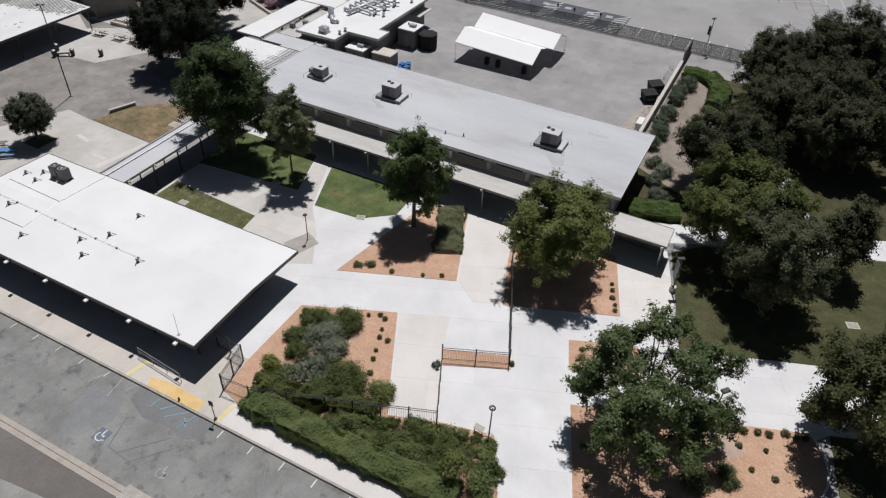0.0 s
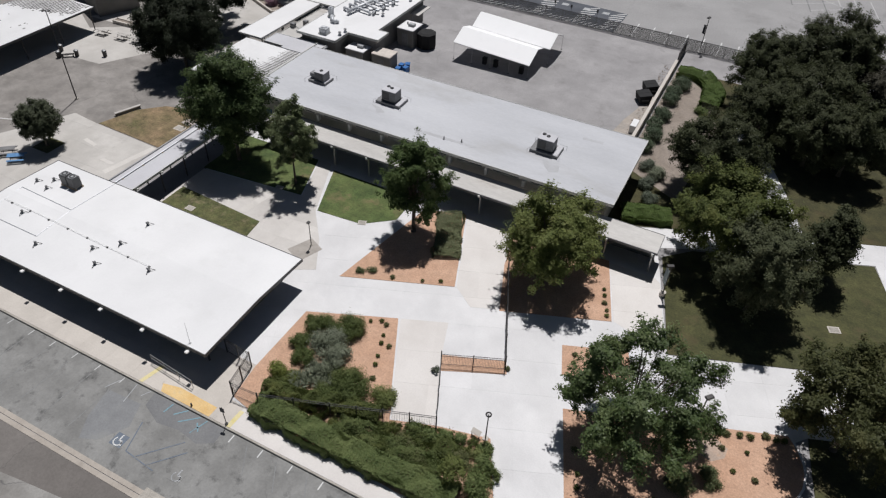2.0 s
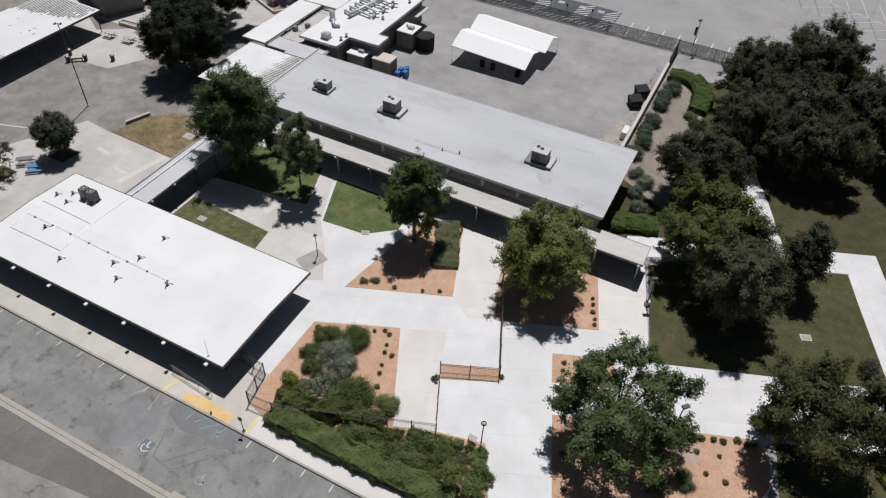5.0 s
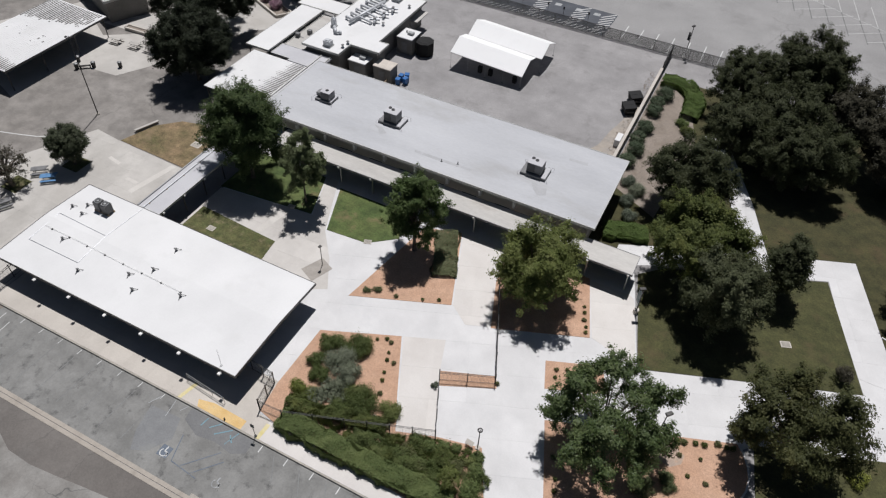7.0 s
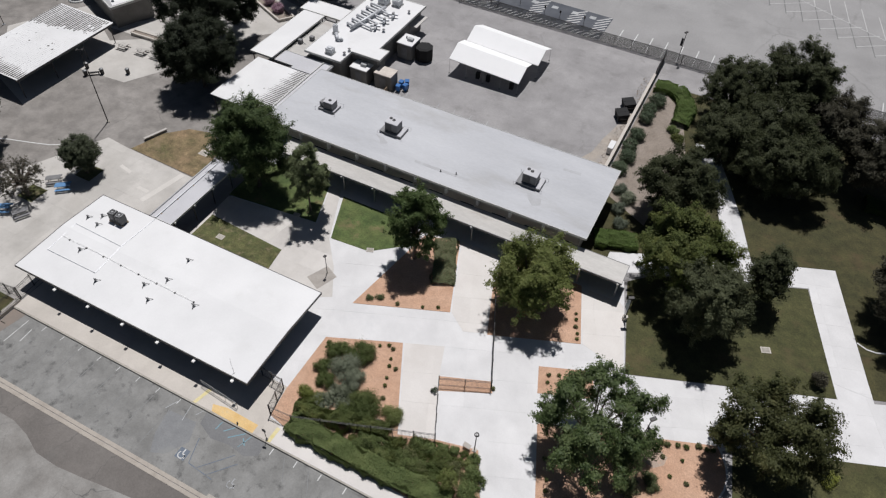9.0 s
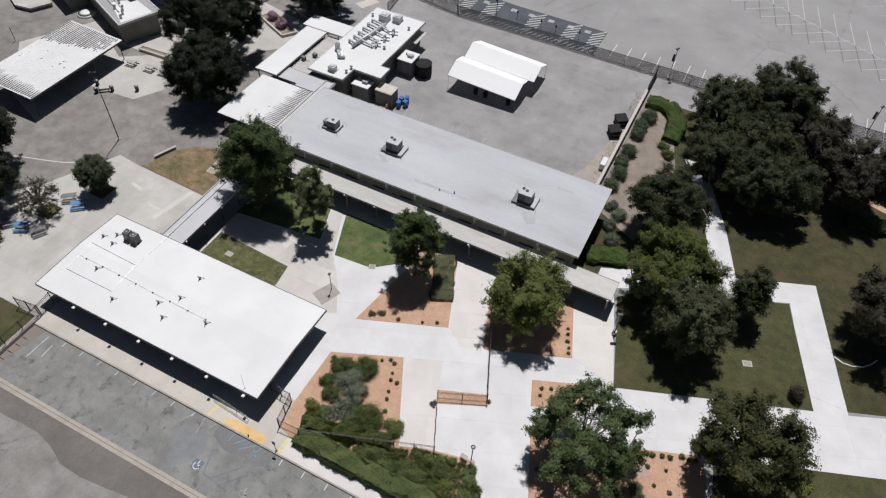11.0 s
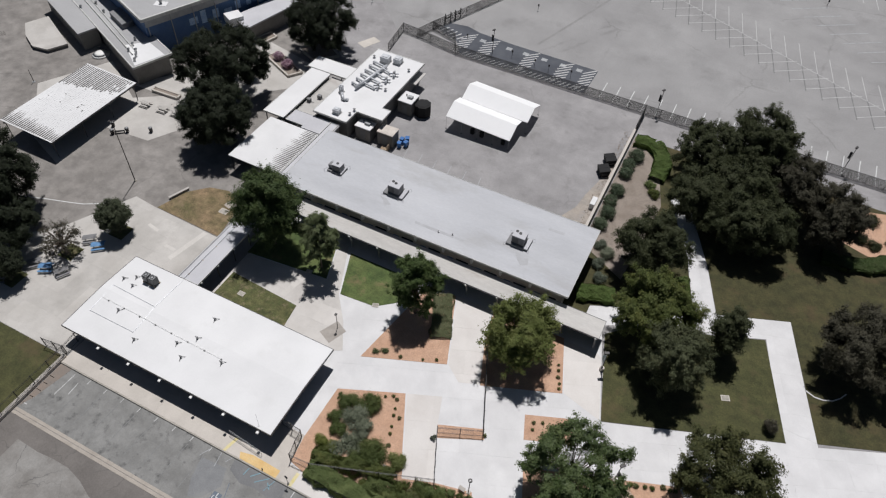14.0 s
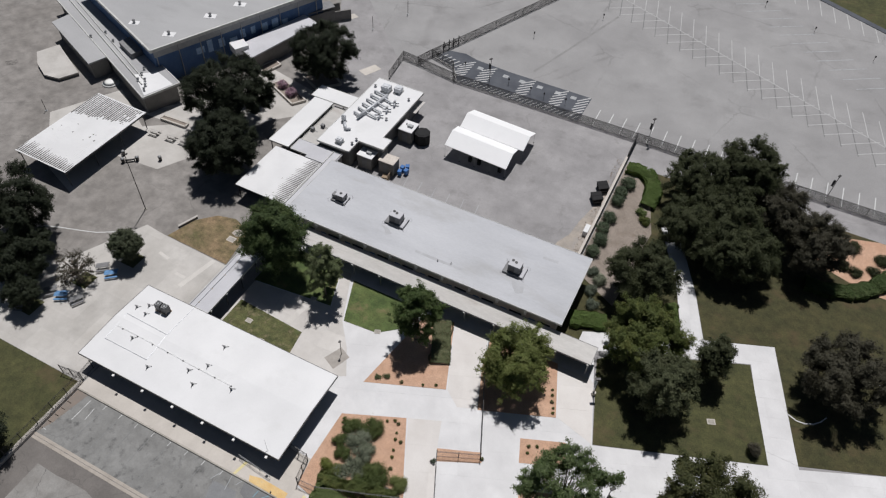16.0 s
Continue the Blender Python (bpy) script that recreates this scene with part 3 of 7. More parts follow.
def hedge(path, width, h, material, label, seed, name="hedge", leaf=0.15, dens=150, wob=0.15):
    """A clipped run of leaves along a line on the plan."""
    rng = np.random.default_rng(seed)
    t = thing(name, path[0][0], path[0][1], 0, label, "hedge")
    o = Vector(path[0])
    pts, nr = [], []
    st = Geo()
    waves = []
    for f in (1.1, 1.5, 2.1, 2.7, 3.6, 4.4, 5.5, 7.0):
        turn = rng.uniform(0, 2 * math.pi)
        waves.append((f * math.cos(turn), f * math.sin(turn), rng.uniform(0, 6.28), 0.75 / f ** 0.5))
    for a, b in zip(path, path[1:]):
        a, b = Vector(a) - o, Vector(b) - o
        ln = (b - a).length
        d = (b - a) / ln
        s = Vector((-d.y, d.x))
        n = int(4.6 * dens * ln * (width + 2 * h))
        u = rng.uniform(-0.1, ln + 0.1, n)
        th = rng.uniform(0, 1, n) * (width + 2 * h)
        side = np.where(th < h, -1.0, np.where(th > h + width, 1.0, 0.0))
        off = np.where(side == 0, th - h - width / 2, side * width / 2)
        zz = np.where(side < 0, th, np.where(side > 0, width + 2 * h - th, h))
        lump = rng.normal(size=n) * 0.45 * wob
        for kx, ky, ph, amp in waves:
            lump += wob * amp * np.sin((a.x + d.x * u + s.x * off) * kx + (a.y + d.y * u + s.y * off) * ky + ph)
        off = off + side * lump * 1.2
        zz = np.clip(zz + (side == 0) * lump - rng.uniform(0, 0.3, n) ** 1.5 * (side == 0), 0.02, None)
        corner = np.clip((zz / h - 0.7) / 0.3, 0, 1) * np.abs(off) / (width / 2)
        zz = zz - 0.12 * corner * h
        pts.append(np.stack([a.x + d.x * u + s.x * off, a.y + d.y * u + s.y * off, zz], 1))
        nr.append(np.stack([s.x * side, s.y * side, (side == 0) * 1.0], 1) + rng.normal(size=(n, 3)) * 0.3)
        for k in range(int(ln / 0.6) + 1):
            c = a + d * min(ln, k * 0.6)
            st.tube((c.x, c.y, -0.03), (c.x + rng.uniform(-0.15, 0.15), c.y + rng.uniform(-0.15, 0.15), h * 0.8), 0.025, 0.012, 5)
    part("stem", st, M_BARK, t)["kind"] = "stuff"
    part("foliage", leaf_mesh("foliage", np.concatenate(pts), np.concatenate(nr), leaf * 0.85, material, rng), material, t)
    return t


# ---- ground ----
KERB_Y, LOT_Z = 22.05, -0.15
g = Geo()
g.add([(-4000, -4000, LOT_Z), (4000, -4000, LOT_Z), (4000, KERB_Y, LOT_Z), (-4000, KERB_Y, LOT_Z), (-4000, KERB_Y, 0), (4000, KERB_Y, 0), (4000, 4000, 0), (-4000, 4000, 0)],
      [(0, 1, 2, 3), (3, 2, 5, 4), (4, 5, 6, 7)])
setting("ground", g, M_YARD, "old grey asphalt ground with cracks and stains", "ground")
slab("parking_lot_south", [(-62.1, 15.1), (60, 15.1), (60, 22.04), (-62.1, 22.04)], LOT_Z + 0.01, M_LOT, "worn dark asphalt parking lot with oil stains", "parking lot", 0.05)
slab("alley", [(-62.1, -60), (60, -60), (60, 14.3), (-62.1, 14.3)], LOT_Z + 0.008, M_ALLEY, "dark patched asphalt alley", "road", 0.05)
slab("alley_old_paving", [(-58.5, 12.2), (-55.2, 12.1), (-53.1, 12.3), (-50.7, 12.3), (-48.4, 11.8), (-46.1, 10.9), (-43.3, 10.8), (-40.5, 11.1), (-37.4, 11.5), (-33.0, 12.0), (-33.0, -20), (-58.5, -20)], LOT_Z + 0.013, M_ALLEY2, "older pale cracked paving left between asphalt patches", "road", 0.02)
slab("parking_lot_north", [(-62.3, 111.2), (120, 111.2), (120, 185), (-58, 260), (-160, 260), (-100, 150)], 0.008, M_NLOT, "pale grey asphalt parking lot", "parking lot", 0.05)
setting("gutter", Geo().box(-62.0, 14.74, LOT_Z - 0.1, -28.3, 15.12, LOT_Z + 0.05).box(-62.0, 14.3, LOT_Z - 0.1, -28.3, 14.69, LOT_Z + 0.035), M_GUTTER, "twin concrete gutter strips along the alley", "gutter")
setting("catch_basin", Geo().bbox(-28.9, 13.2, LOT_Z - 0.1, -26.6, 15.4, LOT_Z + 0.16).box(-26.6, 14.3, LOT_Z - 0.1, 60, 15.12, LOT_Z + 0.14), M_KERB, "pale concrete drain inlet and kerb end", "drain")
slab("yard_dust", [(-10.8, 73.9), (-10.8, 95.0), (-11.6, 93.0), (-12.1, 88.6), (-12.9, 85.0), (-13.4, 81.2), (-14.6, 78.6), (-15.0, 75.6), (-16.4, 73.9)], 0.006, M_YARDDUST, "tan dust blown over the asphalt along the wall", "stain", 0.01)
slab("red_dust_corner", [(-62.0, 22.0), (-60.2, 22.0), (-61.2, 17.0), (-62.0, 15.2)], LOT_Z + 0.016, M_RED, "reddish dust in the lot corner", "stain", 0.01)
setting("kerb", Geo().bbox(-62.2, KERB_Y - 0.02, LOT_Z - 0.05, 60, KERB_Y + 0.16, 0.024, 0.03), M_KERB, "concrete kerb along the parking lot", "kerb")

slab("west_court", [(-57.5, 48.4), (-57.5, 57), (-57, 77), (-69.2, 92.4), (-71.5, 102.0), (-79.0, 113.0), (-92, 136), (-160, 160), (-220, 60), (-160, 22.9), (-95, 22.9), (-80, 39)], 0.006, M_WYARD, "worn brown-grey asphalt court", "pavement", 0.05)
# paved areas
P = 22.0
cut_slab("sidewalk_south", [(-62.1, KERB_Y + 0.16), (-27.2, KERB_Y + 0.16), (-27.2, 24.3), (-28.6, 24.4), (-29.0, 28.2), (-62.1, 28.2)], 0.02, M_WALK, "beige concrete sidewalk under the eaves", "sidewalk", 3.05, 0, (-62.1, 22.1))
cut_slab("sidewalk_southeast", [(-27.2, KERB_Y + 0.16), (60, KERB_Y + 0.16), (60, 24.6), (-6.0, 24.6), (-12.4, 23.45), (-27.2, 24.3)], 0.02, M_PLAZA2, "pale new concrete sidewalk along the hedge", "sidewalk", 3.05, 0, (-62.1, 22.1))
cut_slab("plaza_centre", [(-52.6, 38.2), (-34.2, 38.2), (-34.2, 28.2), (-29.0, 28.2), (-28.6, 24.4), (-12.4, 23.45), (-6.0, 24.6), (2, 24.6), (2, 30), (14.2, 43.6), (24, 47.2), (60, 60.5), (60, 70.0), (26.9, 56.0), (26.2, 58.2), (22.2, 56.6), (23.3, 54.7), (2.0, 46.7), (-1.0, 56.5), (-2.0, 59.6), (-52.6, 59.6)], 0.016, M_PLAZA, "bright new concrete plaza with broad panels", "pavement", 3.6, P, (-21.2, 38.8))
cut_slab("path_east", [(18.5, 69.5), (22.2, 56.6), (26.7, 56.5), (21.1, 74.2), (11.4, 70.4), (8.5, 78.4), (2.8, 91), (-0.5, 91), (5.0, 79.8), (8.4, 69.2), (2.5, 66.9), (-5, 63.3), (-5, 59.6), (1.0, 62.6), (9.1, 65.7)], 0.03, M_PLAZA, "pale concrete garden path with two bends", "path", 3.0, P - 4, (21.1, 74.2))
cut_slab("courtyard_paving", [(-52.8, 39.0), (-35.0, 38.6), (-31.6, 40.5), (-34.0, 44.5), (-37.0, 48.1), (-39.9, 49.7), (-52.8, 48.2)], 0.026, M_COURT, "older beige concrete courtyard paving", "pavement", 3.0, 3, (-52.8, 39))
cut_slab("courtyard_path", [(-37.0, 48.1), (-40.6, 56.5), (-42.3, 56.5), (-39.9, 49.7)], 0.026, M_COURT, "older concrete path between courtyard lawns", "path", 3.0, 20, (-37.0, 48.1))
cut_slab("west_paving", [(-75.2, 49.5), (-71.2, 49.1), (-58.5, 48.6), (-56.4, 48.6), (-56.4, 38.4), (-62.2, 38.4), (-62.2, 22.95), (-96, 22.95), (-88, 31), (-80, 39.5)], 0.022, M_OLDCON, "beige concrete lunch court paving with pale strips", "pavement", 3.0, 0, (-62, 39))
for strip in ([(-62.5, 42.1), (-61.7, 41.9), (-60.4, 48.5), (-61.2, 48.55)], [(-43.5, 44.1), (-42.8, 48.0), (-43.7, 48.0), (-44.4, 44.2)], [(-64.4, 43.5), (-62.5, 43.4), (-62.4, 43.9), (-64.3, 44.0)], [(-69.4, 45.6), (-67.2, 45.2), (-67.2, 45.7), (-69.3, 46.1)]):
    slab("pale_repair", strip, 0.0295, M_PALECON, "paler replaced concrete strip in older paving", "pavement", 0.02)
slab("dust_patch", [(-35.9, 41.6), (-34.7, 44.2), (-32.8, 43.3), (-33.8, 40.6)], 0.034, M_DUST, "bare grey soil square beside a lamp", "soil", 0.02)
slab("pad_north", [(-111.5, 63.2), (-105.2, 75.2), (-93.7, 68.4), (-87.1, 73.2), (-78, 70), (-83.1, 60.6), (-91.5, 59.9), (-91.5, 49.0), (-100, 52)], 0.016, M_OLDCON, "pale concrete pad under the lunch shelter", "pavement", 0.05)
slab("pad_planters", [(-97, 71.5), (-92, 78), (-84, 96), (-70, 93), (-70, 86), (-74, 82), (-80, 72)], 0.014, M_OLDCON, "pale concrete walk round brick planters", "pavement", 0.05)
slab("pad_gate", [(-68.4, 104.4), (-66.6, 108.0), (-64.6, 107.2), (-66.3, 103.5)], 0.03, M_WALK, "pale concrete utility pad", "pavement", 0.05)
slab("pad_gym", [(-86.5, 114.6), (-81.3, 123.6), (-79.6, 122.7), (-84.6, 113.7)], 0.03, M_WALK, "white concrete landing by the gym gate", "pavement", 0.05)
for x, y, s in ((-71.9, 42.7, 1.3), (-75.2, 36.2, 1.3), (-78.5, 29.0, 1.4), (-89.2, 36.6, 1.4)):
    slab("tree_pit", [(x - s, y - s), (x + s, y - s), (x + s, y + s), (x - s, y + s)], 0.036, M_DRY2, "square grass pit round a court tree", "planting bed", 0.02)
cut_slab("plaza_beige_south", [(-21.0, 38.9), (-17.5, 31.5), (-16.8, 30.4), (-16.2, 29.1), (-12.75, 30.3), (-15.4, 36.0), (-16.9, 40.6)], 0.028, M_PLAZA2, "older beige concrete between bed and fence", "pavement", 3.6, P, (-21.2, 38.8))
cut_slab("plaza_beige_north", [(-18.35, 45.2), (-22.2, 55.9), (-17.0, 55.9), (-15.3, 50.2), (-13.5, 44.4), (-16.0, 43.4)], 0.028, M_PLAZA2, "older beige concrete leading to the walkway", "pavement", 3.6, P, (-21.2, 38.8))
cut_slab("plaza_beige_east", [(-6.2, 56.1), (-3.4, 48.3), (1.8, 46.8), (-0.8, 55.6), (-1.4, 56.1)], 0.028, M_PLAZA2, "older beige concrete by the walkway end", "pavement", 3.6, P, (-21.2, 38.8))
# lawns and beds
Z = 0.05
slab("lawn_southwest", [(-62.5, 22.9), (-62.5, -40), (-160, -40), (-160, 22.9)], 0.03, M_LAWNE, "green lawn behind the lot fence", "lawn", 0.3)
slab("lawn_strip", [(-52.4, 38.4), (-52.4, 44.4), (-41.1, 43.7), (-40.4, 38.6)], Z, M_DRY2, "patchy dry grass strip by the white building", "lawn", 0.08)
slab("lawn_courtyard", [(-53.0, 48.4), (-40.1, 49.7), (-42.4, 56.4), (-53.0, 56.4)], Z, M_LAWN, "green courtyard lawn shaded by trees", "lawn", 0.08)
slab("lawn_courtyard_east", [(-36.9, 48.3), (-39.6, 55.5), (-28.7, 55.5), (-28.6, 51.2), (-31.6, 48.7)], Z, M_LAWN, "green lawn with a dry corner", "lawn", 0.08)
slab("dry_lawn", [(-70.7, 49.2), (-69.1, 54.0), (-66.6, 56.6), (-63.5, 57.4), (-59.9, 56.1), (-58.7, 48.8)], Z, M_DRY, "brown dried-out lawn with some green", "lawn", 0.08)
slab("lawn_park", [(2.0, 46.8), (23.2, 54.7), (18.4, 69.3), (9.1, 65.5), (1.0, 62.2), (-1.6, 59.7)], Z, M_LAWNE, "olive green park lawn framed by paths", "lawn", 0.08)
slab("lawn_east", [(26.75, 56.45), (120, 92), (120, 105.4), (24, 105.0), (22, 104.6), (5, 103.5), (-9.2, 103.5), (-9.2, 60.2), (-5, 60.2), (-5, 63.5), (8.37, 69.25), (4.97, 79.8), (-0.53, 91.0), (2.83, 91.0), (8.55, 78.4), (11.45, 70.45), (21.13, 74.25)], Z - 0.01, M_LAWNB, "brown and green park lawn under large trees", "lawn", 0.08)
slab("lawn_front_east", [(14.22, 43.56), (24.0, 47.16), (60, 60.46), (60, 26), (17.5, 26)], Z, M_LAWNE, "olive lawn beside the walkway", "lawn", 0.08)
slab("gravel_bed_east", [(-9.9, 103.6), (-9.9, 74.2), (-2.5, 70.0), (-1.2, 88.0), (-4.0, 97.5)], Z + 0.01, M_DIRT, "grey brown soil bed along the yard wall", "planting bed", 0.06)
slab("bed_far_east", [(24, 95.0), (27, 102.8), (34, 105), (60, 104), (60, 93), (33, 92)], Z + 0.01, M_MULCH, "orange mulch bed by the far fence", "planting bed", 0.06)
BEDS = {
    "bed_triangle": [(-29.05, 40.85), (-18.5, 45.1), (-22.4, 55.8), (-26.8, 54.4)],
    "bed_shrub": [(-29.1, 35.4), (-21.2, 38.8), (-17.6, 31.4), (-16.9, 30.3), (-16.3, 28.9), (-12.7, 30.2), (-8.4, 31.2), (-6.0, 26.4), (-7.0, 24.9), (-12.4, 23.7), (-26.9, 24.3), (-28.7, 24.7), (-29.1, 28.0)],
    "bed_barrier": [(-15.0, 35.3), (-15.7, 36.9), (-10.4, 39.0), (-9.8, 37.7)],
    "bed_small": [(-6.7, 43.2), (-1.2, 45.4), (0.0, 42.2), (-5.6, 40.0)],
    "bed_fence": [(-15.5, 50.4), (-13.4, 44.3), (-3.6, 48.2), (-6.3, 56.3), (-16.6, 56.2)],
    "bed_front": [(-4.3, 36.7), (12.75, 43.0), (13.45, 42.1), (14.05, 41.0), (14.35, 39.9), (14.3, 38.6), (14.0, 37.4), (13.6, 25.0), (0.2, 24.8), (-1.5, 29.1)],
}
for nm, poly in BEDS.items():
    slab(nm, poly, Z, M_MULCH, "orange brown wood mulch planting bed", "planting bed", 0.08)

slab("worn_patch", [(5.8, 39.6), (7.4, 40.0), (8.6, 39.4), (8.5, 38.4), (7.6, 37.6), (6.4, 37.9), (5.6, 38.8)], Z + 0.004, M_WORNMULCH, "grey worn soil showing through mulch", "soil", 0.02)

# lot paint
def stripes(name, segs, width, z, material, label):
    gg = Geo()
    for a, b in segs:
        gg.bar(a, b, width, 0.004, z)
    return setting(name, gg, material, label, "road marking")


z = LOT_Z + 0.012
stripes("stall_line_south", [((x, 21.9), (x - 0.06, 21.3)) for x in (-56.9, -54.2, -51.5, -48.8, -46.1, -43.4, -40.7, -37.9)] + [((-59.3, 21.6), (-59.4, 18.4)), ((-58.0, 20.9), (-57.9, 19.2))] + [((-61.9, 15.9 + 1.05 * k), (-61.2, 15.9 + 1.05 * k)) for k in range(5)], 0.08, z, M_LINE, "short worn white stall marks")
stripes("stall_line_faded", [((x, 20.9), (x - 0.2, 16.4)) for x in (-56.9, -54.2, -51.5, -48.8, -46.1, -43.4, -40.7, -38.0)] + [((-24.8 + 2.8 * k, 21.6), (-23.5 + 2.8 * k, 19.4)) for k in range(8)], 0.08, z, M_GHOST, "almost worn away stall lines")
stripes("stall_line_east", [((-26.3 + 2.8 * k, 21.9), (-26.3 + 2.8 * k, 21.2)) for k in range(9)], 0.1, z, M_LINE, "short white stall marks")
stripes("access_aisle", [((-32.5, 21.85), (-32.65, 20.9)), ((-31.0, 21.95), (-31.8, 21.1)), ((-29.7, 21.9), (-31.0, 20.75)), ((-29.0, 21.9), (-29.5, 20.4)), ((-29.6, 21.4), (-29.0, 20.8))], 0.11, z + 0.006, M_BLUELINE, "worn blue hatching of an accessible bay")
stripes("bay_outline", [((-32.6, 16.9), (-29.6, 16.6)), ((-32.6, 16.9), (-33.4, 19.4)), ((-31.6, 16.9), (-29.2, 19.6)), ((-30.4, 16.7), (-28.4, 19.0))], 0.09, z + 0.006, M_BLUEPAD, "worn faint blue outline of an accessible bay")
stripes("bay_edge_line", [((-36.5, 21.9), (-36.2, 20.1)), ((-38.0, 21.6), (-38.6, 20.4)), ((-35.0, 21.9), (-35.4, 21.2))], 0.08, z + 0.006, M_FADED, "worn white edge lines of an accessible bay")
slab("aisle_patch", [(-34.6, 21.95), (-27.3, 21.95), (-27.2, 20.6), (-28.4, 19.9), (-30.4, 20.2), (-32.4, 19.9), (-34.4, 20.7)], LOT_Z + 0.013, M_PATCH, "darker asphalt repair along the kerb", "asphalt patch", 0.01)
slab("aisle_patch", [(-38.2, 20.4), (-34.8, 20.6), (-34.0, 18.6), (-35.2, 16.6), (-36.6, 16.0), (-37.6, 17.8)], LOT_Z + 0.0125, M_PATCH2, "pale blue-grey worn asphalt of the bay", "asphalt patch", 0.01)
for px, py, wear in ((-33.75, 17.35, 0), (-27.7, 17.2, 1)):
    slab("symbol_pad", [(px - 0.55, py - 0.55), (px + 0.55, py - 0.55), (px + 0.55, py + 0.55), (px - 0.55, py + 0.55)], LOT_Z + 0.017, M_BLUEPAD if not wear else M_LOT, "worn blue square of a wheelchair symbol", "road marking", 0.01)
    gg = Geo()
    pts = [(0.36 * math.cos(a), 0.36 * math.sin(a) - 0.12) for a in [math.pi * (0.75 + 1.35 * i / 12) for i in range(13)]]
    for a, b in zip(pts, pts[1:]):
        gg.bar((px + a[0], py + a[1]), (px + b[0], py + b[1]), 0.1, 0.004, LOT_Z + 0.02)
    for a, b in (((0.0, 0.38), (0.0, 0.0)), ((0.0, 0.0), (0.3, 0.0)), ((0.3, 0.0), (0.42, -0.35)), ((-0.05, 0.45), (0.07, 0.45))):
        gg.bar((px + a[0], py + a[1]), (px + b[0], py + b[1]), 0.12, 0.004, LOT_Z + 0.02)
    setting("wheelchair_symbol", gg, M_LINE if not wear else M_FADED, "white wheelchair symbol on the asphalt", "road marking")
slab("yellow_ramp", [(-34.6, 22.95), (-34.2, 22.25), (-29.1, 22.2), (-29.1, 23.2), (-33.0, 23.3)], 0.028, M_YELLOW, "faded yellow warning pad on the kerb ramp", "road marking", 0.006)
slab("yellow_line", [(-36.6, 22.2), (-36.2, 22.2), (-35.7, 24.3), (-36.1, 24.3)], 0.027, M_YELLOW2, "pale yellow line across the sidewalk", "road marking", 0.006)
slab("yellow_line", [(-27.35, 22.2), (-26.95, 22.2), (-26.9, 23.9), (-27.3, 23.9)], 0.027, M_YELLOW2, "pale yellow line across the sidewalk", "road marking", 0.006)

# north lot paint
z = 0.012
slab("accessible_bays", [(-56.6, 117.4), (-55.2, 121.0), (-51.6, 121.6), (-48.4, 120.6), (-40.3, 120.0), (-22.2, 119.8), (-22.3, 111.3), (-48.8, 111.3), (-51.4, 115.4)], 0.014, M_DARKBAY, "freshly sealed dark accessible bays", "parking lot", 0.02)
hatch = []
for x0, w in ((-50.8, 2.4), (-46.0, 2.6), (-36.9, 2.4), (-29.6, 2.4), (-24.6, 2.2)):
    for k in range(6):
        y0 = 112.2 + k * 1.05
        hatch.append(((x0, y0), (x0 + w, y0 + 2.3)))
hatch += [((-48.6 + 1.0 * k, 111.3), (-47.6 + 1.0 * k, 112.9)) for k in range(26)]
hatch += [((-56.0 + 1.1 * k, 117.3 - 0.35 * k), (-54.9 + 1.1 * k, 119.3 - 0.35 * k)) for k in range(5)]
stripes("bay_hatching", hatch, 0.28, 0.017, M_LINE2, "pale hatching between accessible bays")
for x0 in (-46.6, -40.7, -37.0, -33.0, -29.0, -25.6):
    slab("bay_symbol", [(x0 - 0.6, 117.6), (x0 + 0.6, 117.6), (x0 + 0.6, 118.6), (x0 - 0.6, 118.6)], 0.02, M_FADED, "pale worn symbol in an accessible bay", "road marking", 0.006)
stripes("stall_line_north", [((-19.4 + 2.74 * k, 111.3), (-19.4 + 2.74 * k, 116.9)) for k in range(24)], 0.17, z, M_LINE, "white stall lines along the fence")
A, D = Vector((-12.4, 155.9)), Vector((3.28, -1.6))
ticks, cross, darks = [], [], []
for k in range(-6, 18):
    c = A + D * k
    ticks.append((c, c + Vector((-1.7, 8.6))))
    cross.append((c + Vector((1.8, -8.2)), c + Vector((8.7, -3.6))))
    darks.append((c, c + Vector((1.9, -8.9))))
stripes("stall_line_angled", ticks + [(A - D * 5.5, A + D * 18)], 0.13, z, M_LINE2, "white angled stall lines")
stripes("stall_line_crossing", cross, 0.14, z + 0.002, M_LINE2, "worn white lines crossing older ones")
stripes("old_stall_line", darks, 0.2, z, M_OLDLINE, "blacked-out older stall lines")
stripes("stall_line_far", [((13.2 + 3.35 * k, 182.5 - 1.5 * k), (11.9 + 3.35 * k, 190.0 - 1.5 * k)) for k in range(-3, 10)], 0.15, z, M_LINE2, "white stall lines along the far kerb")
stripes("stall_line_ghost", [((5.7 + 3.0 * k, 168.7 - 2.4 * k), (13.2 + 3.0 * k, 173.7 - 2.4 * k)) for k in range(-5, 8)], 0.22, z, M_FADED, "almost worn away stall lines")
stripes("sealed_joint_north", [((-36.2, 122.8), (-33.0, 133.5)), ((-33.0, 133.5), (-27.0, 154.5))], 0.55, 0.0095, M_JOINT, "wide dark weathered joint across the north lot")
slab("verge_far", [(14.0, 192.0), (60, 166), (160, 166), (160, 320), (14, 320)], 0.1, M_LAWNE, "grass verge beyond the far lot", "lawn", 0.2)
setting("verge_kerb", Geo().bar((13.6, 191.2), (60, 164.9), 1.8, 0.13, 0.0), M_DARKBAY, "dark kerb strip along the verge", "kerb")
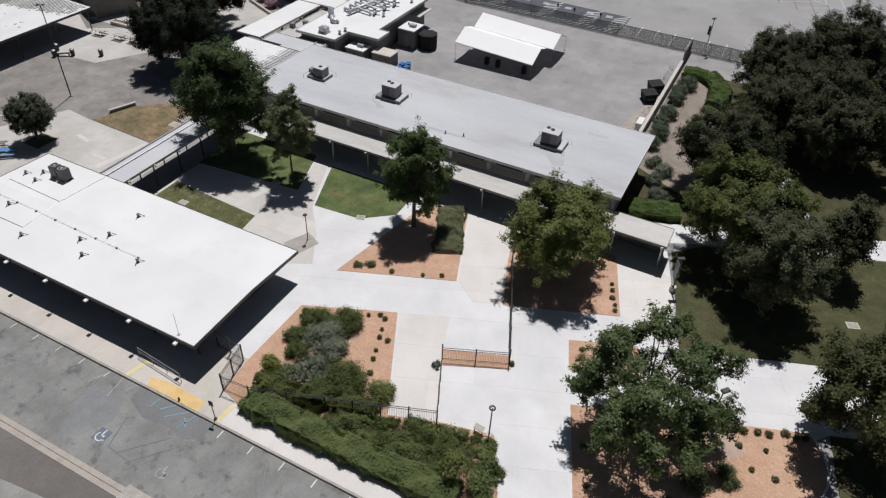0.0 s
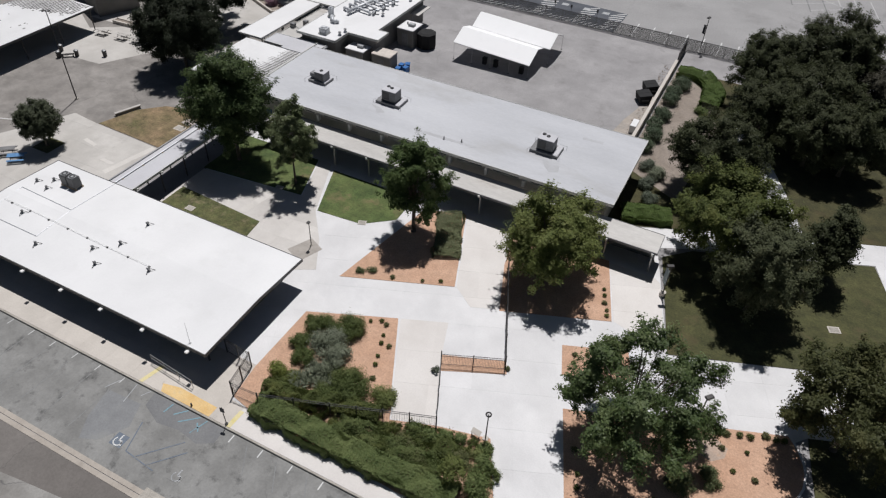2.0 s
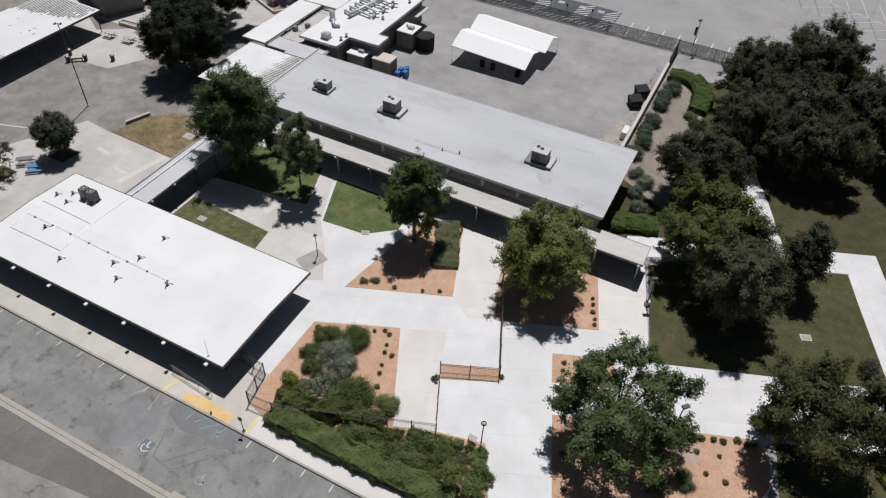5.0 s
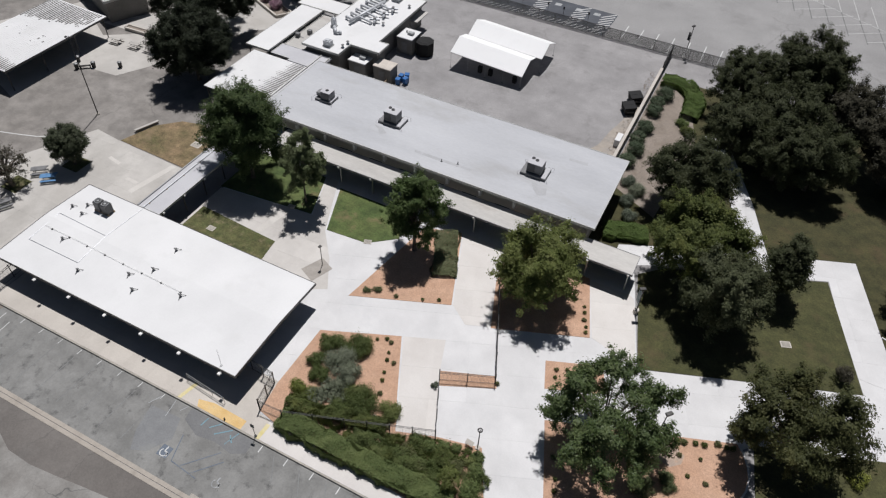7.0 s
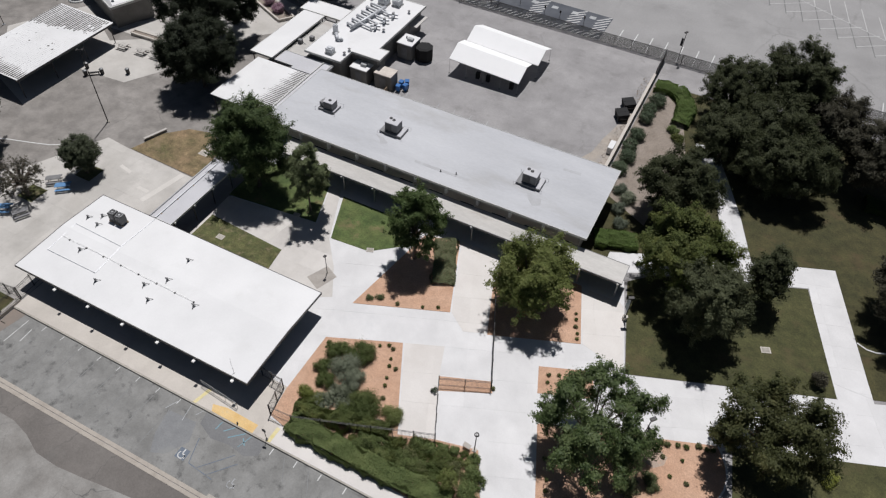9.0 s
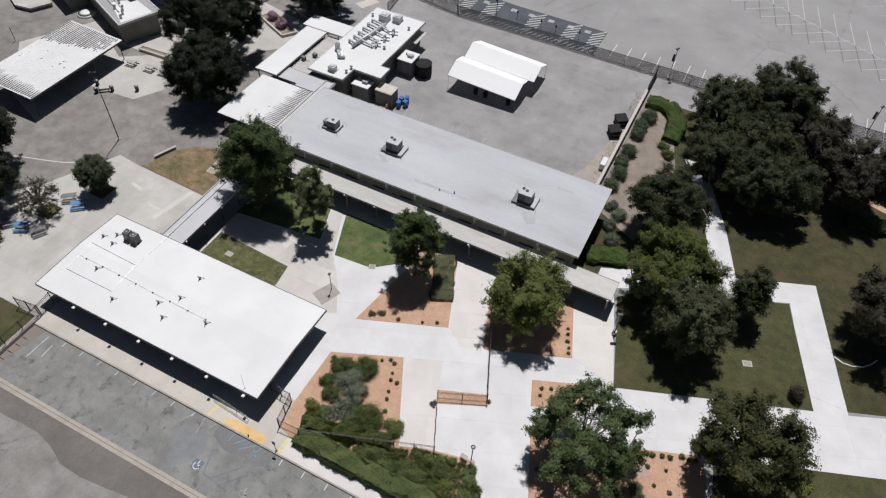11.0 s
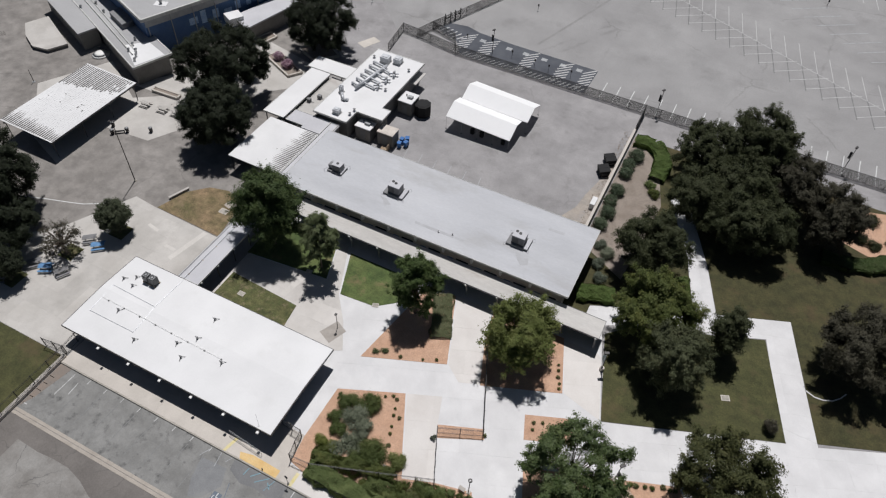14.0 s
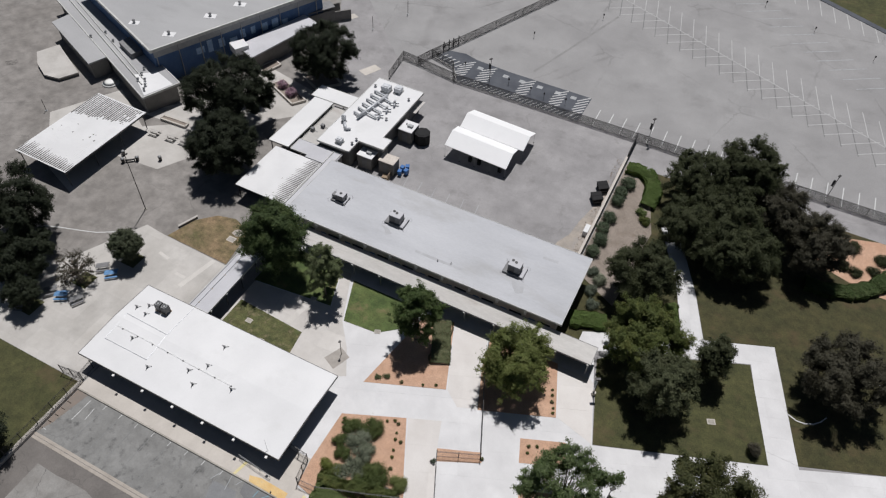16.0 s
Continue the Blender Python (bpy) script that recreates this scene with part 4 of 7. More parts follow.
stripes("court_line", list(zip([(-90.0, 41.2), (-86.8, 42.4), (-83.6, 43.4), (-81.0, 44.3)], [(-86.8, 42.4), (-83.6, 43.4), (-81.0, 44.3), (-78.4, 45.9)])), 0.16, 0.006, M_LINE, "curved white court line on the asphalt")
stripes("yard_line", [((-43.6 + 2.8 * k, 80.6 - 0.1 * k), (-43.2 + 2.8 * k, 77.4 - 0.1 * k)) for k in range(6)], 0.1, 0.004, M_FADED, "faint old stall lines in the yard")


# ---- buildings ----
def flat_roof(parent, x0, y0, x1, y1, z, material, thick=0.28, lip=0.05, fascia=None, name="roof"):
    """Roof deck with a raised gravel stop round its edge."""
    part(name, Geo().box(x0 + 0.06, y0 + 0.06, z - thick, x1 - 0.06, y1 - 0.06, z), material, parent)
    e = Geo()
    for a in ((x0, y0, x1, y0 + 0.06), (x0, y1 - 0.06, x1, y1), (x0, y0 + 0.06, x0 + 0.06, y1 - 0.06), (x1 - 0.06, y0 + 0.06, x1, y1 - 0.06)):
        e.box(a[0], a[1], z - thick - 0.04, a[2], a[3], z + lip)
    part("fascia", e, fascia or M_FASCIA, parent)


def window(parent, x0, x1, y, z0, z1, face=-1, along="x"):
    """A framed pane set into a wall; face gives the side that it looks to."""
    def bx(gg, a, b, c0, c1, d0, d1):
        lo, hi = sorted((y + face * d0, y + face * d1))
        if along == "x":
            gg.box(a, lo, c0, b, hi, c1)
        else:
            gg.box(lo, a, c0, hi, b, c1)
    fr = Geo()
    for a, b, c0, c1 in ((x0, x1, z0, z0 + 0.06), (x0, x1, z1 - 0.06, z1), (x0, x0 + 0.06, z0 + 0.06, z1 - 0.06), (x1 - 0.06, x1, z0 + 0.06, z1 - 0.06)):
        bx(fr, a, b, c0, c1, 0.0, 0.06)
    w = part("window", fr, M_FASCIA, parent)
    gl = Geo()
    bx(gl, x0 + 0.06, x1 - 0.06, z0 + 0.06, z1 - 0.06, 0.005, 0.03)
    part("pane", gl, M_GLASS, w)


def door(parent, x0, x1, y, face=-1, along="x", h=2.1, material=None):
    gg = Geo()
    lo, hi = sorted((y, y + face * 0.06))
    if along == "x":
        gg.bbox(x0, lo, 0.02, x1, hi, h, 0.015)
    else:
        gg.bbox(lo, x0, 0.02, hi, x1, h, 0.015)
    d = part("door", gg, material or M_BLUEWALL, parent)
    k = Geo()
    if along == "x":
        k.tube((x1 - 0.12, y + face * 0.06, 1.0), (x1 - 0.12, y + face * 0.14, 1.0), 0.03)
    else:
        k.tube((y + face * 0.06, x1 - 0.12, 1.0), (y + face * 0.14, x1 - 0.12, 1.0), 0.03)
    part("handle", k, M_STEEL, d)


# white office building by the parking lot
office = thing("office_building", 0, 0, 0, "long white-roofed single-storey office building", "building")
X0, X1, Y0, Y1, ZE, RY, ZR = -63.8, -31.4, 25.2, 38.5, 3.12, 32.2, 3.42
g = Geo()
for ya, za, yb, zb in ((Y0 + 0.06, ZE, RY, ZR), (RY, ZR, Y1 - 0.06, ZE)):
    g.add([(X0 + .06, ya, za), (X1 - .06, ya, za), (X1 - .06, yb, zb), (X0 + .06, yb, zb), (X0 + .06, ya, za - 0.25), (X1 - .06, ya, za - 0.25), (X1 - .06, yb, zb - 0.25), (X0 + .06, yb, zb - 0.25)],
          [(0, 1, 2, 3), (7, 6, 5, 4), (0, 4, 5, 1), (1, 5, 6, 2), (2, 6, 7, 3), (3, 7, 4, 0)])
part("roof", g, M_WROOF, office, "bright white coated low-gable roof")
g = Geo().box(X0, Y0, ZE - 0.3, X1, Y0 + 0.06, ZE + 0.03).box(X0, Y1 - 0.06, ZE - 0.3, X1, Y1, ZE + 0.03)
for x in (X0, X1 - 0.06):
    for ya, za, yb, zb in ((Y0 + 0.06, ZE, RY, ZR), (RY, ZR, Y1 - 0.06, ZE)):
        g.add([(x + d, yy, zz + o) for d in (0, 0.06) for yy, zz, o in ((ya, za, -0.3), (yb, zb, -0.3), (yb, zb, 0.03), (ya, za, 0.03))],
              [(0, 1, 2, 3), (7, 6, 5, 4), (0, 4, 5, 1), (1, 5, 6, 2), (2, 6, 7, 3), (3, 7, 4, 0)])
part("fascia", g, M_DKFASCIA, office, "dark metal roof edge")
# unseen sheet added under the roof, near-black to deepen the eave shade
part("soffit", Geo().box(X0 + 0.1, Y0 + 0.1, ZE - 0.34, X1 - 0.1, Y1 - 0.1, ZE - 0.31), M_SHADE_SOFFIT, office, "unseen near-black soffit sheet that deepens the eave shade")
WX0, WX1, WY0, WY1 = -61.6, -34.4, 27.9, 37.9
g = Geo().box(WX0, WY0, 0, WX1, WY0 + 0.2, 2.79).box(WX0, WY1 - 0.2, 0, WX1, WY1, 2.79).box(WX0, WY0 + 0.2, 0, WX0 + 0.2, WY1 - 0.2, 2.79).box(WX1 - 0.2, WY0 + 0.2, 0, WX1, WY1 - 0.2, 2.79)
part("wall", g, M_DKWALL, office)
for k in range(6):
    xw = WX0 + 1.2 + 4.5 * k
    window(office, xw, xw + 1.9, WY0, 1.0, 2.3)
    door(office, xw + 2.5, xw + 3.45, WY0)
    window(office, xw, xw + 1.9, WY1, 1.0, 2.3, 1)
for yy in (29.2, 33.6):
    window(office, yy, yy + 1.6, WX1, 1.0, 2.3, 1, "y")
door(office, 31.6, 32.6, WX1, 1, "y")
for k in range(7):
    xc = -62.4 + 4.9 * k
    part("column", Geo().bbox(xc, 26.6, 0.02, xc + 0.14, 26.74, 2.84, 0.01), M_DKFASCIA, office)
for xb in (-57.3, -52.4, -47.5, -42.7, -37.9, -33.0):
    b = part("bracket", Geo().box(xb - 0.04, Y0 - 0.3, ZE - 0.14, xb + 0.04, Y0, ZE - 0.06), M_DKFASCIA, office)
    part("lamp_head", Geo().bbox(xb - 0.17, Y0 - 0.52, ZE - 0.18, xb + 0.17, Y0 - 0.2, ZE - 0.04, 0.04), M_WHITE, b, "white floodlight head under the eave")


def roof_z(y):
    return ZE + (ZR - ZE) * (1 - abs(y - RY) / (RY - Y0 if y < RY else Y1 - RY))


# seams of the roof coating
seam = Geo()
for a, b in (((-62.6, 33.1), (-55.3, 32.9)), ((-55.3, 38.3), (-55.3, 32.9)), ((-55.3, 32.9), (-55.0, 28.6)), ((-55.0, 28.6), (-62.3, 28.6)), ((-62.6, 33.1), (-62.3, 28.6))):
    p, q = Vector((*a, roof_z(a[1]) + 0.02)), Vector((*b, roof_z(b[1]) + 0.02))
    seam.tube(p, q, 0.04, n=6)
part("seam", seam, M_DUCT, office, "grey seam on the white roof")
pipe = thing("roof_pipe", 0, 0, 0, "thin grey gas pipe on small blocks across a white roof", "pipe")
pp = [(-62.4, 30.9), (-57.0, 30.9), (-50.5, 30.7), (-42.6, 30.6)]
g = Geo()
for a, b in zip(pp, pp[1:]):
    g.tube((*a, roof_z(a[1]) + 0.12), (*b, roof_z(b[1]) + 0.12), 0.016, n=6)
part("tube", g, M_WHITE, pipe)
for k in range(8):
    xx, yy = -61.2 + 2.65 * k, 30.85 - 0.04 * k
    part("block", Geo().bbox(xx - 0.09, yy - 0.09, roof_z(yy) - 0.01, xx + 0.09, yy + 0.09, roof_z(yy) + 0.11, 0.02), M_DKFASCIA, pipe)
for xx, yy in ((-59.0, 30.3), (-54.1, 27.8), (-49.0, 29.9), (-47.2, 28.5), (-47.2, 31.6), (-47.2, 35.0), (-42.3, 30.2), (-62.2, 34.6), (-60.9, 35.6), (-60.3, 34.2)):
    v = thing("roof_vent", xx, yy, roof_z(yy), "small grey roof vent with a flashing collar", "vent", "vents on the white roof")
    part("collar", Geo().tube((0, 0, -0.02), (0, 0, 0.05), 0.2, 0.13, 10), M_STEEL, v)
    part("stack", Geo().tube((0, 0, 0.05), (0, 0, 0.34), 0.08, n=8), M_GREYWALL, v)
    part("cap", Geo().tube((0, 0, 0.32), (0, 0, 0.4), 0.14, 0.08, 8), M_GREYWALL, v)
    part("strut", Geo().tube((-0.5, 0.15, 0.03), (0, 0, 0.32), 0.03, n=5).tube((0.42, 0.35, 0.03), (0, 0, 0.32), 0.03, n=5).tube((0.15, -0.5, 0.03), (0, 0, 0.32), 0.03, n=5), M_DKFASCIA, v)
ant = thing("antenna", -33.3, 25.6, ZE, "thin leaning antenna mast at the roof edge", "antenna")
part("mast", Geo().tube((0, 0, -0.02), (-0.35, 0.3, 2.0), 0.02, 0.012, 6), M_STEEL, ant)
part("foot", Geo().bbox(-0.1, -0.1, -0.01, 0.1, 0.1, 0.06, 0.02), M_STEEL, ant)

cond = thing("condenser", -58.6, 35.9, roof_z(35.9) - 0.02, "pair of black-grilled air conditioning condensers on a white roof", "air conditioner")
part("pallet", Geo().box(-0.95, -0.45, 0, 0.95, -0.3, 0.16).box(-0.95, 0.3, 0, 0.95, 0.45, 0.16), M_TIMBER, cond)
for s in (-0.48, 0.48):
    c = part("cabinet", Geo().bbox(s - 0.42, -0.42, 0.16, s + 0.42, 0.42, 1.05, 0.05), M_DKFASCIA, cond)
    ring = Geo()
    for k in range(20):
        a, b = 2 * math.pi * k / 20, 2 * math.pi * (k + 1) / 20
        ring.tube((s + 0.33 * math.cos(a), 0.33 * math.sin(a), 1.08), (s + 0.33 * math.cos(b), 0.33 * math.sin(b), 1.08), 0.035, n=5)
    part("fan_ring", ring, M_UNIT, c, "pale round fan guard")
    part("fan_hub", Geo().tube((s, 0, 1.04), (s, 0, 1.09), 0.12, n=10), M_UNIT, c)
cond.matrix_basis = cond.matrix_basis @ Matrix.Diagonal((1.12, 1.12, 1.3, 1.0))

# grey classroom building
block = thing("classroom_building", 0, 0, 0, "long grey flat-roofed classroom building with a clerestory", "building")
flat_roof(block, -54.7, 59.45, -7.7, 73.5, 4.6, M_GROOF, 0.26, 0.04, M_FASCIA)
BX0, BX1, BY0, BY1 = -53.9, -8.6, 60.35, 72.9
part("wall", Geo().box(BX0, BY0, 0, BX1, BY0 + 0.25, 2.9).box(BX0, BY1 - 0.25, 0, BX1, BY1, 4.34).box(BX0, BY0 + 0.25, 0, BX0 + 0.25, BY1 - 0.25, 4.34).box(BX1 - 0.25, BY0 + 0.25, 0, BX1, BY1 - 0.25, 4.34).box(BX0, BY0, 2.9, BX1, BY0 + 0.25, 3.4).box(BX0, BY0 + 0.03, 3.4, BX1, BY0 + 0.25, 4.34), M_WALL, block)
for k in range(10):
    xx = BX0 + 0.3 + 4.48 * k
    part("pilaster", Geo().bbox(xx - 0.16, BY0 - 0.5, 2.95, xx + 0.16, BY0 + 0.2, 3.75, 0.02), M_WHITE, block, "pale concrete pier between high windows")
    window(block, xx + 0.6, xx + 3.9, BY0 + 0.03, 3.45, 4.05)
    door(block, xx + 0.6, xx + 1.55, BY0, -1)
    window(block, xx + 1.9, xx + 4.0, BY0, 1.0, 2.4)
flat_roof(block, -50.2, 56.25, -1.95, 59.5, 2.95, M_WALKROOF, 0.2, 0.03, M_GREYWALL, "walkway_roof")
# added unseen underside, its near-black colour darkens the walkway shade
part("soffit", Geo().box(-50.1, 56.35, 2.69, -2.05, 59.4, 2.73), M_SHADE_SOFFIT, block, "unseen near-black soffit sheet that deepens the walkway shade")
part("screen_wall", Geo().box(-7.6, 58.95, 0, -2.3, 59.1, 2.68), M_DKWALL, block, "plain screen wall under the walkway end")
part("soffit_beam", Geo().box(-50.0, 56.6, 2.62, -2.2, 56.75, 2.75), M_DKFASCIA, block)
for k in range(11):
    xx = -49.6 + 4.72 * k
    pc = part("column", Geo().bbox(xx - 0.07, 56.6, 0.02, xx + 0.07, 56.74, 2.64, 0.01), M_STEEL, block)
    part("lamp_head", Geo().bbox(xx - 0.12, 56.1, 2.62, xx + 0.12, 56.25, 2.86, 0.03), M_WHITE, pc, "small white lamp on the walkway edge")


for quad in ([(-32.4, 62.1), (-24.4, 62.15), (-24.5, 61.75), (-29.0, 61.6), (-32.2, 61.65)], [(-14.6, 70.3), (-12.2, 70.5), (-12.1, 70.0), (-14.5, 69.85)],
             [(-17.2, 63.6), (-16.2, 63.7), (-15.0, 63.3), (-14.7, 62.1), (-15.6, 61.6), (-16.4, 62.4)], [(-39.6, 64.2), (-38.4, 64.1), (-37.2, 63.3), (-38.0, 62.6), (-38.6, 63.5)]):
    part("stain", Geo().prism(tidy(quad), 4.6, 4.603), M_ROOFSTAIN, block, "faint dark water stain on the roof")


def roof_unit(x, y, z, label):
    """Packaged air unit on a curb with a sheet-metal tray and stays."""
    u = thing("rooftop_air_unit", x, y, z, label, "air conditioner", "air units on the grey roof")
    part("curb", Geo().bbox(-1.7, -1.15, -0.01, 1.6, 1.15, 0.34, 0.03), M_GREYWALL, u)
    part("tray", Geo().box(0.95, -1.1, 0.34, 1.55, 1.1, 0.38), M_COVROOF, u)
    c = part("cabinet", Geo().bbox(-1.05, -0.75, 0.42, 0.85, 0.75, 1.72, 0.04), M_GREYWALL, u)
    part("top_panel", Geo().bbox(-1.07, -0.77, 1.72, 0.87, 0.77, 1.76, 0.015), M_COVROOF, c, "pale sheet-metal top")
    part("louvre", Geo().box(-0.9, -0.78, 0.6, 0.0, -0.75, 1.5), M_DKFASCIA, c)
    part("base_rail", Geo().box(-1.08, -0.78, 0.3, 0.88, 0.78, 0.43), M_DKFASCIA, u)
    for s in (-0.65, -0.1):
        part("fan_guard", Geo().tube((s, 0.35 - 0.2 * (s > -0.3), 1.74), (s, 0.35 - 0.2 * (s > -0.3), 1.84), 0.24, 0.22, 14), M_BLACK, c, "black round fan guard")
    for sx, sy in ((-1.9, -1.3), (1.9, -1.3), (1.9, 1.3), (-1.9, 1.3)):
        part("stay", Geo().tube((sx, sy, -0.01), (sx, sy, 0.45), 0.02, n=5).tube((sx, sy, 0.4), (sx * 0.6, sy * 0.6, 0.8), 0.012, n=5), M_STEEL, u)
    return u


for x, y, lab in ((-37.7, 65.9, "grey rooftop air unit with two round fans"), (-17.3, 65.5, "grey rooftop air unit with two round fans near the roof end")):
    roof_unit(x, y, 4.6, lab)
u = thing("rooftop_fan_unit", -48.2, 65.9, 4.6, "grey rooftop air unit with a side intake hood", "air conditioner", "air units on the grey roof")
part("curb", Geo().bbox(-1.3, -0.95, -0.01, 1.3, 0.95, 0.3, 0.03), M_GREYWALL, u)
c = part("cabinet", Geo().bbox(-0.55, -0.65, 0.3, 0.95, 0.65, 1.38, 0.04), M_GREYWALL, u)
part("top_panel", Geo().bbox(-0.57, -0.67, 1.38, 0.97, 0.67, 1.41, 0.015), M_COVROOF, c, "pale sheet-metal top")
part("fan_guard", Geo().tube((0.2, 0, 1.39), (0.2, 0, 1.48), 0.24, 0.22, 14), M_BLACK, c)
part("hood", Geo().bbox(-1.3, -0.5, 0.5, -0.55, 0.4, 1.0, 0.05), M_GREYWALL, u)
part("duct", Geo().tube((-1.1, -0.1, 0.0), (-1.1, -0.1, 0.55), 0.2, n=10), M_STEEL, u)
part("tray", Geo().box(0.9, -0.9, 0.3, 1.26, 0.9, 0.34), M_COVROOF, u)
part("louvre", Geo().box(-0.4, -0.69, 0.5, 0.75, -0.65, 1.2), M_DKFASCIA, c, "dark louvred side")
for sx, sy in ((-1.6, -1.2), (1.6, -1.2), (1.6, 1.2), (-1.6, 1.2)):
    part("stay", Geo().tube((sx, sy, -0.01), (sx, sy, 0.5), 0.025, n=5).tube((sx, sy, 0.45), (sx * 0.5, sy * 0.5, 0.95), 0.014, n=5), M_STEEL, u)
for x, y in ((-26.4, 62.2), (-28.4, 61.7)):
    v = thing("roof_vent", x, y, 4.6, "short grey vent pipe on the grey roof", "vent", "vents on the grey roof")
    part("collar", Geo().tube((0, 0, -0.02), (0, 0, 0.05), 0.2, 0.12, 10), M_STEEL, v)
    part("stack", Geo().tube((0, 0, 0.04), (0, 0, 0.35), 0.07, n=8), M_GREYWALL, v)

# covered walkway between the two
cover = thing("covered_walkway", 0, 0, 0, "covered walkway with a grey metal roof on posts", "walkway")
flat_roof(cover, -56.4, 38.55, -53.1, 58.0, 3.0, M_COVROOF, 0.18, 0.05, M_FASCIA)
# same unseen near-black sheet, added to keep the shade under this roof deep
part("soffit", Geo().box(-56.3, 38.65, 2.77, -53.2, 57.9, 2.81), M_SHADE_SOFFIT, cover)
part("gutter", Geo().box(-56.42, 38.6, 3.05, -56.28, 58.0, 3.14), M_STEEL, cover, "grey gutter along the roof edge")
part("conduit", Geo().tube((-55.5, 38.6, 3.09), (-55.5, 57.9, 3.09), 0.07, n=8), M_DUCT, cover, "pale pipe lying along the roof")
for k in range(7):
    part("pipe_block", Geo().bbox(-55.66, 39.4 + 2.9 * k, 2.99, -55.34, 39.6 + 2.9 * k, 3.04, 0.01), M_TIMBER, cover)
for k in range(6):
    yy = 39.2 + 3.5 * k
    for xx in (-55.9, -53.4):
        part("column", Geo().bbox(xx - 0.06, yy - 0.06, 0.02, xx + 0.06, yy + 0.06, 2.82, 0.01), M_BRONZE, cover)
    part("lamp_head", Geo().bbox(-53.1, yy - 0.1, 2.66, -52.95, yy + 0.1, 2.88, 0.03), M_WHITE, cover)


def shelter(name, x0, y0, x1, y1, z, label, run, pitch, wear, comb, seed, slope=0.25):
    """Open shelter: posts, beams and a roof of long metal pans along one axis; paint has worn off where wear and comb say."""
    t = thing(name, 0, 0, 0, label, "shelter")
    rng = random.Random(seed)
    wide, long = (y1 - y0, x1 - x0) if run == "x" else (x1 - x0, y1 - y0)
    n = int(wide / pitch)
    w = wide / n

    def at(along_pan, across, lift):
        x, y = (x0 + along_pan, y0 + across) if run == "x" else (x0 + across, y0 + along_pan)
        return (x, y, z - slope * (x - x0) / (x1 - x0) + lift)
    for k in range(n):
        pan = part("roof_pan", slat_geo(at, long, k * w, w, run == "y"), M_WROOF, t)
        bare = bare_geo(at, long, k * w, w, wear, comb, rng, (k + 0.5) / n)
        if bare.f:
            part("bare_strip", bare, M_BARE, pan, "strip of bare rusted metal")["kind"] = "stuff"
    # near-black underside added out of view to darken the shade below the pans
    part("soffit", Geo().add([(x, y, zz - slope * (x - x0) / (x1 - x0)) for zz in (z - 0.1, z - 0.07) for x, y in ((x0 + 0.1, y0 + 0.1), (x1 - 0.1, y0 + 0.1), (x1 - 0.1, y1 - 0.1), (x0 + 0.1, y1 - 0.1))],
                             [(3, 2, 1, 0), (4, 5, 6, 7), (0, 1, 5, 4), (1, 2, 6, 5), (2, 3, 7, 6), (3, 0, 4, 7)]), M_SHADE_SOFFIT, t)
    part("fascia", Geo().box(x1 - 0.01, y0, z - slope - 0.26, x1 + 0.06, y1, z - slope + 0.03), M_DKFASCIA, t, "dark gutter along the lower roof edge")
    for xx in (x0 + 0.4, x1 - 0.5):
        part("beam", Geo().box(xx, y0 + 0.05, z - 0.72, xx + 0.12, y1 - 0.05, z - 0.36), M_DKFASCIA, t)
    for xx in (x0 + 0.4, x1 - 0.5):
        for f in (0.02, 0.34, 0.66, 0.97):
            yy = y0 + (y1 - y0) * f
            part("post", Geo().bbox(xx, yy - 0.06, 0.0, xx + 0.12, yy + 0.06, z - 0.7, 0.01), M_BRONZE, t)
    return t


def slat_geo(at, long, start, w, turned):
    """One shallow pan along the roof with an upstand along one edge."""
    gg = Geo()
    for a, b, h in ((0.0, 0.78, 0.0), (0.78, 1.0, 0.006)):
        c, d = start + w * a, start + w * b - (0.012 if b == 1.0 else 0)
        if turned:
            c, d = d, c
        gg.add([at(0, c, h), at(long, c, h), at(long, d, h), at(0, d, h), at(0, c, -0.05), at(long, c, -0.05), at(long, d, -0.05), at(0, d, -0.05)],
               [(0, 1, 2, 3), (7, 6, 5, 4), (0, 4, 5, 1), (1, 5, 6, 2), (2, 6, 7, 3), (3, 7, 4, 0)])
    return gg


def bare_geo(at, long, start, w, wear, comb, rng, c):
    """Where a pan has lost its paint: one tapering tooth at its end, and ragged strips where wear(u, c) is high."""
    gg, begun, steps = Geo(), None, 150
    wide_end, thin_end = comb(c, rng)
    mid = start + w * 0.38
    if wide_end != thin_end:
        knee = wide_end + (thin_end - wide_end) * rng.uniform(0.45, 0.65)
        for u0, h0, u1, h1 in ((wide_end, 0.34, knee, 0.25), (knee, 0.25, thin_end, 0.05)):
            gg.add([at(long * u0, mid - w * h0, 0.006), at(long * u1, mid - w * h1, 0.006), at(long * u1, mid + w * h1, 0.006), at(long * u0, mid + w * h0, 0.006)], [(0, 1, 2, 3)])
    own = rng.uniform(-0.12, 0.12)
    for i in range(steps + 1):
        u = i / steps
        left = 0.5 + own + 0.55 * noise.noise(Vector((u * long * 0.9, start * 1.3, 3.0))) + 0.25 * noise.noise(Vector((u * long * 3.2, start * 5.0, 7.0)))
        bare = i < steps and left < wear(u, c)
        if bare and begun is None:
            begun, lo, hi = i, rng.uniform(0.04, 0.12), rng.uniform(0.6, 0.74)
        if not bare and begun is not None:
            u0, u1 = long * begun / steps, long * i / steps
            gg.add([at(u0, start + w * lo, 0.006), at(u1, start + w * (lo + 0.04), 0.006), at(u1, start + w * (hi - 0.04), 0.006), at(u0, start + w * hi, 0.006)], [(0, 1, 2, 3)])
            begun = None
    return gg


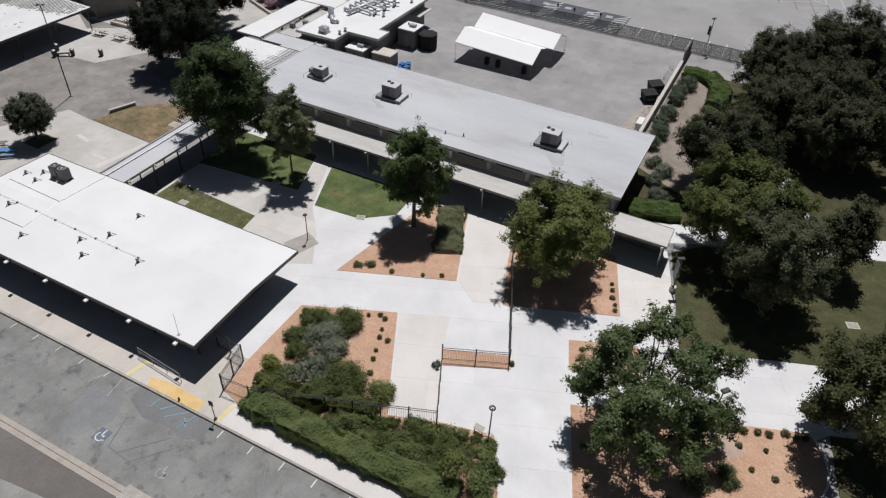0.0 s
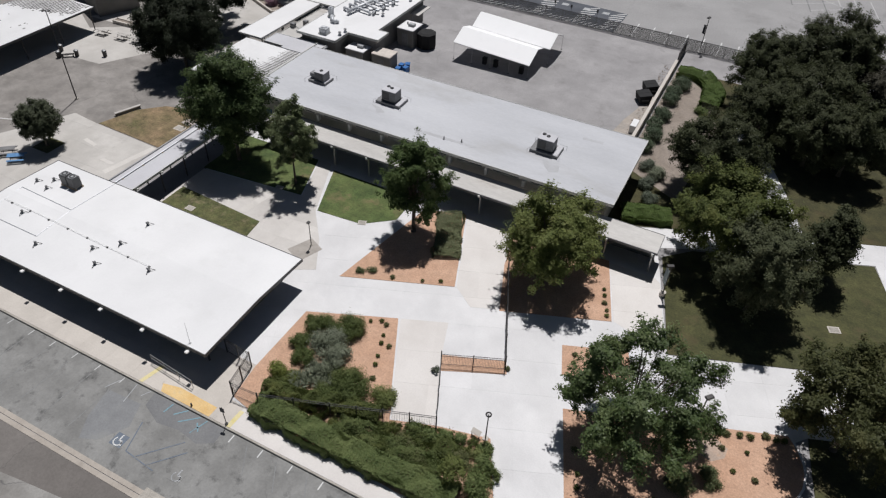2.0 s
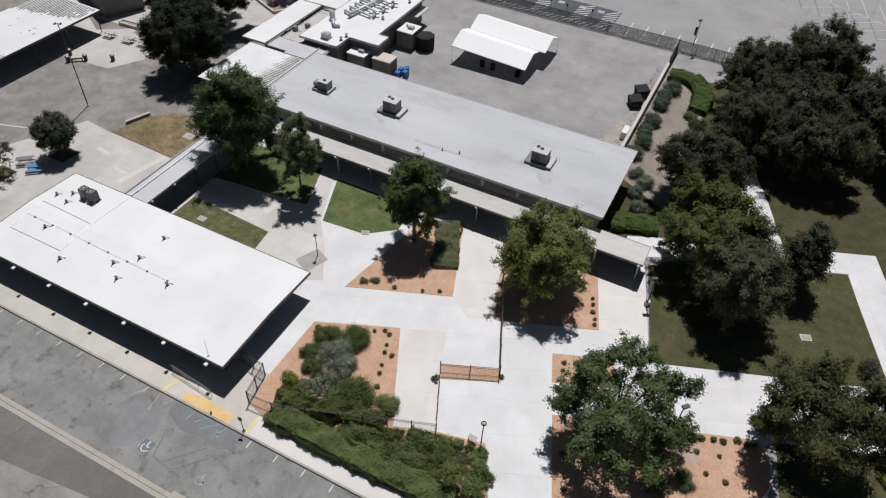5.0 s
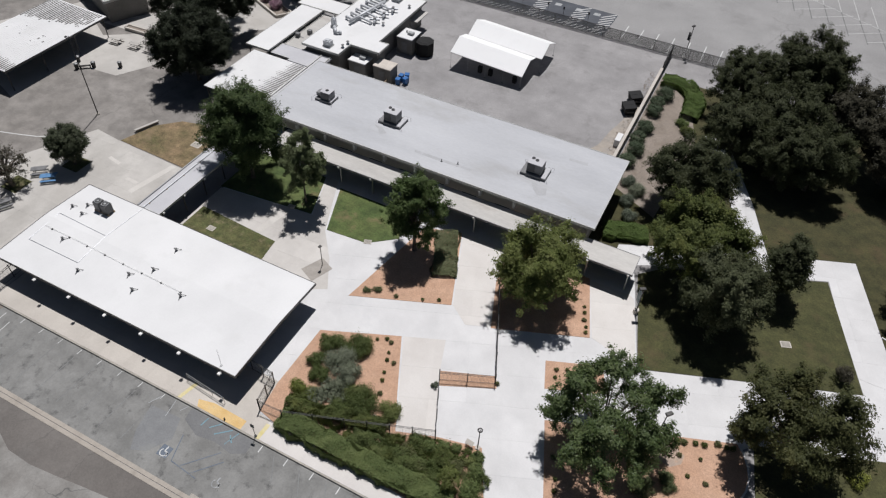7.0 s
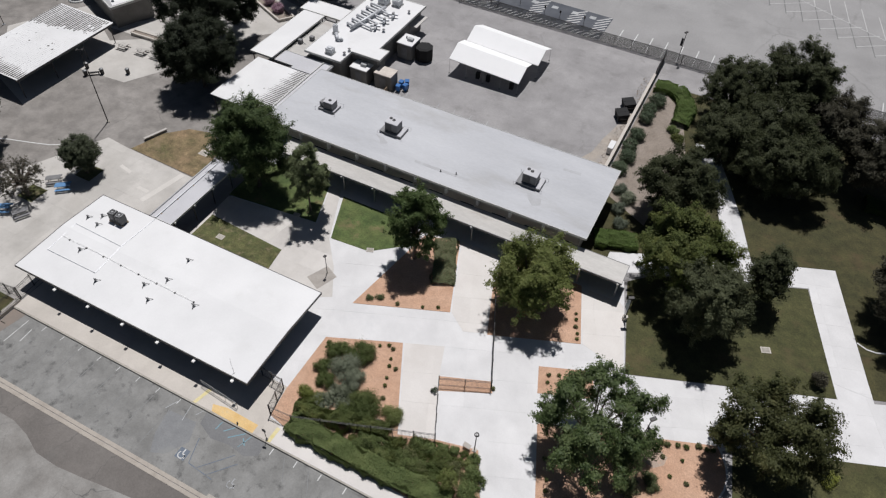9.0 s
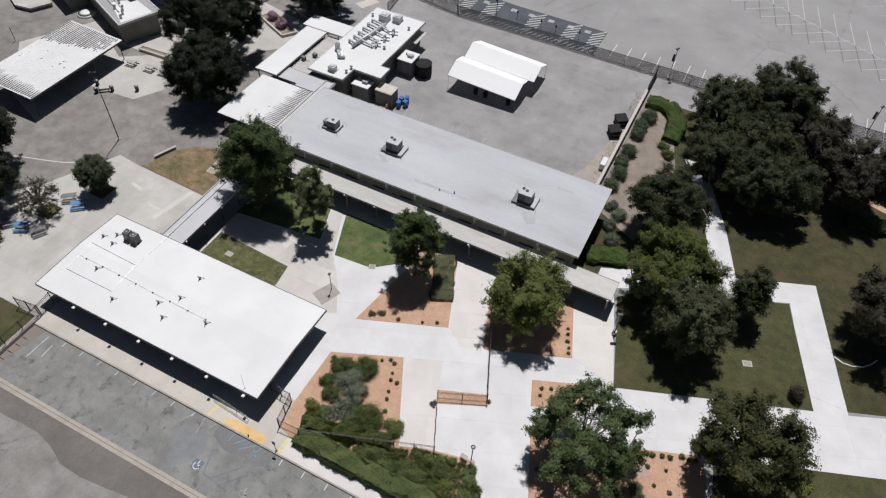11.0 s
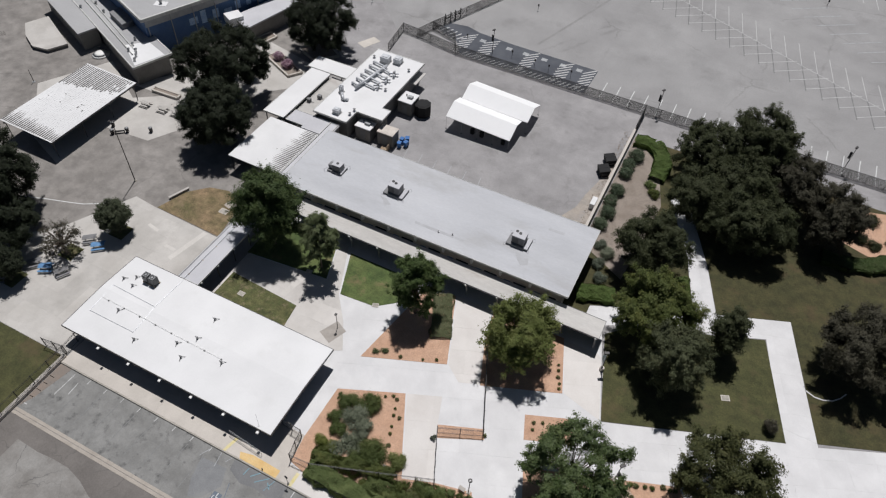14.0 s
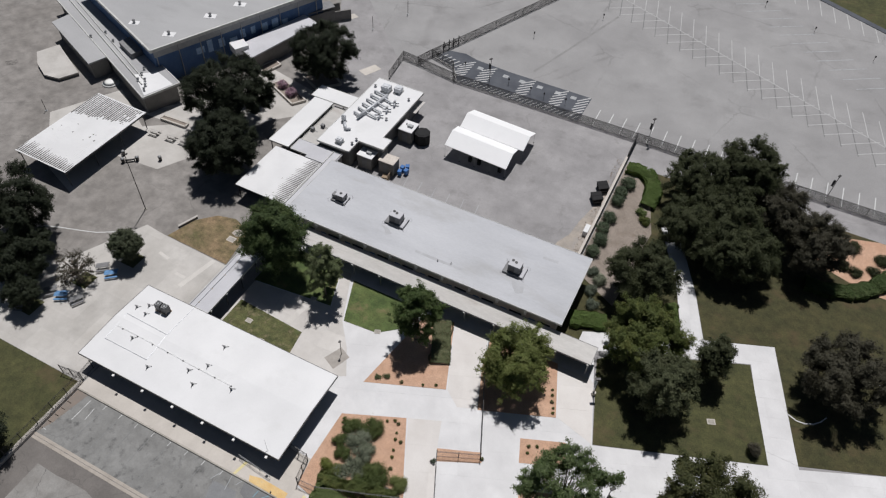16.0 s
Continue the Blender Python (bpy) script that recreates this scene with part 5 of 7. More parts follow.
def lunch_wear(u, c):
    if u > 0.985 or c > 0.96:
        return 0.0
    if u < 0.6:
        return 0.2 if u > 0.34 else 0.0
    return min(1.15, max(0.1, (u - 0.6 - 0.12 * c) / 0.09)) * max(0.1, 1.15 - 0.75 * c * c)


def lunch_comb(c, rng):
    return 0.012, 0.16 - 0.03 * c + rng.uniform(-0.03, 0.03)


def entry_comb(c, rng):
    return 0.985, 0.68 + 0.09 * abs(2 * c - 1) + rng.uniform(-0.05, 0.05)


shelter("lunch_shelter", -103.4, 50.0, -92.0, 68.9, 3.75, "weathered white metal lunch shelter with bare rusted strips", "y", 0.43, lunch_wear, lunch_comb, 3)
shelter("entry_shelter", -66.2, 61.6, -56.7, 73.0, 3.3, "white metal shelter roof with bare strips at one edge", "x", 0.37, lambda u, c: 0.0, entry_comb, 5, 0.1)

# kitchen wing and its roofs
kitchen = thing("kitchen_building", 0, 0, 0, "white flat-roofed kitchen building with ducts", "building")
poly = [(-60.2, 77.0), (-53.6, 77.0), (-53.6, 80.4), (-48.6, 80.4), (-48.6, 83.4), (-50.3, 83.4), (-50.3, 99.0), (-60.2, 99.0)]
part("roof", Geo().prism(poly, 3.95, 4.22), M_WROOF, kitchen, "white coated roof deck")
e = Geo()
for a, b in zip(poly, poly[1:] + poly[:1]):
    e.bar(a, b, 0.1, 0.36, 3.92)
part("fascia", e, M_FASCIA, kitchen)
part("wall", Geo().prism([(-59.8, 77.6), (-54.0, 77.6), (-54.0, 80.9), (-49.2, 80.9), (-49.2, 83.0), (-51.0, 83.0), (-51.0, 98.5), (-59.8, 98.5)], 0, 3.94), M_DKWALL, kitchen)
for yy in (85.0, 91.6, 94.5):
    door(kitchen, yy, yy + 1.0, -51.0, 1, "y", 2.1, M_GREYWALL)
part("loading_canopy", Geo().bbox(-51.0, 94.2, 2.6, -49.5, 98.3, 2.72, 0.02), M_WALKROOF, kitchen)
flat_roof(kitchen, -63.9, 73.9, -60.3, 77.0, 3.05, M_COVROOF, 0.2, 0.05, name="link_roof")
flat_roof(kitchen, -63.9, 77.05, -60.35, 88.5, 2.75, M_WALKROOF, 0.2, 0.1, name="well_roof")
part("well_wall", Geo().box(-63.7, 77.3, 0, -60.6, 88.2, 2.54), M_DKWALL, kitchen)
w1 = thing("north_walkway", 0, 0, 0, "white-roofed open walkway on slim posts", "walkway")
flat_roof(w1, -68.3, 73.7, -64.1, 88.5, 3.4, M_WROOF, 0.2, 0.04)
flat_roof(w1, -69.2, 88.55, -60.35, 92.3, 3.45, M_WROOF, 0.2, 0.04)
# unseen near-black undersides added so less bounced light fills the shade
part("soffit", Geo().box(-68.2, 73.8, 3.13, -64.2, 88.4, 3.17).box(-69.1, 88.65, 3.18, -60.45, 92.2, 3.22), M_SHADE_SOFFIT, w1)
for yy in (74.1, 78.8, 83.5, 88.0, 92.0):
    part("column", Geo().bbox(-68.1, yy - 0.07, 0, -67.96, yy + 0.07, 3.2, 0.01), M_DKFASCIA, w1)
    part("column", Geo().bbox(-64.4, yy - 0.07, 0, -64.26, yy + 0.07, 3.2, 0.01), M_DKFASCIA, w1)
link = thing("link_roof", 0, 0, 0, "flat grey linking roof with parapet kerbs", "roof")
part("deck", Geo().box(-56.6, 59.5, 3.05, -54.75, 76.9, 3.25), M_COVROOF, link)
part("deck", Geo().box(-60.25, 73.2, 3.05, -56.65, 76.9, 3.22), M_COVROOF, link)
part("kerb", Geo().box(-56.5, 59.6, 3.25, -56.38, 76.8, 3.42).box(-55.0, 59.6, 3.25, -54.88, 76.8, 3.42), M_FASCIA, link)
part("wall", Geo().box(-56.4, 60.4, 0, -54.9, 76.6, 3.04), M_DKWALL, link)
part("wall", Geo().box(-60.0, 76.0, 0, -56.6, 76.6, 3.04), M_DKWALL, link)

# ducts and units on the kitchen roof
duct = thing("roof_ductwork", -55.8, 90.7, 4.22, "run of silver ducts and elbows on a white roof", "ductwork")
g = Geo()
g.tube((-1.2, -5.2, 0.5), (0.2, 3.6, 0.5), 0.27, n=10)
part("main_duct", g, M_DUCT, duct, smooth=True)
for k in range(6):
    f = -4.4 + 1.5 * k
    part("branch_duct", Geo().tube((-1.05 + 0.155 * (f + 4.4), f, 0.5), (-2.6, f + 0.5, 0.45), 0.2, n=8).tube((-2.6, f + 0.5, 0.5), (-2.6, f + 0.5, -0.02), 0.2, n=8), M_DUCT, duct)
for k in range(4):
    f = -3.0 + 1.8 * k
    part("branch_duct", Geo().tube((-0.85 + 0.155 * (f + 3.0), f, 0.5), (1.6, f - 0.4, 0.4), 0.18, n=8).tube((1.6, f - 0.4, 0.45), (1.6, f - 0.4, -0.02), 0.22, n=8), M_DUCT, duct)
for k in range(3):
    fx, fy = 1.9 + 0.35 * k, -2.6 + 2.3 * k
    f = part("fan_cross", Geo().tube((fx - 0.75, fy - 0.3, 0.55), (fx + 0.75, fy + 0.3, 0.55), 0.2, n=8).tube((fx - 0.3, fy + 0.75, 0.5), (fx + 0.3, fy - 0.75, 0.5), 0.2, n=8), M_DUCT, duct)
    part("fan_stack", Geo().tube((fx, fy, -0.02), (fx, fy, 0.85), 0.28, 0.24, 10), M_GREYWALL, f)
for x, y, sx, sy, h in ((-56.8, 95.9, 0.85, 0.7, 1.2), (-54.6, 96.7, 0.7, 0.7, 1.1), (-58.8, 83.8, 0.35, 0.3, 1.4), (-56.3, 78.4, 0.6, 0.5, 0.9)):
    b = thing("rooftop_air_unit", x, y, 4.22, "boxy grey fan unit on the kitchen roof", "air conditioner", "units on the kitchen roof")
    part("curb", Geo().bbox(-sx - 0.1, -sy - 0.1, -0.01, sx + 0.1, sy + 0.1, 0.2, 0.02), M_FASCIA, b)
    part("cabinet", Geo().bbox(-sx, -sy, 0.2, sx, sy, h, 0.05), M_DUCT, b)
    part("hood", Geo().bbox(-sx * 0.6, -sy * 0.6, h, sx * 0.6, sy * 0.6, h + 0.12, 0.03), M_DUCT, b)
el = thing("roof_elbow_duct", -57.6, 82.4, 4.22, "low silver elbow duct on the kitchen roof", "ductwork")
part("run", Geo().tube((-0.7, 0.8, 0.35), (0.4, -0.6, 0.35), 0.28, n=10), M_DUCT, el, smooth=True)
part("run", Geo().tube((0.4, -0.6, 0.35), (1.0, -0.2, 0.35), 0.24, n=10).tube((1.0, -0.2, 0.4), (1.0, -0.2, -0.02), 0.24, n=10), M_DUCT, el, smooth=True)
part("drop", Geo().tube((-0.7, 0.8, 0.45), (-0.7, 0.8, -0.02), 0.28, n=10), M_DUCT, el)
for x, y in ((-54.1, 79.0), (-54.0, 80.3), (-58.4, 93.0), (-52.3, 88.0), (-51.6, 95.3), (-59.3, 96.0)):
    v = thing("roof_vent", x, y, 4.22, "round silver roof vent on the kitchen", "vent", "vents on the kitchen roof")
    part("collar", Geo().tube((0, 0, -0.02), (0, 0, 0.12), 0.3, 0.24, 10), M_DUCT, v)
    part("stack", Geo().tube((0, 0, 0.1), (0, 0, 0.45), 0.16, n=10), M_DUCT, v)
    part("cap", Geo().tube((0, 0, 0.45), (0, 0, 0.56), 0.26, 0.12, 10), M_GREYWALL, v)
for x, y in ((-63.4, 80.3), (-62.3, 82.0)):
    b = thing("roof_equipment", x, y, 2.75, "small grey equipment box on the lower roof", "equipment", "boxes on the lower roof")
    part("cabinet", Geo().bbox(-0.35, -0.3, -0.01, 0.35, 0.3, 0.7, 0.04), M_GREYWALL, b)
    part("pipe", Geo().tube((0.3, 0, 0.3), (1.0, 0.1, 0.05), 0.04, n=6), M_STEEL, b)


def service_box(x0, y0, x1, y1, h, label, roof_m, cap=True):
    t = thing("storage_enclosure", (x0 + x1) / 2, (y0 + y1) / 2, 0, label, "shed")
    a, b = (x1 - x0) / 2, (y1 - y0) / 2
    part("wall", Geo().box(-a + 0.1, -b + 0.1, 0, a - 0.1, b - 0.1, h - 0.14), M_DKWALL, t)
    part("roof", Geo().bbox(-a, -b, h - 0.14, a, b, h, 0.03), roof_m, t)
    part("door", Geo().bbox(-0.5, -b + 0.04, 0.02, 0.5, -b + 0.1, 2.1, 0.01), M_GREYWALL, t)
    if cap:
        part("fan_unit", Geo().bbox(-0.1, -0.35, h, 0.9, 0.35, h + 0.4, 0.05), M_UNIT, t)
        part("vent_stub", Geo().tube((-0.5, 0.3, h - 0.02), (-0.5, 0.3, h + 0.35), 0.12, n=8), M_GREYWALL, t)
    return t


service_box(-53.1, 78.6, -50.0, 81.2, 2.75, "grey equipment enclosure with a white roof", M_WROOF)
service_box(-49.0, 79.1, -45.9, 81.5, 2.75, "tan-roofed storage enclosure beside the kitchen", M_TAN, False)
service_box(-50.2, 88.4, -47.3, 91.6, 2.85, "low grey block enclosure with a white roof", M_WROOF)
tank = thing("storage_tank", -46.0, 90.4, 0, "black eight-sided storage tank beside an enclosure", "tank")
part("shell", Geo().tube((0, 0, 0), (0, 0, 2.2), 1.5, 1.5, 8), M_BIN, tank)
part("lid", Geo().tube((0, 0, 2.2), (0, 0, 2.35), 1.4, 1.0, 8), M_BIN, tank)
for k, (x, y, rz) in enumerate(((-45.2, 80.2, 10), (-44.3, 80.9, -14), (-44.6, 82.0, 25), (-45.3, 81.4, 0))):
    b = thing("waste_bin", x, y, 0, "blue plastic wheeled waste bin with a lid", "bin", "blue bins by the kitchen", rz)
    part("body", Geo().add([(-.27, -.3, .06), (.27, -.3, .06), (.27, .3, .06), (-.27, .3, .06), (-.33, -.38, .98), (.33, -.38, .98), (.33, .38, .98), (-.33, .38, .98)], [(3, 2, 1, 0), (4, 5, 6, 7), (0, 1, 5, 4), (1, 2, 6, 5), (2, 3, 7, 6), (3, 0, 4, 7)]), M_BLUEPL, b)
    part("lid", Geo().bbox(-.36, -.42, .98, .36, .42, 1.08, .03), M_BLUEPL, b)
    part("axle", Geo().tube((-.3, .3, .1), (.3, .3, .1), .1, n=8), M_BLACK, b)
pal = thing("timber_pallet", -47.0, 78.2, 0, "stacked weathered timber pallets", "pallet", rz=8)
for k in range(4):
    for s in range(5):
        part("board", Geo().box(-0.55, -0.5 + s * 0.22, 0.15 * k + 0.1, 0.55, -0.36 + s * 0.22, 0.15 * k + 0.13), M_TIMBER, pal)
    for s in (-0.5, -0.05, 0.4):
        part("bearer", Geo().box(s, -0.5, 0.15 * k, s + 0.1, 0.52, 0.15 * k + 0.1), M_TIMBER, pal)
part("leaning_board", Geo().box(0.65, -0.6, 0, 0.72, 0.6, 1.3), M_TIMBER, pal)

# two open gabled canopies side by side in the yard
def canopy(x0, x1, ya, za, yr, zr, yb, zb, label, rails):
    """Two slopes of white sheet over a ridge, on slim posts; the west end stands a little higher."""
    t = thing("event_canopy", 0, 0, 0, label, "canopy", "white canopies in the yard")

    def rise(x):
        return 0.65 * (x1 - x) / (x1 - x0)
    for a, ha, b, hb in ((ya, za, yr, zr), (yr, zr, yb, zb)):
        vs = [(x, y, z + rise(x) - d) for d in (0, 0.05) for x, y, z in ((x0, a, ha), (x1, a, ha), (x1, b, hb), (x0, b, hb))]
        part("roof_sheet", Geo().add(vs, [(0, 1, 2, 3), (7, 6, 5, 4), (0, 4, 5, 1), (1, 5, 6, 2), (2, 6, 7, 3), (3, 7, 4, 0)]), M_SHEET, t)
    for y, z in rails:
        part("eave_rail", Geo().tube((x0 + 0.1, y, z + 0.65 - 0.1), (x1 - 0.1, y, z - 0.1), 0.03, n=6), M_WHITE, t)
        for k in range(5):
            xx = x0 + 0.12 + (x1 - x0 - 0.24) * k / 4
            part("post", Geo().tube((xx, y, 0), (xx, y, z + rise(xx) - 0.07), 0.022, n=6), M_STEEL, t)
            part("foot_plate", Geo().bbox(xx - 0.13, y - 0.13, 0, xx + 0.13, y + 0.13, 0.03, 0.01), M_DKFASCIA, t)
    part("ridge_rail", Geo().tube((x0 + 0.1, yr, zr + 0.65 - 0.12), (x1 - 0.1, yr, zr - 0.12), 0.03, n=6), M_WHITE, t)
    return t


canopy(-40.6, -28.4, 88.7, 2.05, 91.8, 3.3, 94.3, 2.5, "white sheet canopy on slim posts in the yard", ((88.76, 2.05),))
canopy(-40.2, -27.4, 94.32, 2.52, 97.3, 3.75, 100.7, 2.2, "white sheet canopy on slim posts behind its twin", ((94.4, 2.52), (100.64, 2.2)))
for x, y in ((-35.8, 89.8), (-34.0, 89.8), (-29.9, 89.8)):
    b = thing("storage_bin", x, y, 0, "small dark upright bin under the white canopy", "bin", "dark bins under the canopy")
    part("body", Geo().bbox(-0.3, -0.3, 0, 0.3, 0.3, 0.95, 0.04), M_BIN, b)
    part("lid", Geo().bbox(-0.33, -0.33, 0.95, 0.33, 0.33, 1.02, 0.02), M_BIN, b)

# gym and its low wings
gym = thing("gymnasium", 0, 0, 0, "tall gymnasium with blue painted walls and grey roof", "building")
U = Vector((6.4, 15.6)).normalized()
V = Vector((-U.y, U.x))
C = Vector((-99.4, 79.8))


def gp(u, v):
    p = C + U * u + V * v
    return (p.x, p.y)


part("roof", Geo().prism([gp(0, 0), gp(40, 0), gp(40, 34), gp(0, 34)], 7.7, 8.0), M_GYMROOF, gym, "pale grey flat gym roof")
e = Geo()
ring = [gp(0, 0), gp(40, 0), gp(40, 34), gp(0, 34)]
for a, b in zip(ring, ring[1:] + ring[:1]):
    e.bar(a, b, 0.35, 0.62, 7.55)
part("fascia", e, M_FASCIA, gym)
part("wall", Geo().prism([gp(0.5, 0.5), gp(39.5, 0.5), gp(39.5, 33.5), gp(0.5, 33.5)], 0, 7.6), M_BLUEWALL, gym, "blue painted gym wall")
for k in range(9):
    a = gp(1.0 + 4.6 * k, 0.36)
    part("pilaster", Geo().tube((a[0], a[1], 0), (a[0], a[1], 7.5), 0.1, n=6), M_UNIT, gym)
M_MURAL = surface("pale_blue_mural", (0.25, 0.4, 0.62), (0.4, 0.52, 0.68), big=0.8, fine=8, stain=(0.07, 0.13, 0.28), stain_amt=0.8, stain_scale=0.9, speck=0.15)
part("wall_band", Geo().bar(gp(0.6, 0.44), gp(39.4, 0.44), 0.06, 1.5, 6.0), M_UNIT, gym, "grey band under the roof edge")
mrng = random.Random(8)
for k in range(9):
    u0 = 9.0 + 2.5 * k
    lean = mrng.uniform(-0.6, 0.6)
    a, b = gp(u0, 0.42), gp(u0 + 0.9 + mrng.uniform(0, 0.9), 0.42)
    part("mural_shape", Geo().bar(a, b, 0.06, mrng.uniform(1.2, 2.6), 3.0 + mrng.uniform(0, 0.8)), M_MURAL, gym, "pale blue shape of a wall mural")
for qx, qy, s in ((-100.4, 86.2, 1.2), (-98.0, 95.7, 1.2), (-95.8, 102.5, 1.2), (-109.1, 86.0, 1.0)):
    q = (qx, qy)
    v_ = thing("roof_vent", q[0], q[1], 8.0, "tall roof vent on a pale pad on the gym roof", "vent", "vents on the gym roof", 22)
    part("pad", Geo().bbox(-s, -s * 0.7, -0.01, s, s * 0.7, 0.05, 0.01), M_WROOF, v_)
    part("stack", Geo().tube((0, 0, 0.03), (0, 0, 0.6), 0.25, n=10), M_UNIT, v_)
    part("cap", Geo().tube((0, 0, 0.6), (0, 0, 0.8), 0.36, 0.18, 10), M_GREYWALL, v_)
wing = thing("low_wing", 0, 0, 0, "low grey flat-roofed wing with roof vents", "building")
L1 = [(-95.0, 71.5), (-92.4, 78.6), (-97.4, 80.6), (-134.0, 97.5), (-137.5, 90.2)]
part("roof", Geo().prism(tidy(L1), 3.75, 4.02), M_GYMROOF, wing)
e = Geo()
for a, b in zip(L1, L1[1:] + L1[:1]):
    e.bar(a, b, 0.2, 0.4, 3.72)
part("fascia", e, M_FASCIA, wing)
part("wall", Geo().prism(tidy([(-95.4, 72.0), (-93.0, 78.2), (-97.5, 80.0), (-133.6, 96.6), (-136.8, 90.6)]), 0, 3.74), M_DKWALL, wing)
L2 = [(-111.8, 74.8), (-110.5, 78.45), (-129.0, 86.45), (-129.6, 82.3)]
part("roof", Geo().prism(tidy(L2), 3.68, 3.98), M_GYMROOF, wing)
part("wall", Geo().prism(tidy([(-112.2, 75.4), (-110.9, 78.6), (-128.6, 86.3), (-129.1, 82.7)]), 0, 3.59), M_DKWALL, wing)
part("penthouse", Geo().prism(tidy([(-110.9, 82.4), (-105.6, 80.2), (-104.9, 82.4), (-110.4, 85.0)]), 3.9, 5.1), M_GREYWALL, wing)
part("parapet", Geo().bar((-98.0, 74.6), (-134, 91.0), 0.15, 0.25, 4.02).bar((-98.5, 75.8), (-134, 92.2), 0.12, 0.2, 4.02), M_FASCIA, wing)
part("coating", Geo().prism(tidy([(-95.3, 72.2), (-93.2, 77.6), (-98.6, 79.4), (-101.6, 76.4)]), 4.02, 4.035), M_WROOF, wing, "white roof coating patch")
for k, (x, y) in enumerate(((-97.2, 74.6), (-98.4, 75.8), (-96.4, 73.4), (-100.3, 77.0), (-101.2, 78.6), (-99.6, 75.2), (-118.4, 82.0), (-117.0, 84.6), (-113.4, 83.0))):
    v = thing("roof_vent", x, y, 4.02 if k < 6 else 3.9, "white goose-neck vent on the low wing roof", "vent", "vents on the low wing roof")
    part("stack", Geo().tube((0, 0, -0.02), (0, 0, 0.5), 0.22, n=8), M_WHITE, v)
    part("cap", Geo().tube((0, 0, 0.45), (0.25, 0.1, 0.6), 0.26, 0.2, 8), M_STEEL, v)
annex = thing("gym_annex", 0, 0, 0, "low white-roofed annex along the gym", "building")
L3 = [(-91.4, 94.6), (-86.2, 92.6), (-82.4, 110.5), (-86.8, 112.0)]
part("roof", Geo().prism(tidy(L3), 3.5, 3.8), M_COVROOF, annex)
part("wall", Geo().prism(tidy([(-90.8, 95.2), (-86.6, 93.5), (-83.2, 110.0), (-86.4, 111.2)]), 0, 3.49), M_DKWALL, annex)
part("penthouse", Geo().prism(tidy([(-92.6, 93.8), (-90.0, 92.4), (-88.6, 95.0), (-91.0, 96.4)]), 3.0, 4.6), M_WROOF, annex)
gate = thing("gym_gatehouse", 0, 0, 0, "brown timber enclosure at the gym corner", "enclosure")
for a, b, h in (((-86.0, 113.0), (-83.2, 118.4), 3.0), ((-83.2, 118.4), (-80.6, 121.2), 2.4), ((-86.8, 115.4), (-83.4, 121.0), 3.4), ((-89.2, 114.0), (-86.2, 112.8), 3.0)):
    part("panel", Geo().bar(a, b, 0.3, h, 0.0), M_DKWALL, gate)
part("roof", Geo().prism(tidy([(-88.8, 114.2), (-86.2, 112.9), (-83.0, 118.6), (-85.4, 120.2)]), 3.4, 3.6), M_GREYWALL, gate)
stage = thing("outdoor_stage", 0, 0, 0, "raised pale concrete outdoor stage with clipped corners", "stage")
L4 = [(-126.6, 80.0), (-128.4, 75.8), (-124.9, 72.8), (-120.8, 70.7), (-117.4, 71.2), (-115.7, 74.6)]
part("deck", Geo().prism(tidy(L4), 0.5, 0.8), M_OLDCON, stage)
part("plinth", Geo().prism(tidy([(x + (-121 - x) * 0.03, y + (76 - y) * 0.03) for x, y in L4]), 0, 0.5), M_DKWALL, stage)


# ---- trees ----
tree(-50.5, 51.8, 14.9, 6.1, 1.4, L_DPLANE, "tall dense green sycamore in the courtyard lawn", 11, boughs=40, twigs=240, cone=0.2, fill=0.4, lump=(0.24, 0.36))
tree(-41.9, 51.2, 11.5, 3.35, 1.3, L_PALE, "slim airy young tree with pale green leaves", 12, boughs=22, twigs=110, leaf=0.19, trunk_r=0.12, dense=0.66, tuft=0.36, fill=0.0, cone=0.1)
tree(-26.1, 50.5, 11.8, 4.0, 1.6, L_PLANE, "leafy green tree in a mulch bed", 13, boughs=26, twigs=150, cone=0.22, fill=0.04, dense=0.78, tuft=0.42)
tree(-11.2, 50.7, 10.2, 5.6, 0.6, L_OLIVE, "broad olive green tree in a mulch bed by the fence", 14, boughs=26, twigs=200, dense=0.95, fill=0.1)
tree(0.9, 36.5, 10.5, 6.6, 0.9, L_SYC, "large airy tree with light green leaves in the front bed", 15, boughs=44, twigs=250, leaf=0.21, dense=0.72, tuft=0.44, lump=(0.22, 0.34), fill=0.05, even=0.1)
tree(3.5, 62.4, 11.2, 6.2, 0.5, L_OAKL, "bushy yellow-green oak at the lawn corner", 16, boughs=28, twigs=190, dense=0.95, fill=0.15)
tree(7.4, 56.0, 10.9, 4.9, 0.5, L_OAKG, "large dark grey-green oak on the park lawn", 17, boughs=24, twigs=170, dense=1.0, fill=0.2)
tree(13.0, 64.3, 8.9, 2.9, 0.6, L_OAK, "small dark bushy oak beside the path", 18, boughs=16, twigs=90, trunk_r=0.14, cone=0.2, dense=1.1, fill=0.15)
tree(-0.1, 73.8, 10.2, 5.8, 0.7, L_OAK, "spreading dark oak beside the classroom end", 19, boughs=40, twigs=229, dense=1.0, fill=0.15, lump=(0.2, 0.32), even=0.35)
tree(2.6, 98.2, 11.4, 6.0, 0.8, L_OAK, "large dark oak in the park grove", 20, boughs=44, twigs=229, dense=0.9, group="oak grove", fill=0.1, lump=(0.2, 0.32), even=0.35)
tree(9.8, 101.2, 14.4, 7.2, 0.8, L_OAK, "tallest dark oak of the park grove", 21, boughs=54, twigs=297, group="oak grove", fill=0.2, lump=(0.2, 0.32), even=0.35)
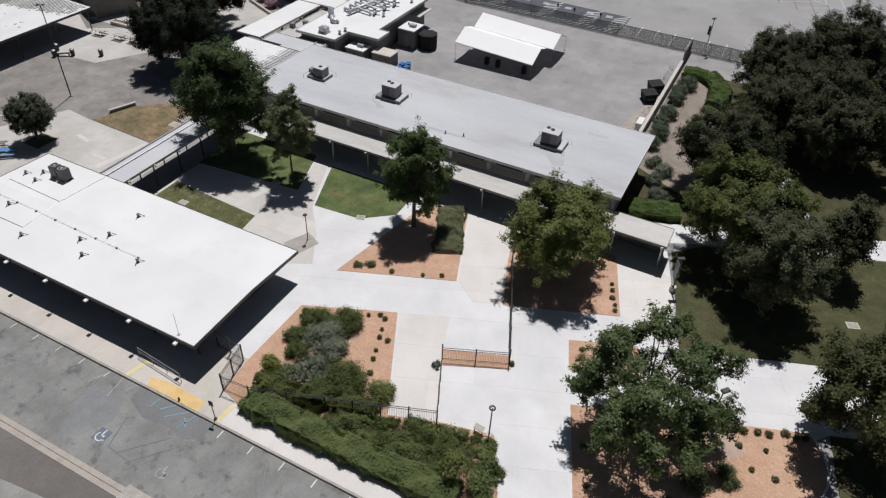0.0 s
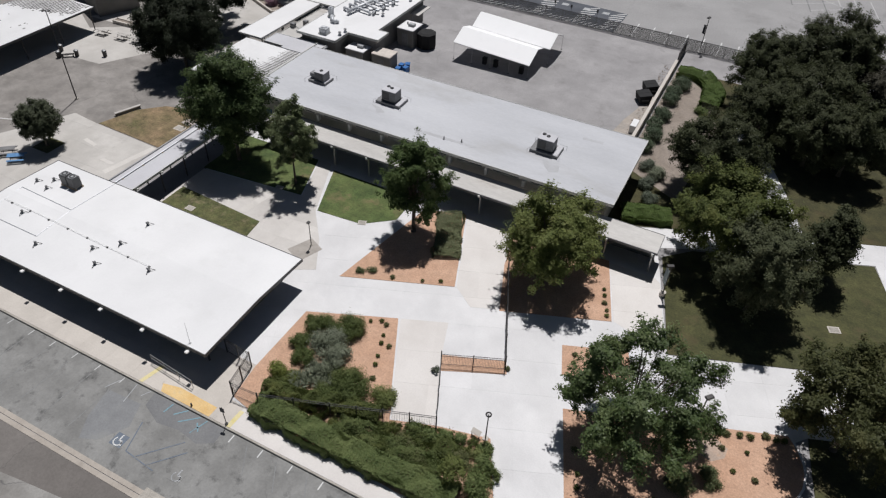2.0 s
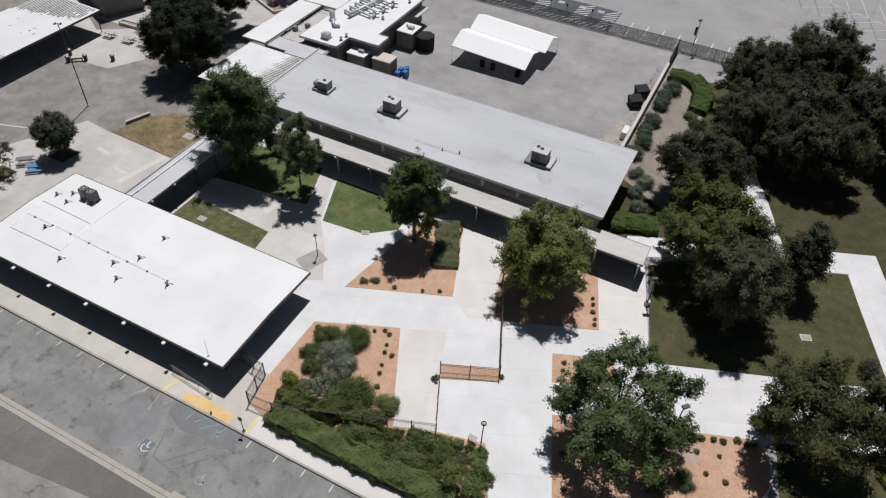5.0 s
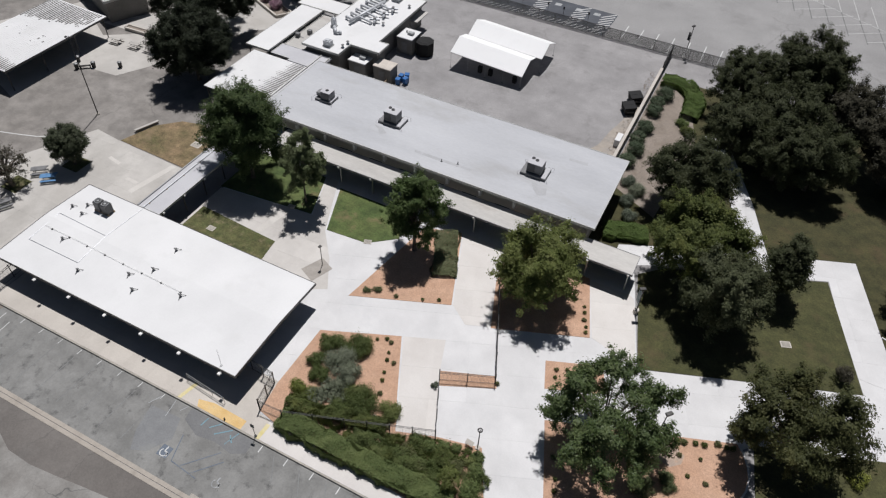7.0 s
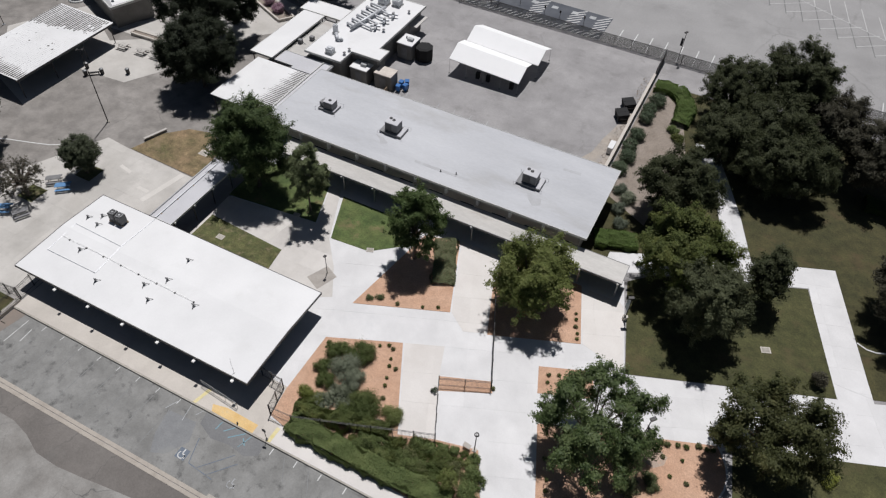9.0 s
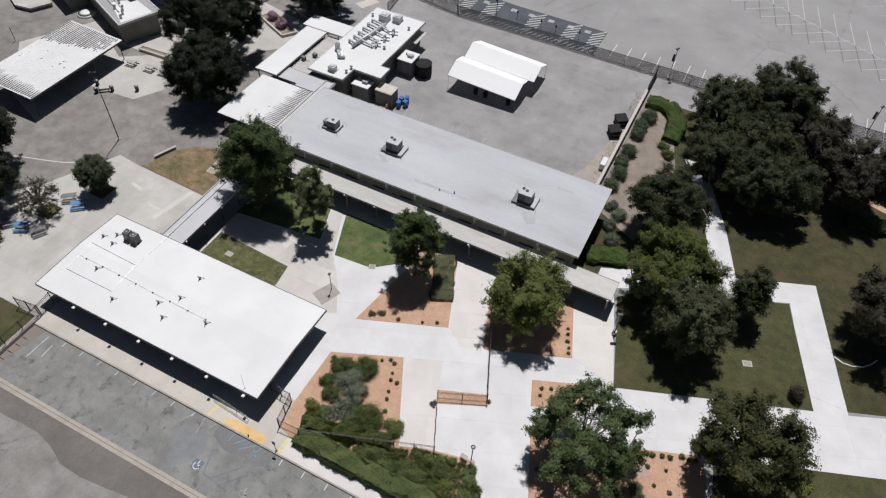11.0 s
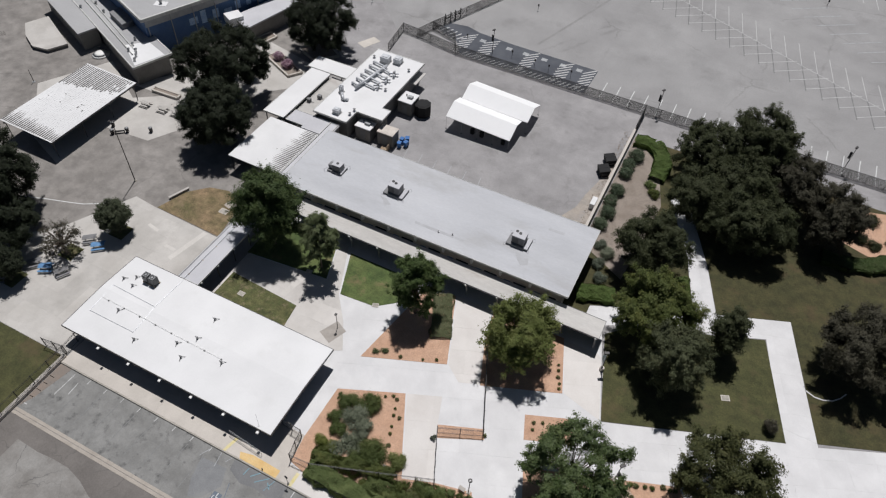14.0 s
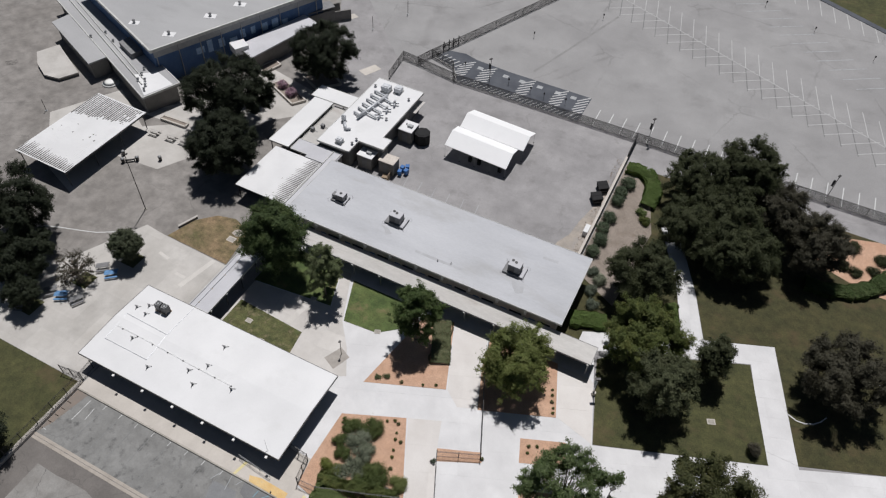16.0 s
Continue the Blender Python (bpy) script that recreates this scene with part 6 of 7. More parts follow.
tree(8.4, 91.2, 10.8, 6.4, 0.8, L_OAK, "dark shaded oak in the park grove", 22, boughs=44, twigs=243, group="oak grove", fill=0.2, lump=(0.2, 0.32), even=0.35)
tree(22.6, 92.0, 11.2, 5.7, 0.8, L_OAKB, "wide dark grey-brown oak near the far hedge", 23, boughs=44, twigs=229, group="oak grove", fill=0.2, lump=(0.2, 0.32), even=0.35)
tree(29.4, 69.3, 11.0, 6.6, 0.7, L_OAKB, "dark rounded oak on the dry lawn", 24, boughs=44, twigs=256, dense=0.9, fill=0.2, lump=(0.2, 0.32), even=0.35)
tree(16.1, 43.4, 11.0, 6.4, 0.7, L_OAKF, "broad dark olive oak by the front walkway", 25, boughs=28, twigs=200, leaf=0.24, dense=0.8, lump=(0.26, 0.42), fill=0.1)
tree(-72.0, 42.6, 6.0, 2.6, 1.0, L_CLIP, "small clipped round dark tree in the lunch court", 26, boughs=90, twigs=420, leaf=0.17, trunk_r=0.13, dense=1.6, tuft=0.26, lump=(0.17, 0.21), even=1.0, fill=0.6)
tree(-75.4, 35.8, 5.6, 3.3, 1.0, L_TWIG, "small nearly bare tree in the lunch court", 27, boughs=40, twigs=200, leaf=0.16, trunk_r=0.24, dense=0.15, tuft=0.18, limbs=40, fill=0.0)
tree(-78.5, 29.0, 5.4, 2.7, 1.2, L_DARK, "small dark round tree in the lunch court", 28, boughs=30, twigs=150, leaf=0.2, trunk_r=0.13, dense=1.2, tuft=0.36, lump=(0.28, 0.36), even=0.8, fill=0.4)
tree(-89.2, 37.4, 14.6, 7.8, 1.0, L_DARK, "large dark pine-like tree beside the court", 29, boughs=57, twigs=221, dense=0.9, fill=0.25, lump=(0.17, 0.27), even=0.75)
tree(-71.7, 66.0, 12.0, 6.4, 0.6, L_DARK, "big dense dark tree beside the shelters", 30, boughs=64, twigs=338, leaf=0.2, dense=1.15, group="dense trees by the planters", fill=0.3, lump=(0.17, 0.27), even=0.75)
tree(-79.8, 78.2, 13.2, 9.0, 0.7, L_DARK, "big dense dark tree over the planters", 31, boughs=68, twigs=364, leaf=0.2, dense=1.0, group="dense trees by the planters", fill=0.3, lump=(0.17, 0.27), even=0.75)
tree(-72.8, 98.8, 12.2, 7.3, 0.6, L_DARK, "dense rounded dark tree by the gym annex", 32, boughs=64, twigs=312, leaf=0.2, dense=1.1, fill=0.3, lump=(0.17, 0.27), even=0.75)
tree(-64.6, 10.4, 7.5, 3.8, 0.8, L_DARK, "dark shrubby tree by the lot corner", 33, twigs=110, fill=0.2)
tree(-58.6, 3.2, 6.0, 3.2, 1.0, L_DARK, "dark shrubby tree by the alley", 34, twigs=90, fill=0.2)
tree(13.8, 85.4, 10.0, 5.3, 0.8, L_OAK, "low dark oak at the edge of the grove", 35, boughs=40, twigs=202, dense=0.9, group="oak grove", fill=0.2, lump=(0.2, 0.32), even=0.35)
tree(9.6, 85.4, 9.6, 5.7, 0.6, L_OAK, "dark oak with low limbs over the lawn edge", 36, boughs=40, twigs=216, dense=0.95, group="oak grove", fill=0.2, lump=(0.2, 0.32), even=0.35)
tree(16.2, 97.0, 11.0, 5.4, 0.8, L_OAKB, "brownish oak in the middle of the grove", 40, boughs=37, twigs=189, dense=0.9, group="oak grove", fill=0.2, lump=(0.2, 0.32), even=0.35)
tree(-83.0, 33.0, 8.6, 5.4, 0.7, L_DARK, "dark spreading tree over the court edge", 37, boughs=45, twigs=195, dense=0.9, fill=0.25, lump=(0.17, 0.27), even=0.75)
tree(3.3, 87.6, 9.8, 5.2, 0.5, L_OAK, "low dark oak over the path end", 38, boughs=34, twigs=162, dense=0.9, group="oak grove", fill=0.2, lump=(0.2, 0.32), even=0.35)


# ---- fences ----
def along(path, step):
    """Points at even steps along a line on the plan, panel by panel."""
    out = []
    for a, b in zip(path, path[1:]):
        a, b = Vector(a), Vector(b)
        n = max(1, round((b - a).length / step))
        out += [(a + (b - a) * i / n, a + (b - a) * (i + 1) / n) for i in range(n)]
    return out


def iron_fence(path, h, label, step=2.4, pitch=0.13, z=0.0, r=0.012, post=0.045):
    t = thing("iron_fence", path[0][0], path[0][1], z, label, "fence")
    o = Vector(path[0])
    first = None
    for a, b in along(path, step):
        a, b = a - o, b - o
        if first is None:
            part("post", Geo().bbox(a.x - post, a.y - post, -0.05, a.x + post, a.y + post, h + 0.08, 0.01), M_BLACK, t)
            first = True
        part("post", Geo().bbox(b.x - post, b.y - post, -0.05, b.x + post, b.y + post, h + 0.08, 0.01), M_BLACK, t)
        for zz in (0.15, h - 0.28, h - 0.06):
            part("rail", Geo().tube((a.x, a.y, zz), (b.x, b.y, zz), 0.022, n=4), M_BLACK, t)
        g = Geo()
        n = int((b - a).length / pitch)
        for k in range(1, n):
            c = a + (b - a) * k / n
            g.tube((c.x, c.y, 0.1), (c.x, c.y, h + 0.02), r, n=3)
        p = part("picket", g, M_BLACK, t)
        p["kind"] = "stuff"
    return t


def chain_fence(path, h, label, step=3.0):
    t = thing("chain_link_fence", path[0][0], path[0][1], 0, label, "fence")
    o = Vector(path[0])
    n0 = True
    for a, b in along(path, step):
        a, b = a - o, b - o
        for c in ([a, b] if n0 else [b]):
            part("post", Geo().tube((c.x, c.y, -0.05), (c.x, c.y, h + 0.06), 0.05, n=6), M_BRONZE, t)
        n0 = False
        part("rail", Geo().tube((a.x, a.y, h), (b.x, b.y, h), 0.05, n=5), M_BRONZE, t)
        part("rail", Geo().tube((a.x, a.y, 0.06), (b.x, b.y, 0.06), 0.03, n=5), M_BRONZE, t)
        g = Geo()
        d = b - a
        ln = d.length
        k = -h
        while k < ln:
            for s in (0, 1):
                u0, u1 = max(0, k), min(ln, k + h)
                z0, z1 = u0 - k, u1 - k
                if s:
                    z0, z1 = h - z0, h - z1
                p, q = a + d * (u0 / ln), a + d * (u1 / ln)
                w = 0.02
                g.add([(p.x, p.y, z0 - w), (q.x, q.y, z1 - w), (q.x, q.y, z1 + w), (p.x, p.y, z0 + w)], [(0, 1, 2, 3)])
            k += 0.11
        m = part("wire_mesh", g, M_BRONZE, t)
        m["kind"] = "stuff"
    return t


iron_fence([(-12.6, 29.9), (-15.25, 35.9)], 1.8, "black iron picket fence across the plaza")
iron_fence([(-15.25, 35.9), (-10.15, 38.1)], 1.5, "short black iron fence in a mulch strip")
iron_fence([(-10.15, 38.1), (-14.9, 49.9), (-16.8, 56.0)], 1.8, "black iron picket fence beside the tree bed")
iron_fence([(-12.6, 29.9), (-20.6, 26.9), (-26.2, 24.9), (-28.75, 24.75)], 1.8, "black iron picket fence inside the hedge")
gt = iron_fence([(-28.75, 24.75), (-29.35, 27.85), (-32.2, 28.1)], 1.9, "black iron gate frame by the office corner", step=1.6, pitch=0.1)
iron_fence([(-62.35, 23.2), (-62.35, -6.0)], 1.6, "black iron fence on a low wall beside the lot", z=0.32)
iron_fence([(-62.4, 23.4), (-65.6, 23.0)], 1.9, "open black iron gate beside the white building", step=1.6)
iron_fence([(-62.35, 23.2), (-62.8, 27.6)], 1.9, "black iron gate post line at the building corner", step=2.0)
wall = Geo().bbox(-62.6, -6, LOT_Z - 0.1, -62.1, 23.1, 0.34, 0.03)
setting("lot_wall", wall, M_WALK, "low tan concrete wall beside the parking lot", "wall")
chain_fence([(-61.4, 104.8), (-62.5, 113.0), (-59.0, 112.6), (-49.0, 111.0), (-10.5, 110.9), (52.0, 110.6)], 1.9, "grey chain-link fence round the yard")
chain_fence([(-58.8, 112.8), (-57.5, 116.8), (-55.1, 122.6), (-49.2, 137.8), (-42.7, 154.4), (-36.0, 172.0)], 1.9, "dark chain-link fence across the far lot")
chain_fence([(-57.4, 116.7), (-51.6, 115.0), (-49.2, 110.6)], 1.9, "dark chain-link pen beside the accessible bays")
for a, b in (((-56.3, 120.0), (-55.7, 121.4)), ((-55.2, 122.5), (-54.6, 123.9))):
    t = thing("gate_frame", *a, 0, "black steel gate frame in the far fence", "gate", "gate frames in the far fence")
    d = Vector(b) - Vector(a)
    for q in (Vector((0, 0)), d):
        part("post", Geo().bbox(q.x - 0.09, q.y - 0.09, 0, q.x + 0.09, q.y + 0.09, 2.3, 0.02), M_BIN, t)
    part("rail", Geo().bar((0, 0), d, 0.1, 0.14, 1.1), M_BIN, t)
tg = thing("screen_gate", -10.35, 104.2, 0, "tall dark screened gate panel at the wall end", "gate")
for k in range(4):
    part("panel", Geo().box(-0.05, 1.65 * k + 0.03, 0.08, 0.05, 1.65 * (k + 1) - 0.03, 2.2), M_BLACK, tg)
    part("post", Geo().tube((0.08, 1.65 * k, 0), (0.08, 1.65 * k, 2.3), 0.05, n=6), M_BRONZE, tg)
setting("yard_wall", Geo().bbox(-10.55, 73.6, -0.05, -10.25, 104.0, 1.15, 0.03).bbox(-10.62, 73.6, 1.15, -10.18, 104.0, 1.24, 0.02), M_WALK, "tan block wall along the yard", "wall")

# ---- poles, lamps and signs ----
def lamp_ring(x, y, h):
    t = thing("garden_lamp", x, y, 0, "slim dark lamp post with a ring head", "lamp")
    part("base", Geo().bbox(-0.22, -0.22, 0.0, 0.22, 0.22, 0.16, 0.03), M_WALK, t, "pale concrete footing")
    part("pole", Geo().tube((0, 0, 0.1), (0, 0, h - 0.1), 0.06, 0.045), M_BRONZE, t)
    g = Geo()
    for k in range(14):
        a, b = 2 * math.pi * k / 14, 2 * math.pi * (k + 1) / 14
        g.tube((0.2 * math.cos(a), 0.2 * math.sin(a), h), (0.2 * math.cos(b), 0.2 * math.sin(b), h), 0.06, n=6)
    part("ring_head", g, M_BRONZE, t)
    part("spoke", Geo().tube((-0.2, 0, h), (0.2, 0, h), 0.02, n=4).tube((0, 0, h - 0.2), (0, 0, h), 0.03, n=5), M_BRONZE, t)
    return t


def lamp_small(x, y, h, label="slim dark post lamp with a small head"):
    t = thing("post_lamp", x, y, 0, label, "lamp")
    part("base", Geo().bbox(-0.14, -0.14, 0.0, 0.14, 0.14, 0.1, 0.02), M_KERB, t)
    part("pole", Geo().tube((0, 0, 0.05), (0, 0, h), 0.05, 0.04), M_BRONZE, t)
    part("lamp_head", Geo().bbox(-0.16, -0.22, h, 0.16, 0.14, h + 0.14, 0.03), M_BRONZE, t)
    return t


def banner_post(x, y, h, label, banner_m, rz, low=1.5, high=3.0, w=0.85, base=True, foot=True):
    t = thing("banner_post", x, y, 0, label, "lamp post", rz=rz)
    if foot:
        part("footing", Geo().tube((0, 0, 0), (0, 0, 0.55), 0.32, 0.3, 14), M_WALK, t, "round pale concrete footing")
    part("pole", Geo().tube((0, 0, 0.5 if foot else 0), (0, 0, h), 0.07, 0.05), M_BRONZE, t)
    part("lamp_head", Geo().bbox(-0.2, -0.2, h, 0.2, 0.5, h + 0.16, 0.04), M_BRONZE, t)
    part("arm", Geo().tube((0, 0, high), (w + 0.1, 0, high), 0.02, n=5).tube((0, 0, low), (w + 0.1, 0, low), 0.02, n=5), M_BRONZE, t)
    part("banner", Geo().box(0.09, -0.012, low + 0.03, 0.09 + w, 0.012, high - 0.03), banner_m, t)
    return t


lamp_ring(-8.75, 31.0, 3.3)
lamp_small(-34.15, 43.3, 3.0)
M_BANNER = surface("dark_banner_cloth", (0.03, 0.03, 0.035), (0.06, 0.06, 0.065), big=2.2, fine=10, rough=0.8, bump=0.05)
M_BANNER2 = surface("pale_banner_cloth", (0.18, 0.25, 0.28), (0.4, 0.45, 0.45), big=1.6, fine=8, rough=0.8, bump=0.05)
banner_post(5.75, 40.2, 3.9, "lamp post with a dark cloth banner in the mulch bed", M_BANNER, -42, 1.4, 2.7, 1.1)
banner_post(-0.25, 54.0, 3.9, "lamp post with a pale blue banner at the lawn corner", M_BANNER2, 120, 1.3, 3.2, 0.8)
for x, y in ((-8.3, 111.8), (24.5, 112.2), (-43.0, 114.6)):
    banner_post(x, y, 5.4, "tall parking lot light with a hanging dark banner", M_BANNER, 160, 2.8, 4.2, 0.4, foot=False)
pole = thing("court_light_pole", -77.9, 52.1, 0, "tall slim dark light pole standing in the court", "lamp post", rz=30)
part("base_plate", Geo().tube((0, 0, 0), (0, 0, 0.12), 0.3, 0.26, 10), M_KERB, pole)
part("mast", Geo().tube((0, 0, 0.1), (0, 0, 12.0), 0.085, 0.055), M_BRONZE, pole)
part("cross_arm", Geo().tube((-0.35, 0, 11.9), (0.35, 0, 11.9), 0.03, n=6), M_BRONZE, pole)
for s_ in (-0.35, 0.35):
    part("lamp_head", Geo().bbox(s_ - 0.12, -0.2, 11.86, s_ + 0.12, 0.2, 11.99, 0.03), M_BRONZE, pole)
seat = thing("court_bench", -88.5, 59.9, 0, "low dark bench between two litter bins", "bench", rz=41)
part("seat", Geo().bbox(-0.85, -0.2, 0.38, 0.85, 0.2, 0.46, 0.02), M_BIN, seat)
for s in (-0.7, 0.7):
    part("leg", Geo().box(s - 0.05, -0.17, 0, s + 0.05, 0.17, 0.38), M_BIN, seat)
for x, y, h in ((-74.1, 119.9, 3.2), (-70.5, 129.7, 3.4), (-112.4, 63.2, 2.6)):
    t = thing("court_post", x, y, 0, "slim dark post standing on the court", "post", "court posts")
    part("pole", Geo().tube((0, 0, 0), (0, 0, h), 0.06, n=6), M_BRONZE, t)
    part("base_plate", Geo().tube((0, 0, 0), (0, 0, 0.06), 0.3, n=8), M_STEEL, t)
for x, y in ((3.4, 178.4), (15.7, 171.8), (29.2, 165.5), (-41.2, 135.4), (-29.9, 151.3), (-49.5, 116.6), (-39.1, 115.7), (-34.0, 115.1), (-30.9, 114.7), (-26.4, 115.1)):
    t = thing("bollard_sign", x, y, 0, "short dark post with a small sign plate", "sign post", "bay signs")
    part("pole", Geo().tube((0, 0, 0), (0, 0, 1.5), 0.04, n=6), M_BRONZE, t)
    part("plate", Geo().box(-0.16, -0.05, 1.05, 0.16, -0.03, 1.55), M_BRONZE, t)
sg = thing("parking_sign", -27.4, 22.35, 0, "accessible parking sign on a steel post by the kerb", "sign", rz=8)
part("post", Geo().tube((0, 0, 0), (-0.05, 0.0, 2.2), 0.035, n=6), M_BRONZE, sg)
part("plate", Geo().bbox(-0.22, -0.05, 1.65, 0.18, -0.03, 2.2, 0.01), M_DKFASCIA, sg)
part("footing", Geo().tube((0, 0, -0.02), (0, 0, 0.12), 0.14, n=8), M_BLACK, sg)
bl = thing("kerb_stop", -31.0, 22.35, 0, "small dark bollard stub on the yellow pad", "bollard")
part("stub", Geo().tube((0, 0, 0), (0, 0, 0.35), 0.09, 0.07, 8), M_BLACK, bl)
rl = thing("handrail", -37.0, 24.2, 0, "grey steel tube handrail on the sidewalk edge", "handrail", rz=-5)
part("top_rail", Geo().tube((0, 0, 1.0), (4.9, 0, 1.0), 0.03, n=6), M_STEEL, rl)
part("mid_rail", Geo().tube((0, 0, 0.55), (4.9, 0, 0.55), 0.022, n=6), M_STEEL, rl)
for k in range(4):
    part("post", Geo().tube((4.9 * k / 3, 0, 0), (4.9 * k / 3, 0, 1.0), 0.028, n=6), M_STEEL, rl)
wb = thing("notice_board", -9.55, 30.65, 0, "low pale sign board at the hedge end", "sign", rz=-8)
part("board", Geo().add([(-.4, 0, .55), (.4, 0, .55), (.4, .4, .75), (-.4, .4, .75), (-.4, 0, .51), (.4, 0, .51), (.4, .4, .71), (-.4, .4, .71)], [(0, 1, 2, 3), (7, 6, 5, 4), (0, 4, 5, 1), (1, 5, 6, 2), (2, 6, 7, 3), (3, 7, 4, 0)]), M_WALK, wb)
part("leg", Geo().box(-0.36, 0.1, 0, -0.3, 0.15, 0.57), M_BRONZE, wb)
part("leg", Geo().box(0.3, 0.1, 0, 0.36, 0.15, 0.57), M_BRONZE, wb)

# ---- covers, edging and small ground things ----
for x, y, rz, s in ((15.25, 57.5, 22, 0.56), (-43.0, 49.6, 10, 0.45), (-31.55, 48.95, 22, 0.45), (-49.0, 41.8, 0, 0.5), (-45.5, 39.6, 5, 0.6), (-61.3, 53.4, 0, 0.7)):
    t = thing("utility_cover", x, y, Z, "pale concrete utility cover set in grass", "cover", "utility covers", rz)
    part("frame", Geo().bbox(-s, -s * 0.75, -0.04, s, s * 0.75, 0.03, 0.02), M_WALK, t)
    part("lid", Geo().bbox(-s * 0.78, -s * 0.55, 0.02, s * 0.78, s * 0.55, 0.045, 0.01), M_KERB, t)


def strip_curve(name, pts, w, h, material, label, cat, z=Z):
    t = thing(name, pts[0][0], pts[0][1], z, label, cat)
    o = Vector(pts[0])
    g = Geo()
    for a, b in zip(pts, pts[1:]):
        g.bar(Vector(a) - o, Vector(b) - o, w, h, -0.03)
    part("strip", g, material, t)
    return t


strip_curve("bed_edging", [(12.8, 43.1), (13.5, 42.2), (14.1, 41.0), (14.4, 39.9), (14.35, 38.6), (14.0, 37.4), (13.8, 36.0), (13.7, 34.0)], 0.17, 0.09, M_PLAZA, "curved white concrete bed edging", "edging")
strip_curve("lawn_edging", [(24.5, 63.6), (25.6, 63.15), (26.6, 63.2), (27.8, 63.7), (28.7, 64.6), (29.3, 65.6)], 0.16, 0.08, M_PLAZA, "curved pale edging round a tree ring", "edging")
strip_curve("lawn_edging", [(33.2, 74.0), (34.0, 74.4), (35.1, 74.7), (36.1, 74.7), (37.2, 74.4), (38.4, 73.7)], 0.16, 0.08, M_PLAZA, "curved pale edging round a tree ring", "edging")
bn = thing("low_bench_wall", -69.75, 53.1, 0, "low grey concrete seat wall by the dry lawn", "bench", rz=70.5)
part("seat", Geo().bbox(-1.75, -0.2, 0.32, 1.75, 0.2, 0.44, 0.02), M_OLDCON, bn)
part("plinth", Geo().box(-1.6, -0.18, 0, 1.6, 0.18, 0.3), M_DKWALL, bn)
pad = thing("concrete_pad", -61.2, 55.0, Z, "broken stained concrete pad in the dry lawn", "pad")
part("slab", Geo().prism([(-0.9, -0.5), (0.2, -0.8), (1.0, -0.2), (0.8, 0.6), (-0.2, 0.8), (-0.8, 0.3)], -0.03, 0.06), M_GUTTER, pad)

# ---- yard things ----
for x, y in ((-11.95, 94.3), (-12.05, 91.1)):
    d = thing("dumpster", x, y, 0, "black steel dumpster with a closed lid", "dumpster", "dumpsters in the yard", 32)
    part("body", Geo().add([(-.8, -1.1, .12), (.8, -1.1, .12), (.8, 1.1, .12), (-.8, 1.1, .12), (-1.0, -1.15, 1.25), (1.0, -1.15, 1.45), (1.0, 1.15, 1.45), (-1.0, 1.15, 1.25)], [(3, 2, 1, 0), (4, 5, 6, 7), (0, 1, 5, 4), (1, 2, 6, 5), (2, 3, 7, 6), (3, 0, 4, 7)]), M_BIN, d)
    for s in (-1, 1):
        part("lid", Geo().add([(-1.04, s * .58 - .56, 1.28), (1.04, s * .58 - .56, 1.48), (1.04, s * .58 + .56, 1.48), (-1.04, s * .58 + .56, 1.28), (-1.04, s * .58 - .56, 1.33), (1.04, s * .58 - .56, 1.53), (1.04, s * .58 + .56, 1.53), (-1.04, s * .58 + .56, 1.33)], [(3, 2, 1, 0), (4, 5, 6, 7), (0, 1, 5, 4), (1, 2, 6, 5), (2, 3, 7, 6), (3, 0, 4, 7)]), M_BIN, d)
        part("fork_pocket", Geo().box(-0.6, s * 1.1 - 0.1, 0.6, 0.6, s * 1.1 + 0.1, 0.8), M_DKFASCIA, d)
    for sx in (-0.6, 0.6):
        for sy in (-0.9, 0.9):
            part("caster", Geo().tube((sx - .05, sy, .09), (sx + .05, sy, .09), .09, n=8), M_BIN, d)
    d.matrix_basis = d.matrix_basis @ Matrix.Diagonal((0.88, 0.88, 0.9, 1.0))
wbx = thing("white_cabinet", -11.1, 82.9, 0, "white painted utility cabinet beside the wall", "cabinet")
part("body", Geo().bbox(-0.4, -1.0, 0.05, 0.4, 1.0, 1.1, 0.03), M_WROOF, wbx)
part("plinth", Geo().box(-0.42, -1.02, 0, 0.42, 1.02, 0.06), M_KERB, wbx)
rng_l = np.random.default_rng(77)
pts = np.stack([rng_l.uniform(-11.9, -10.7, 260), rng_l.uniform(75, 104, 260), rng_l.uniform(0.01, 0.06, 260)], 1)
lt = obj("leaf_litter", leaf_mesh("leaf_litter", pts, rng_l.normal(size=(260, 3)) * 0.3 + np.array([0, 0, 1]), 0.28, M_DIRT, rng_l), M_DIRT)
tagged(lt, "brown leaf litter along the yard wall", "litter", kind="stuff")


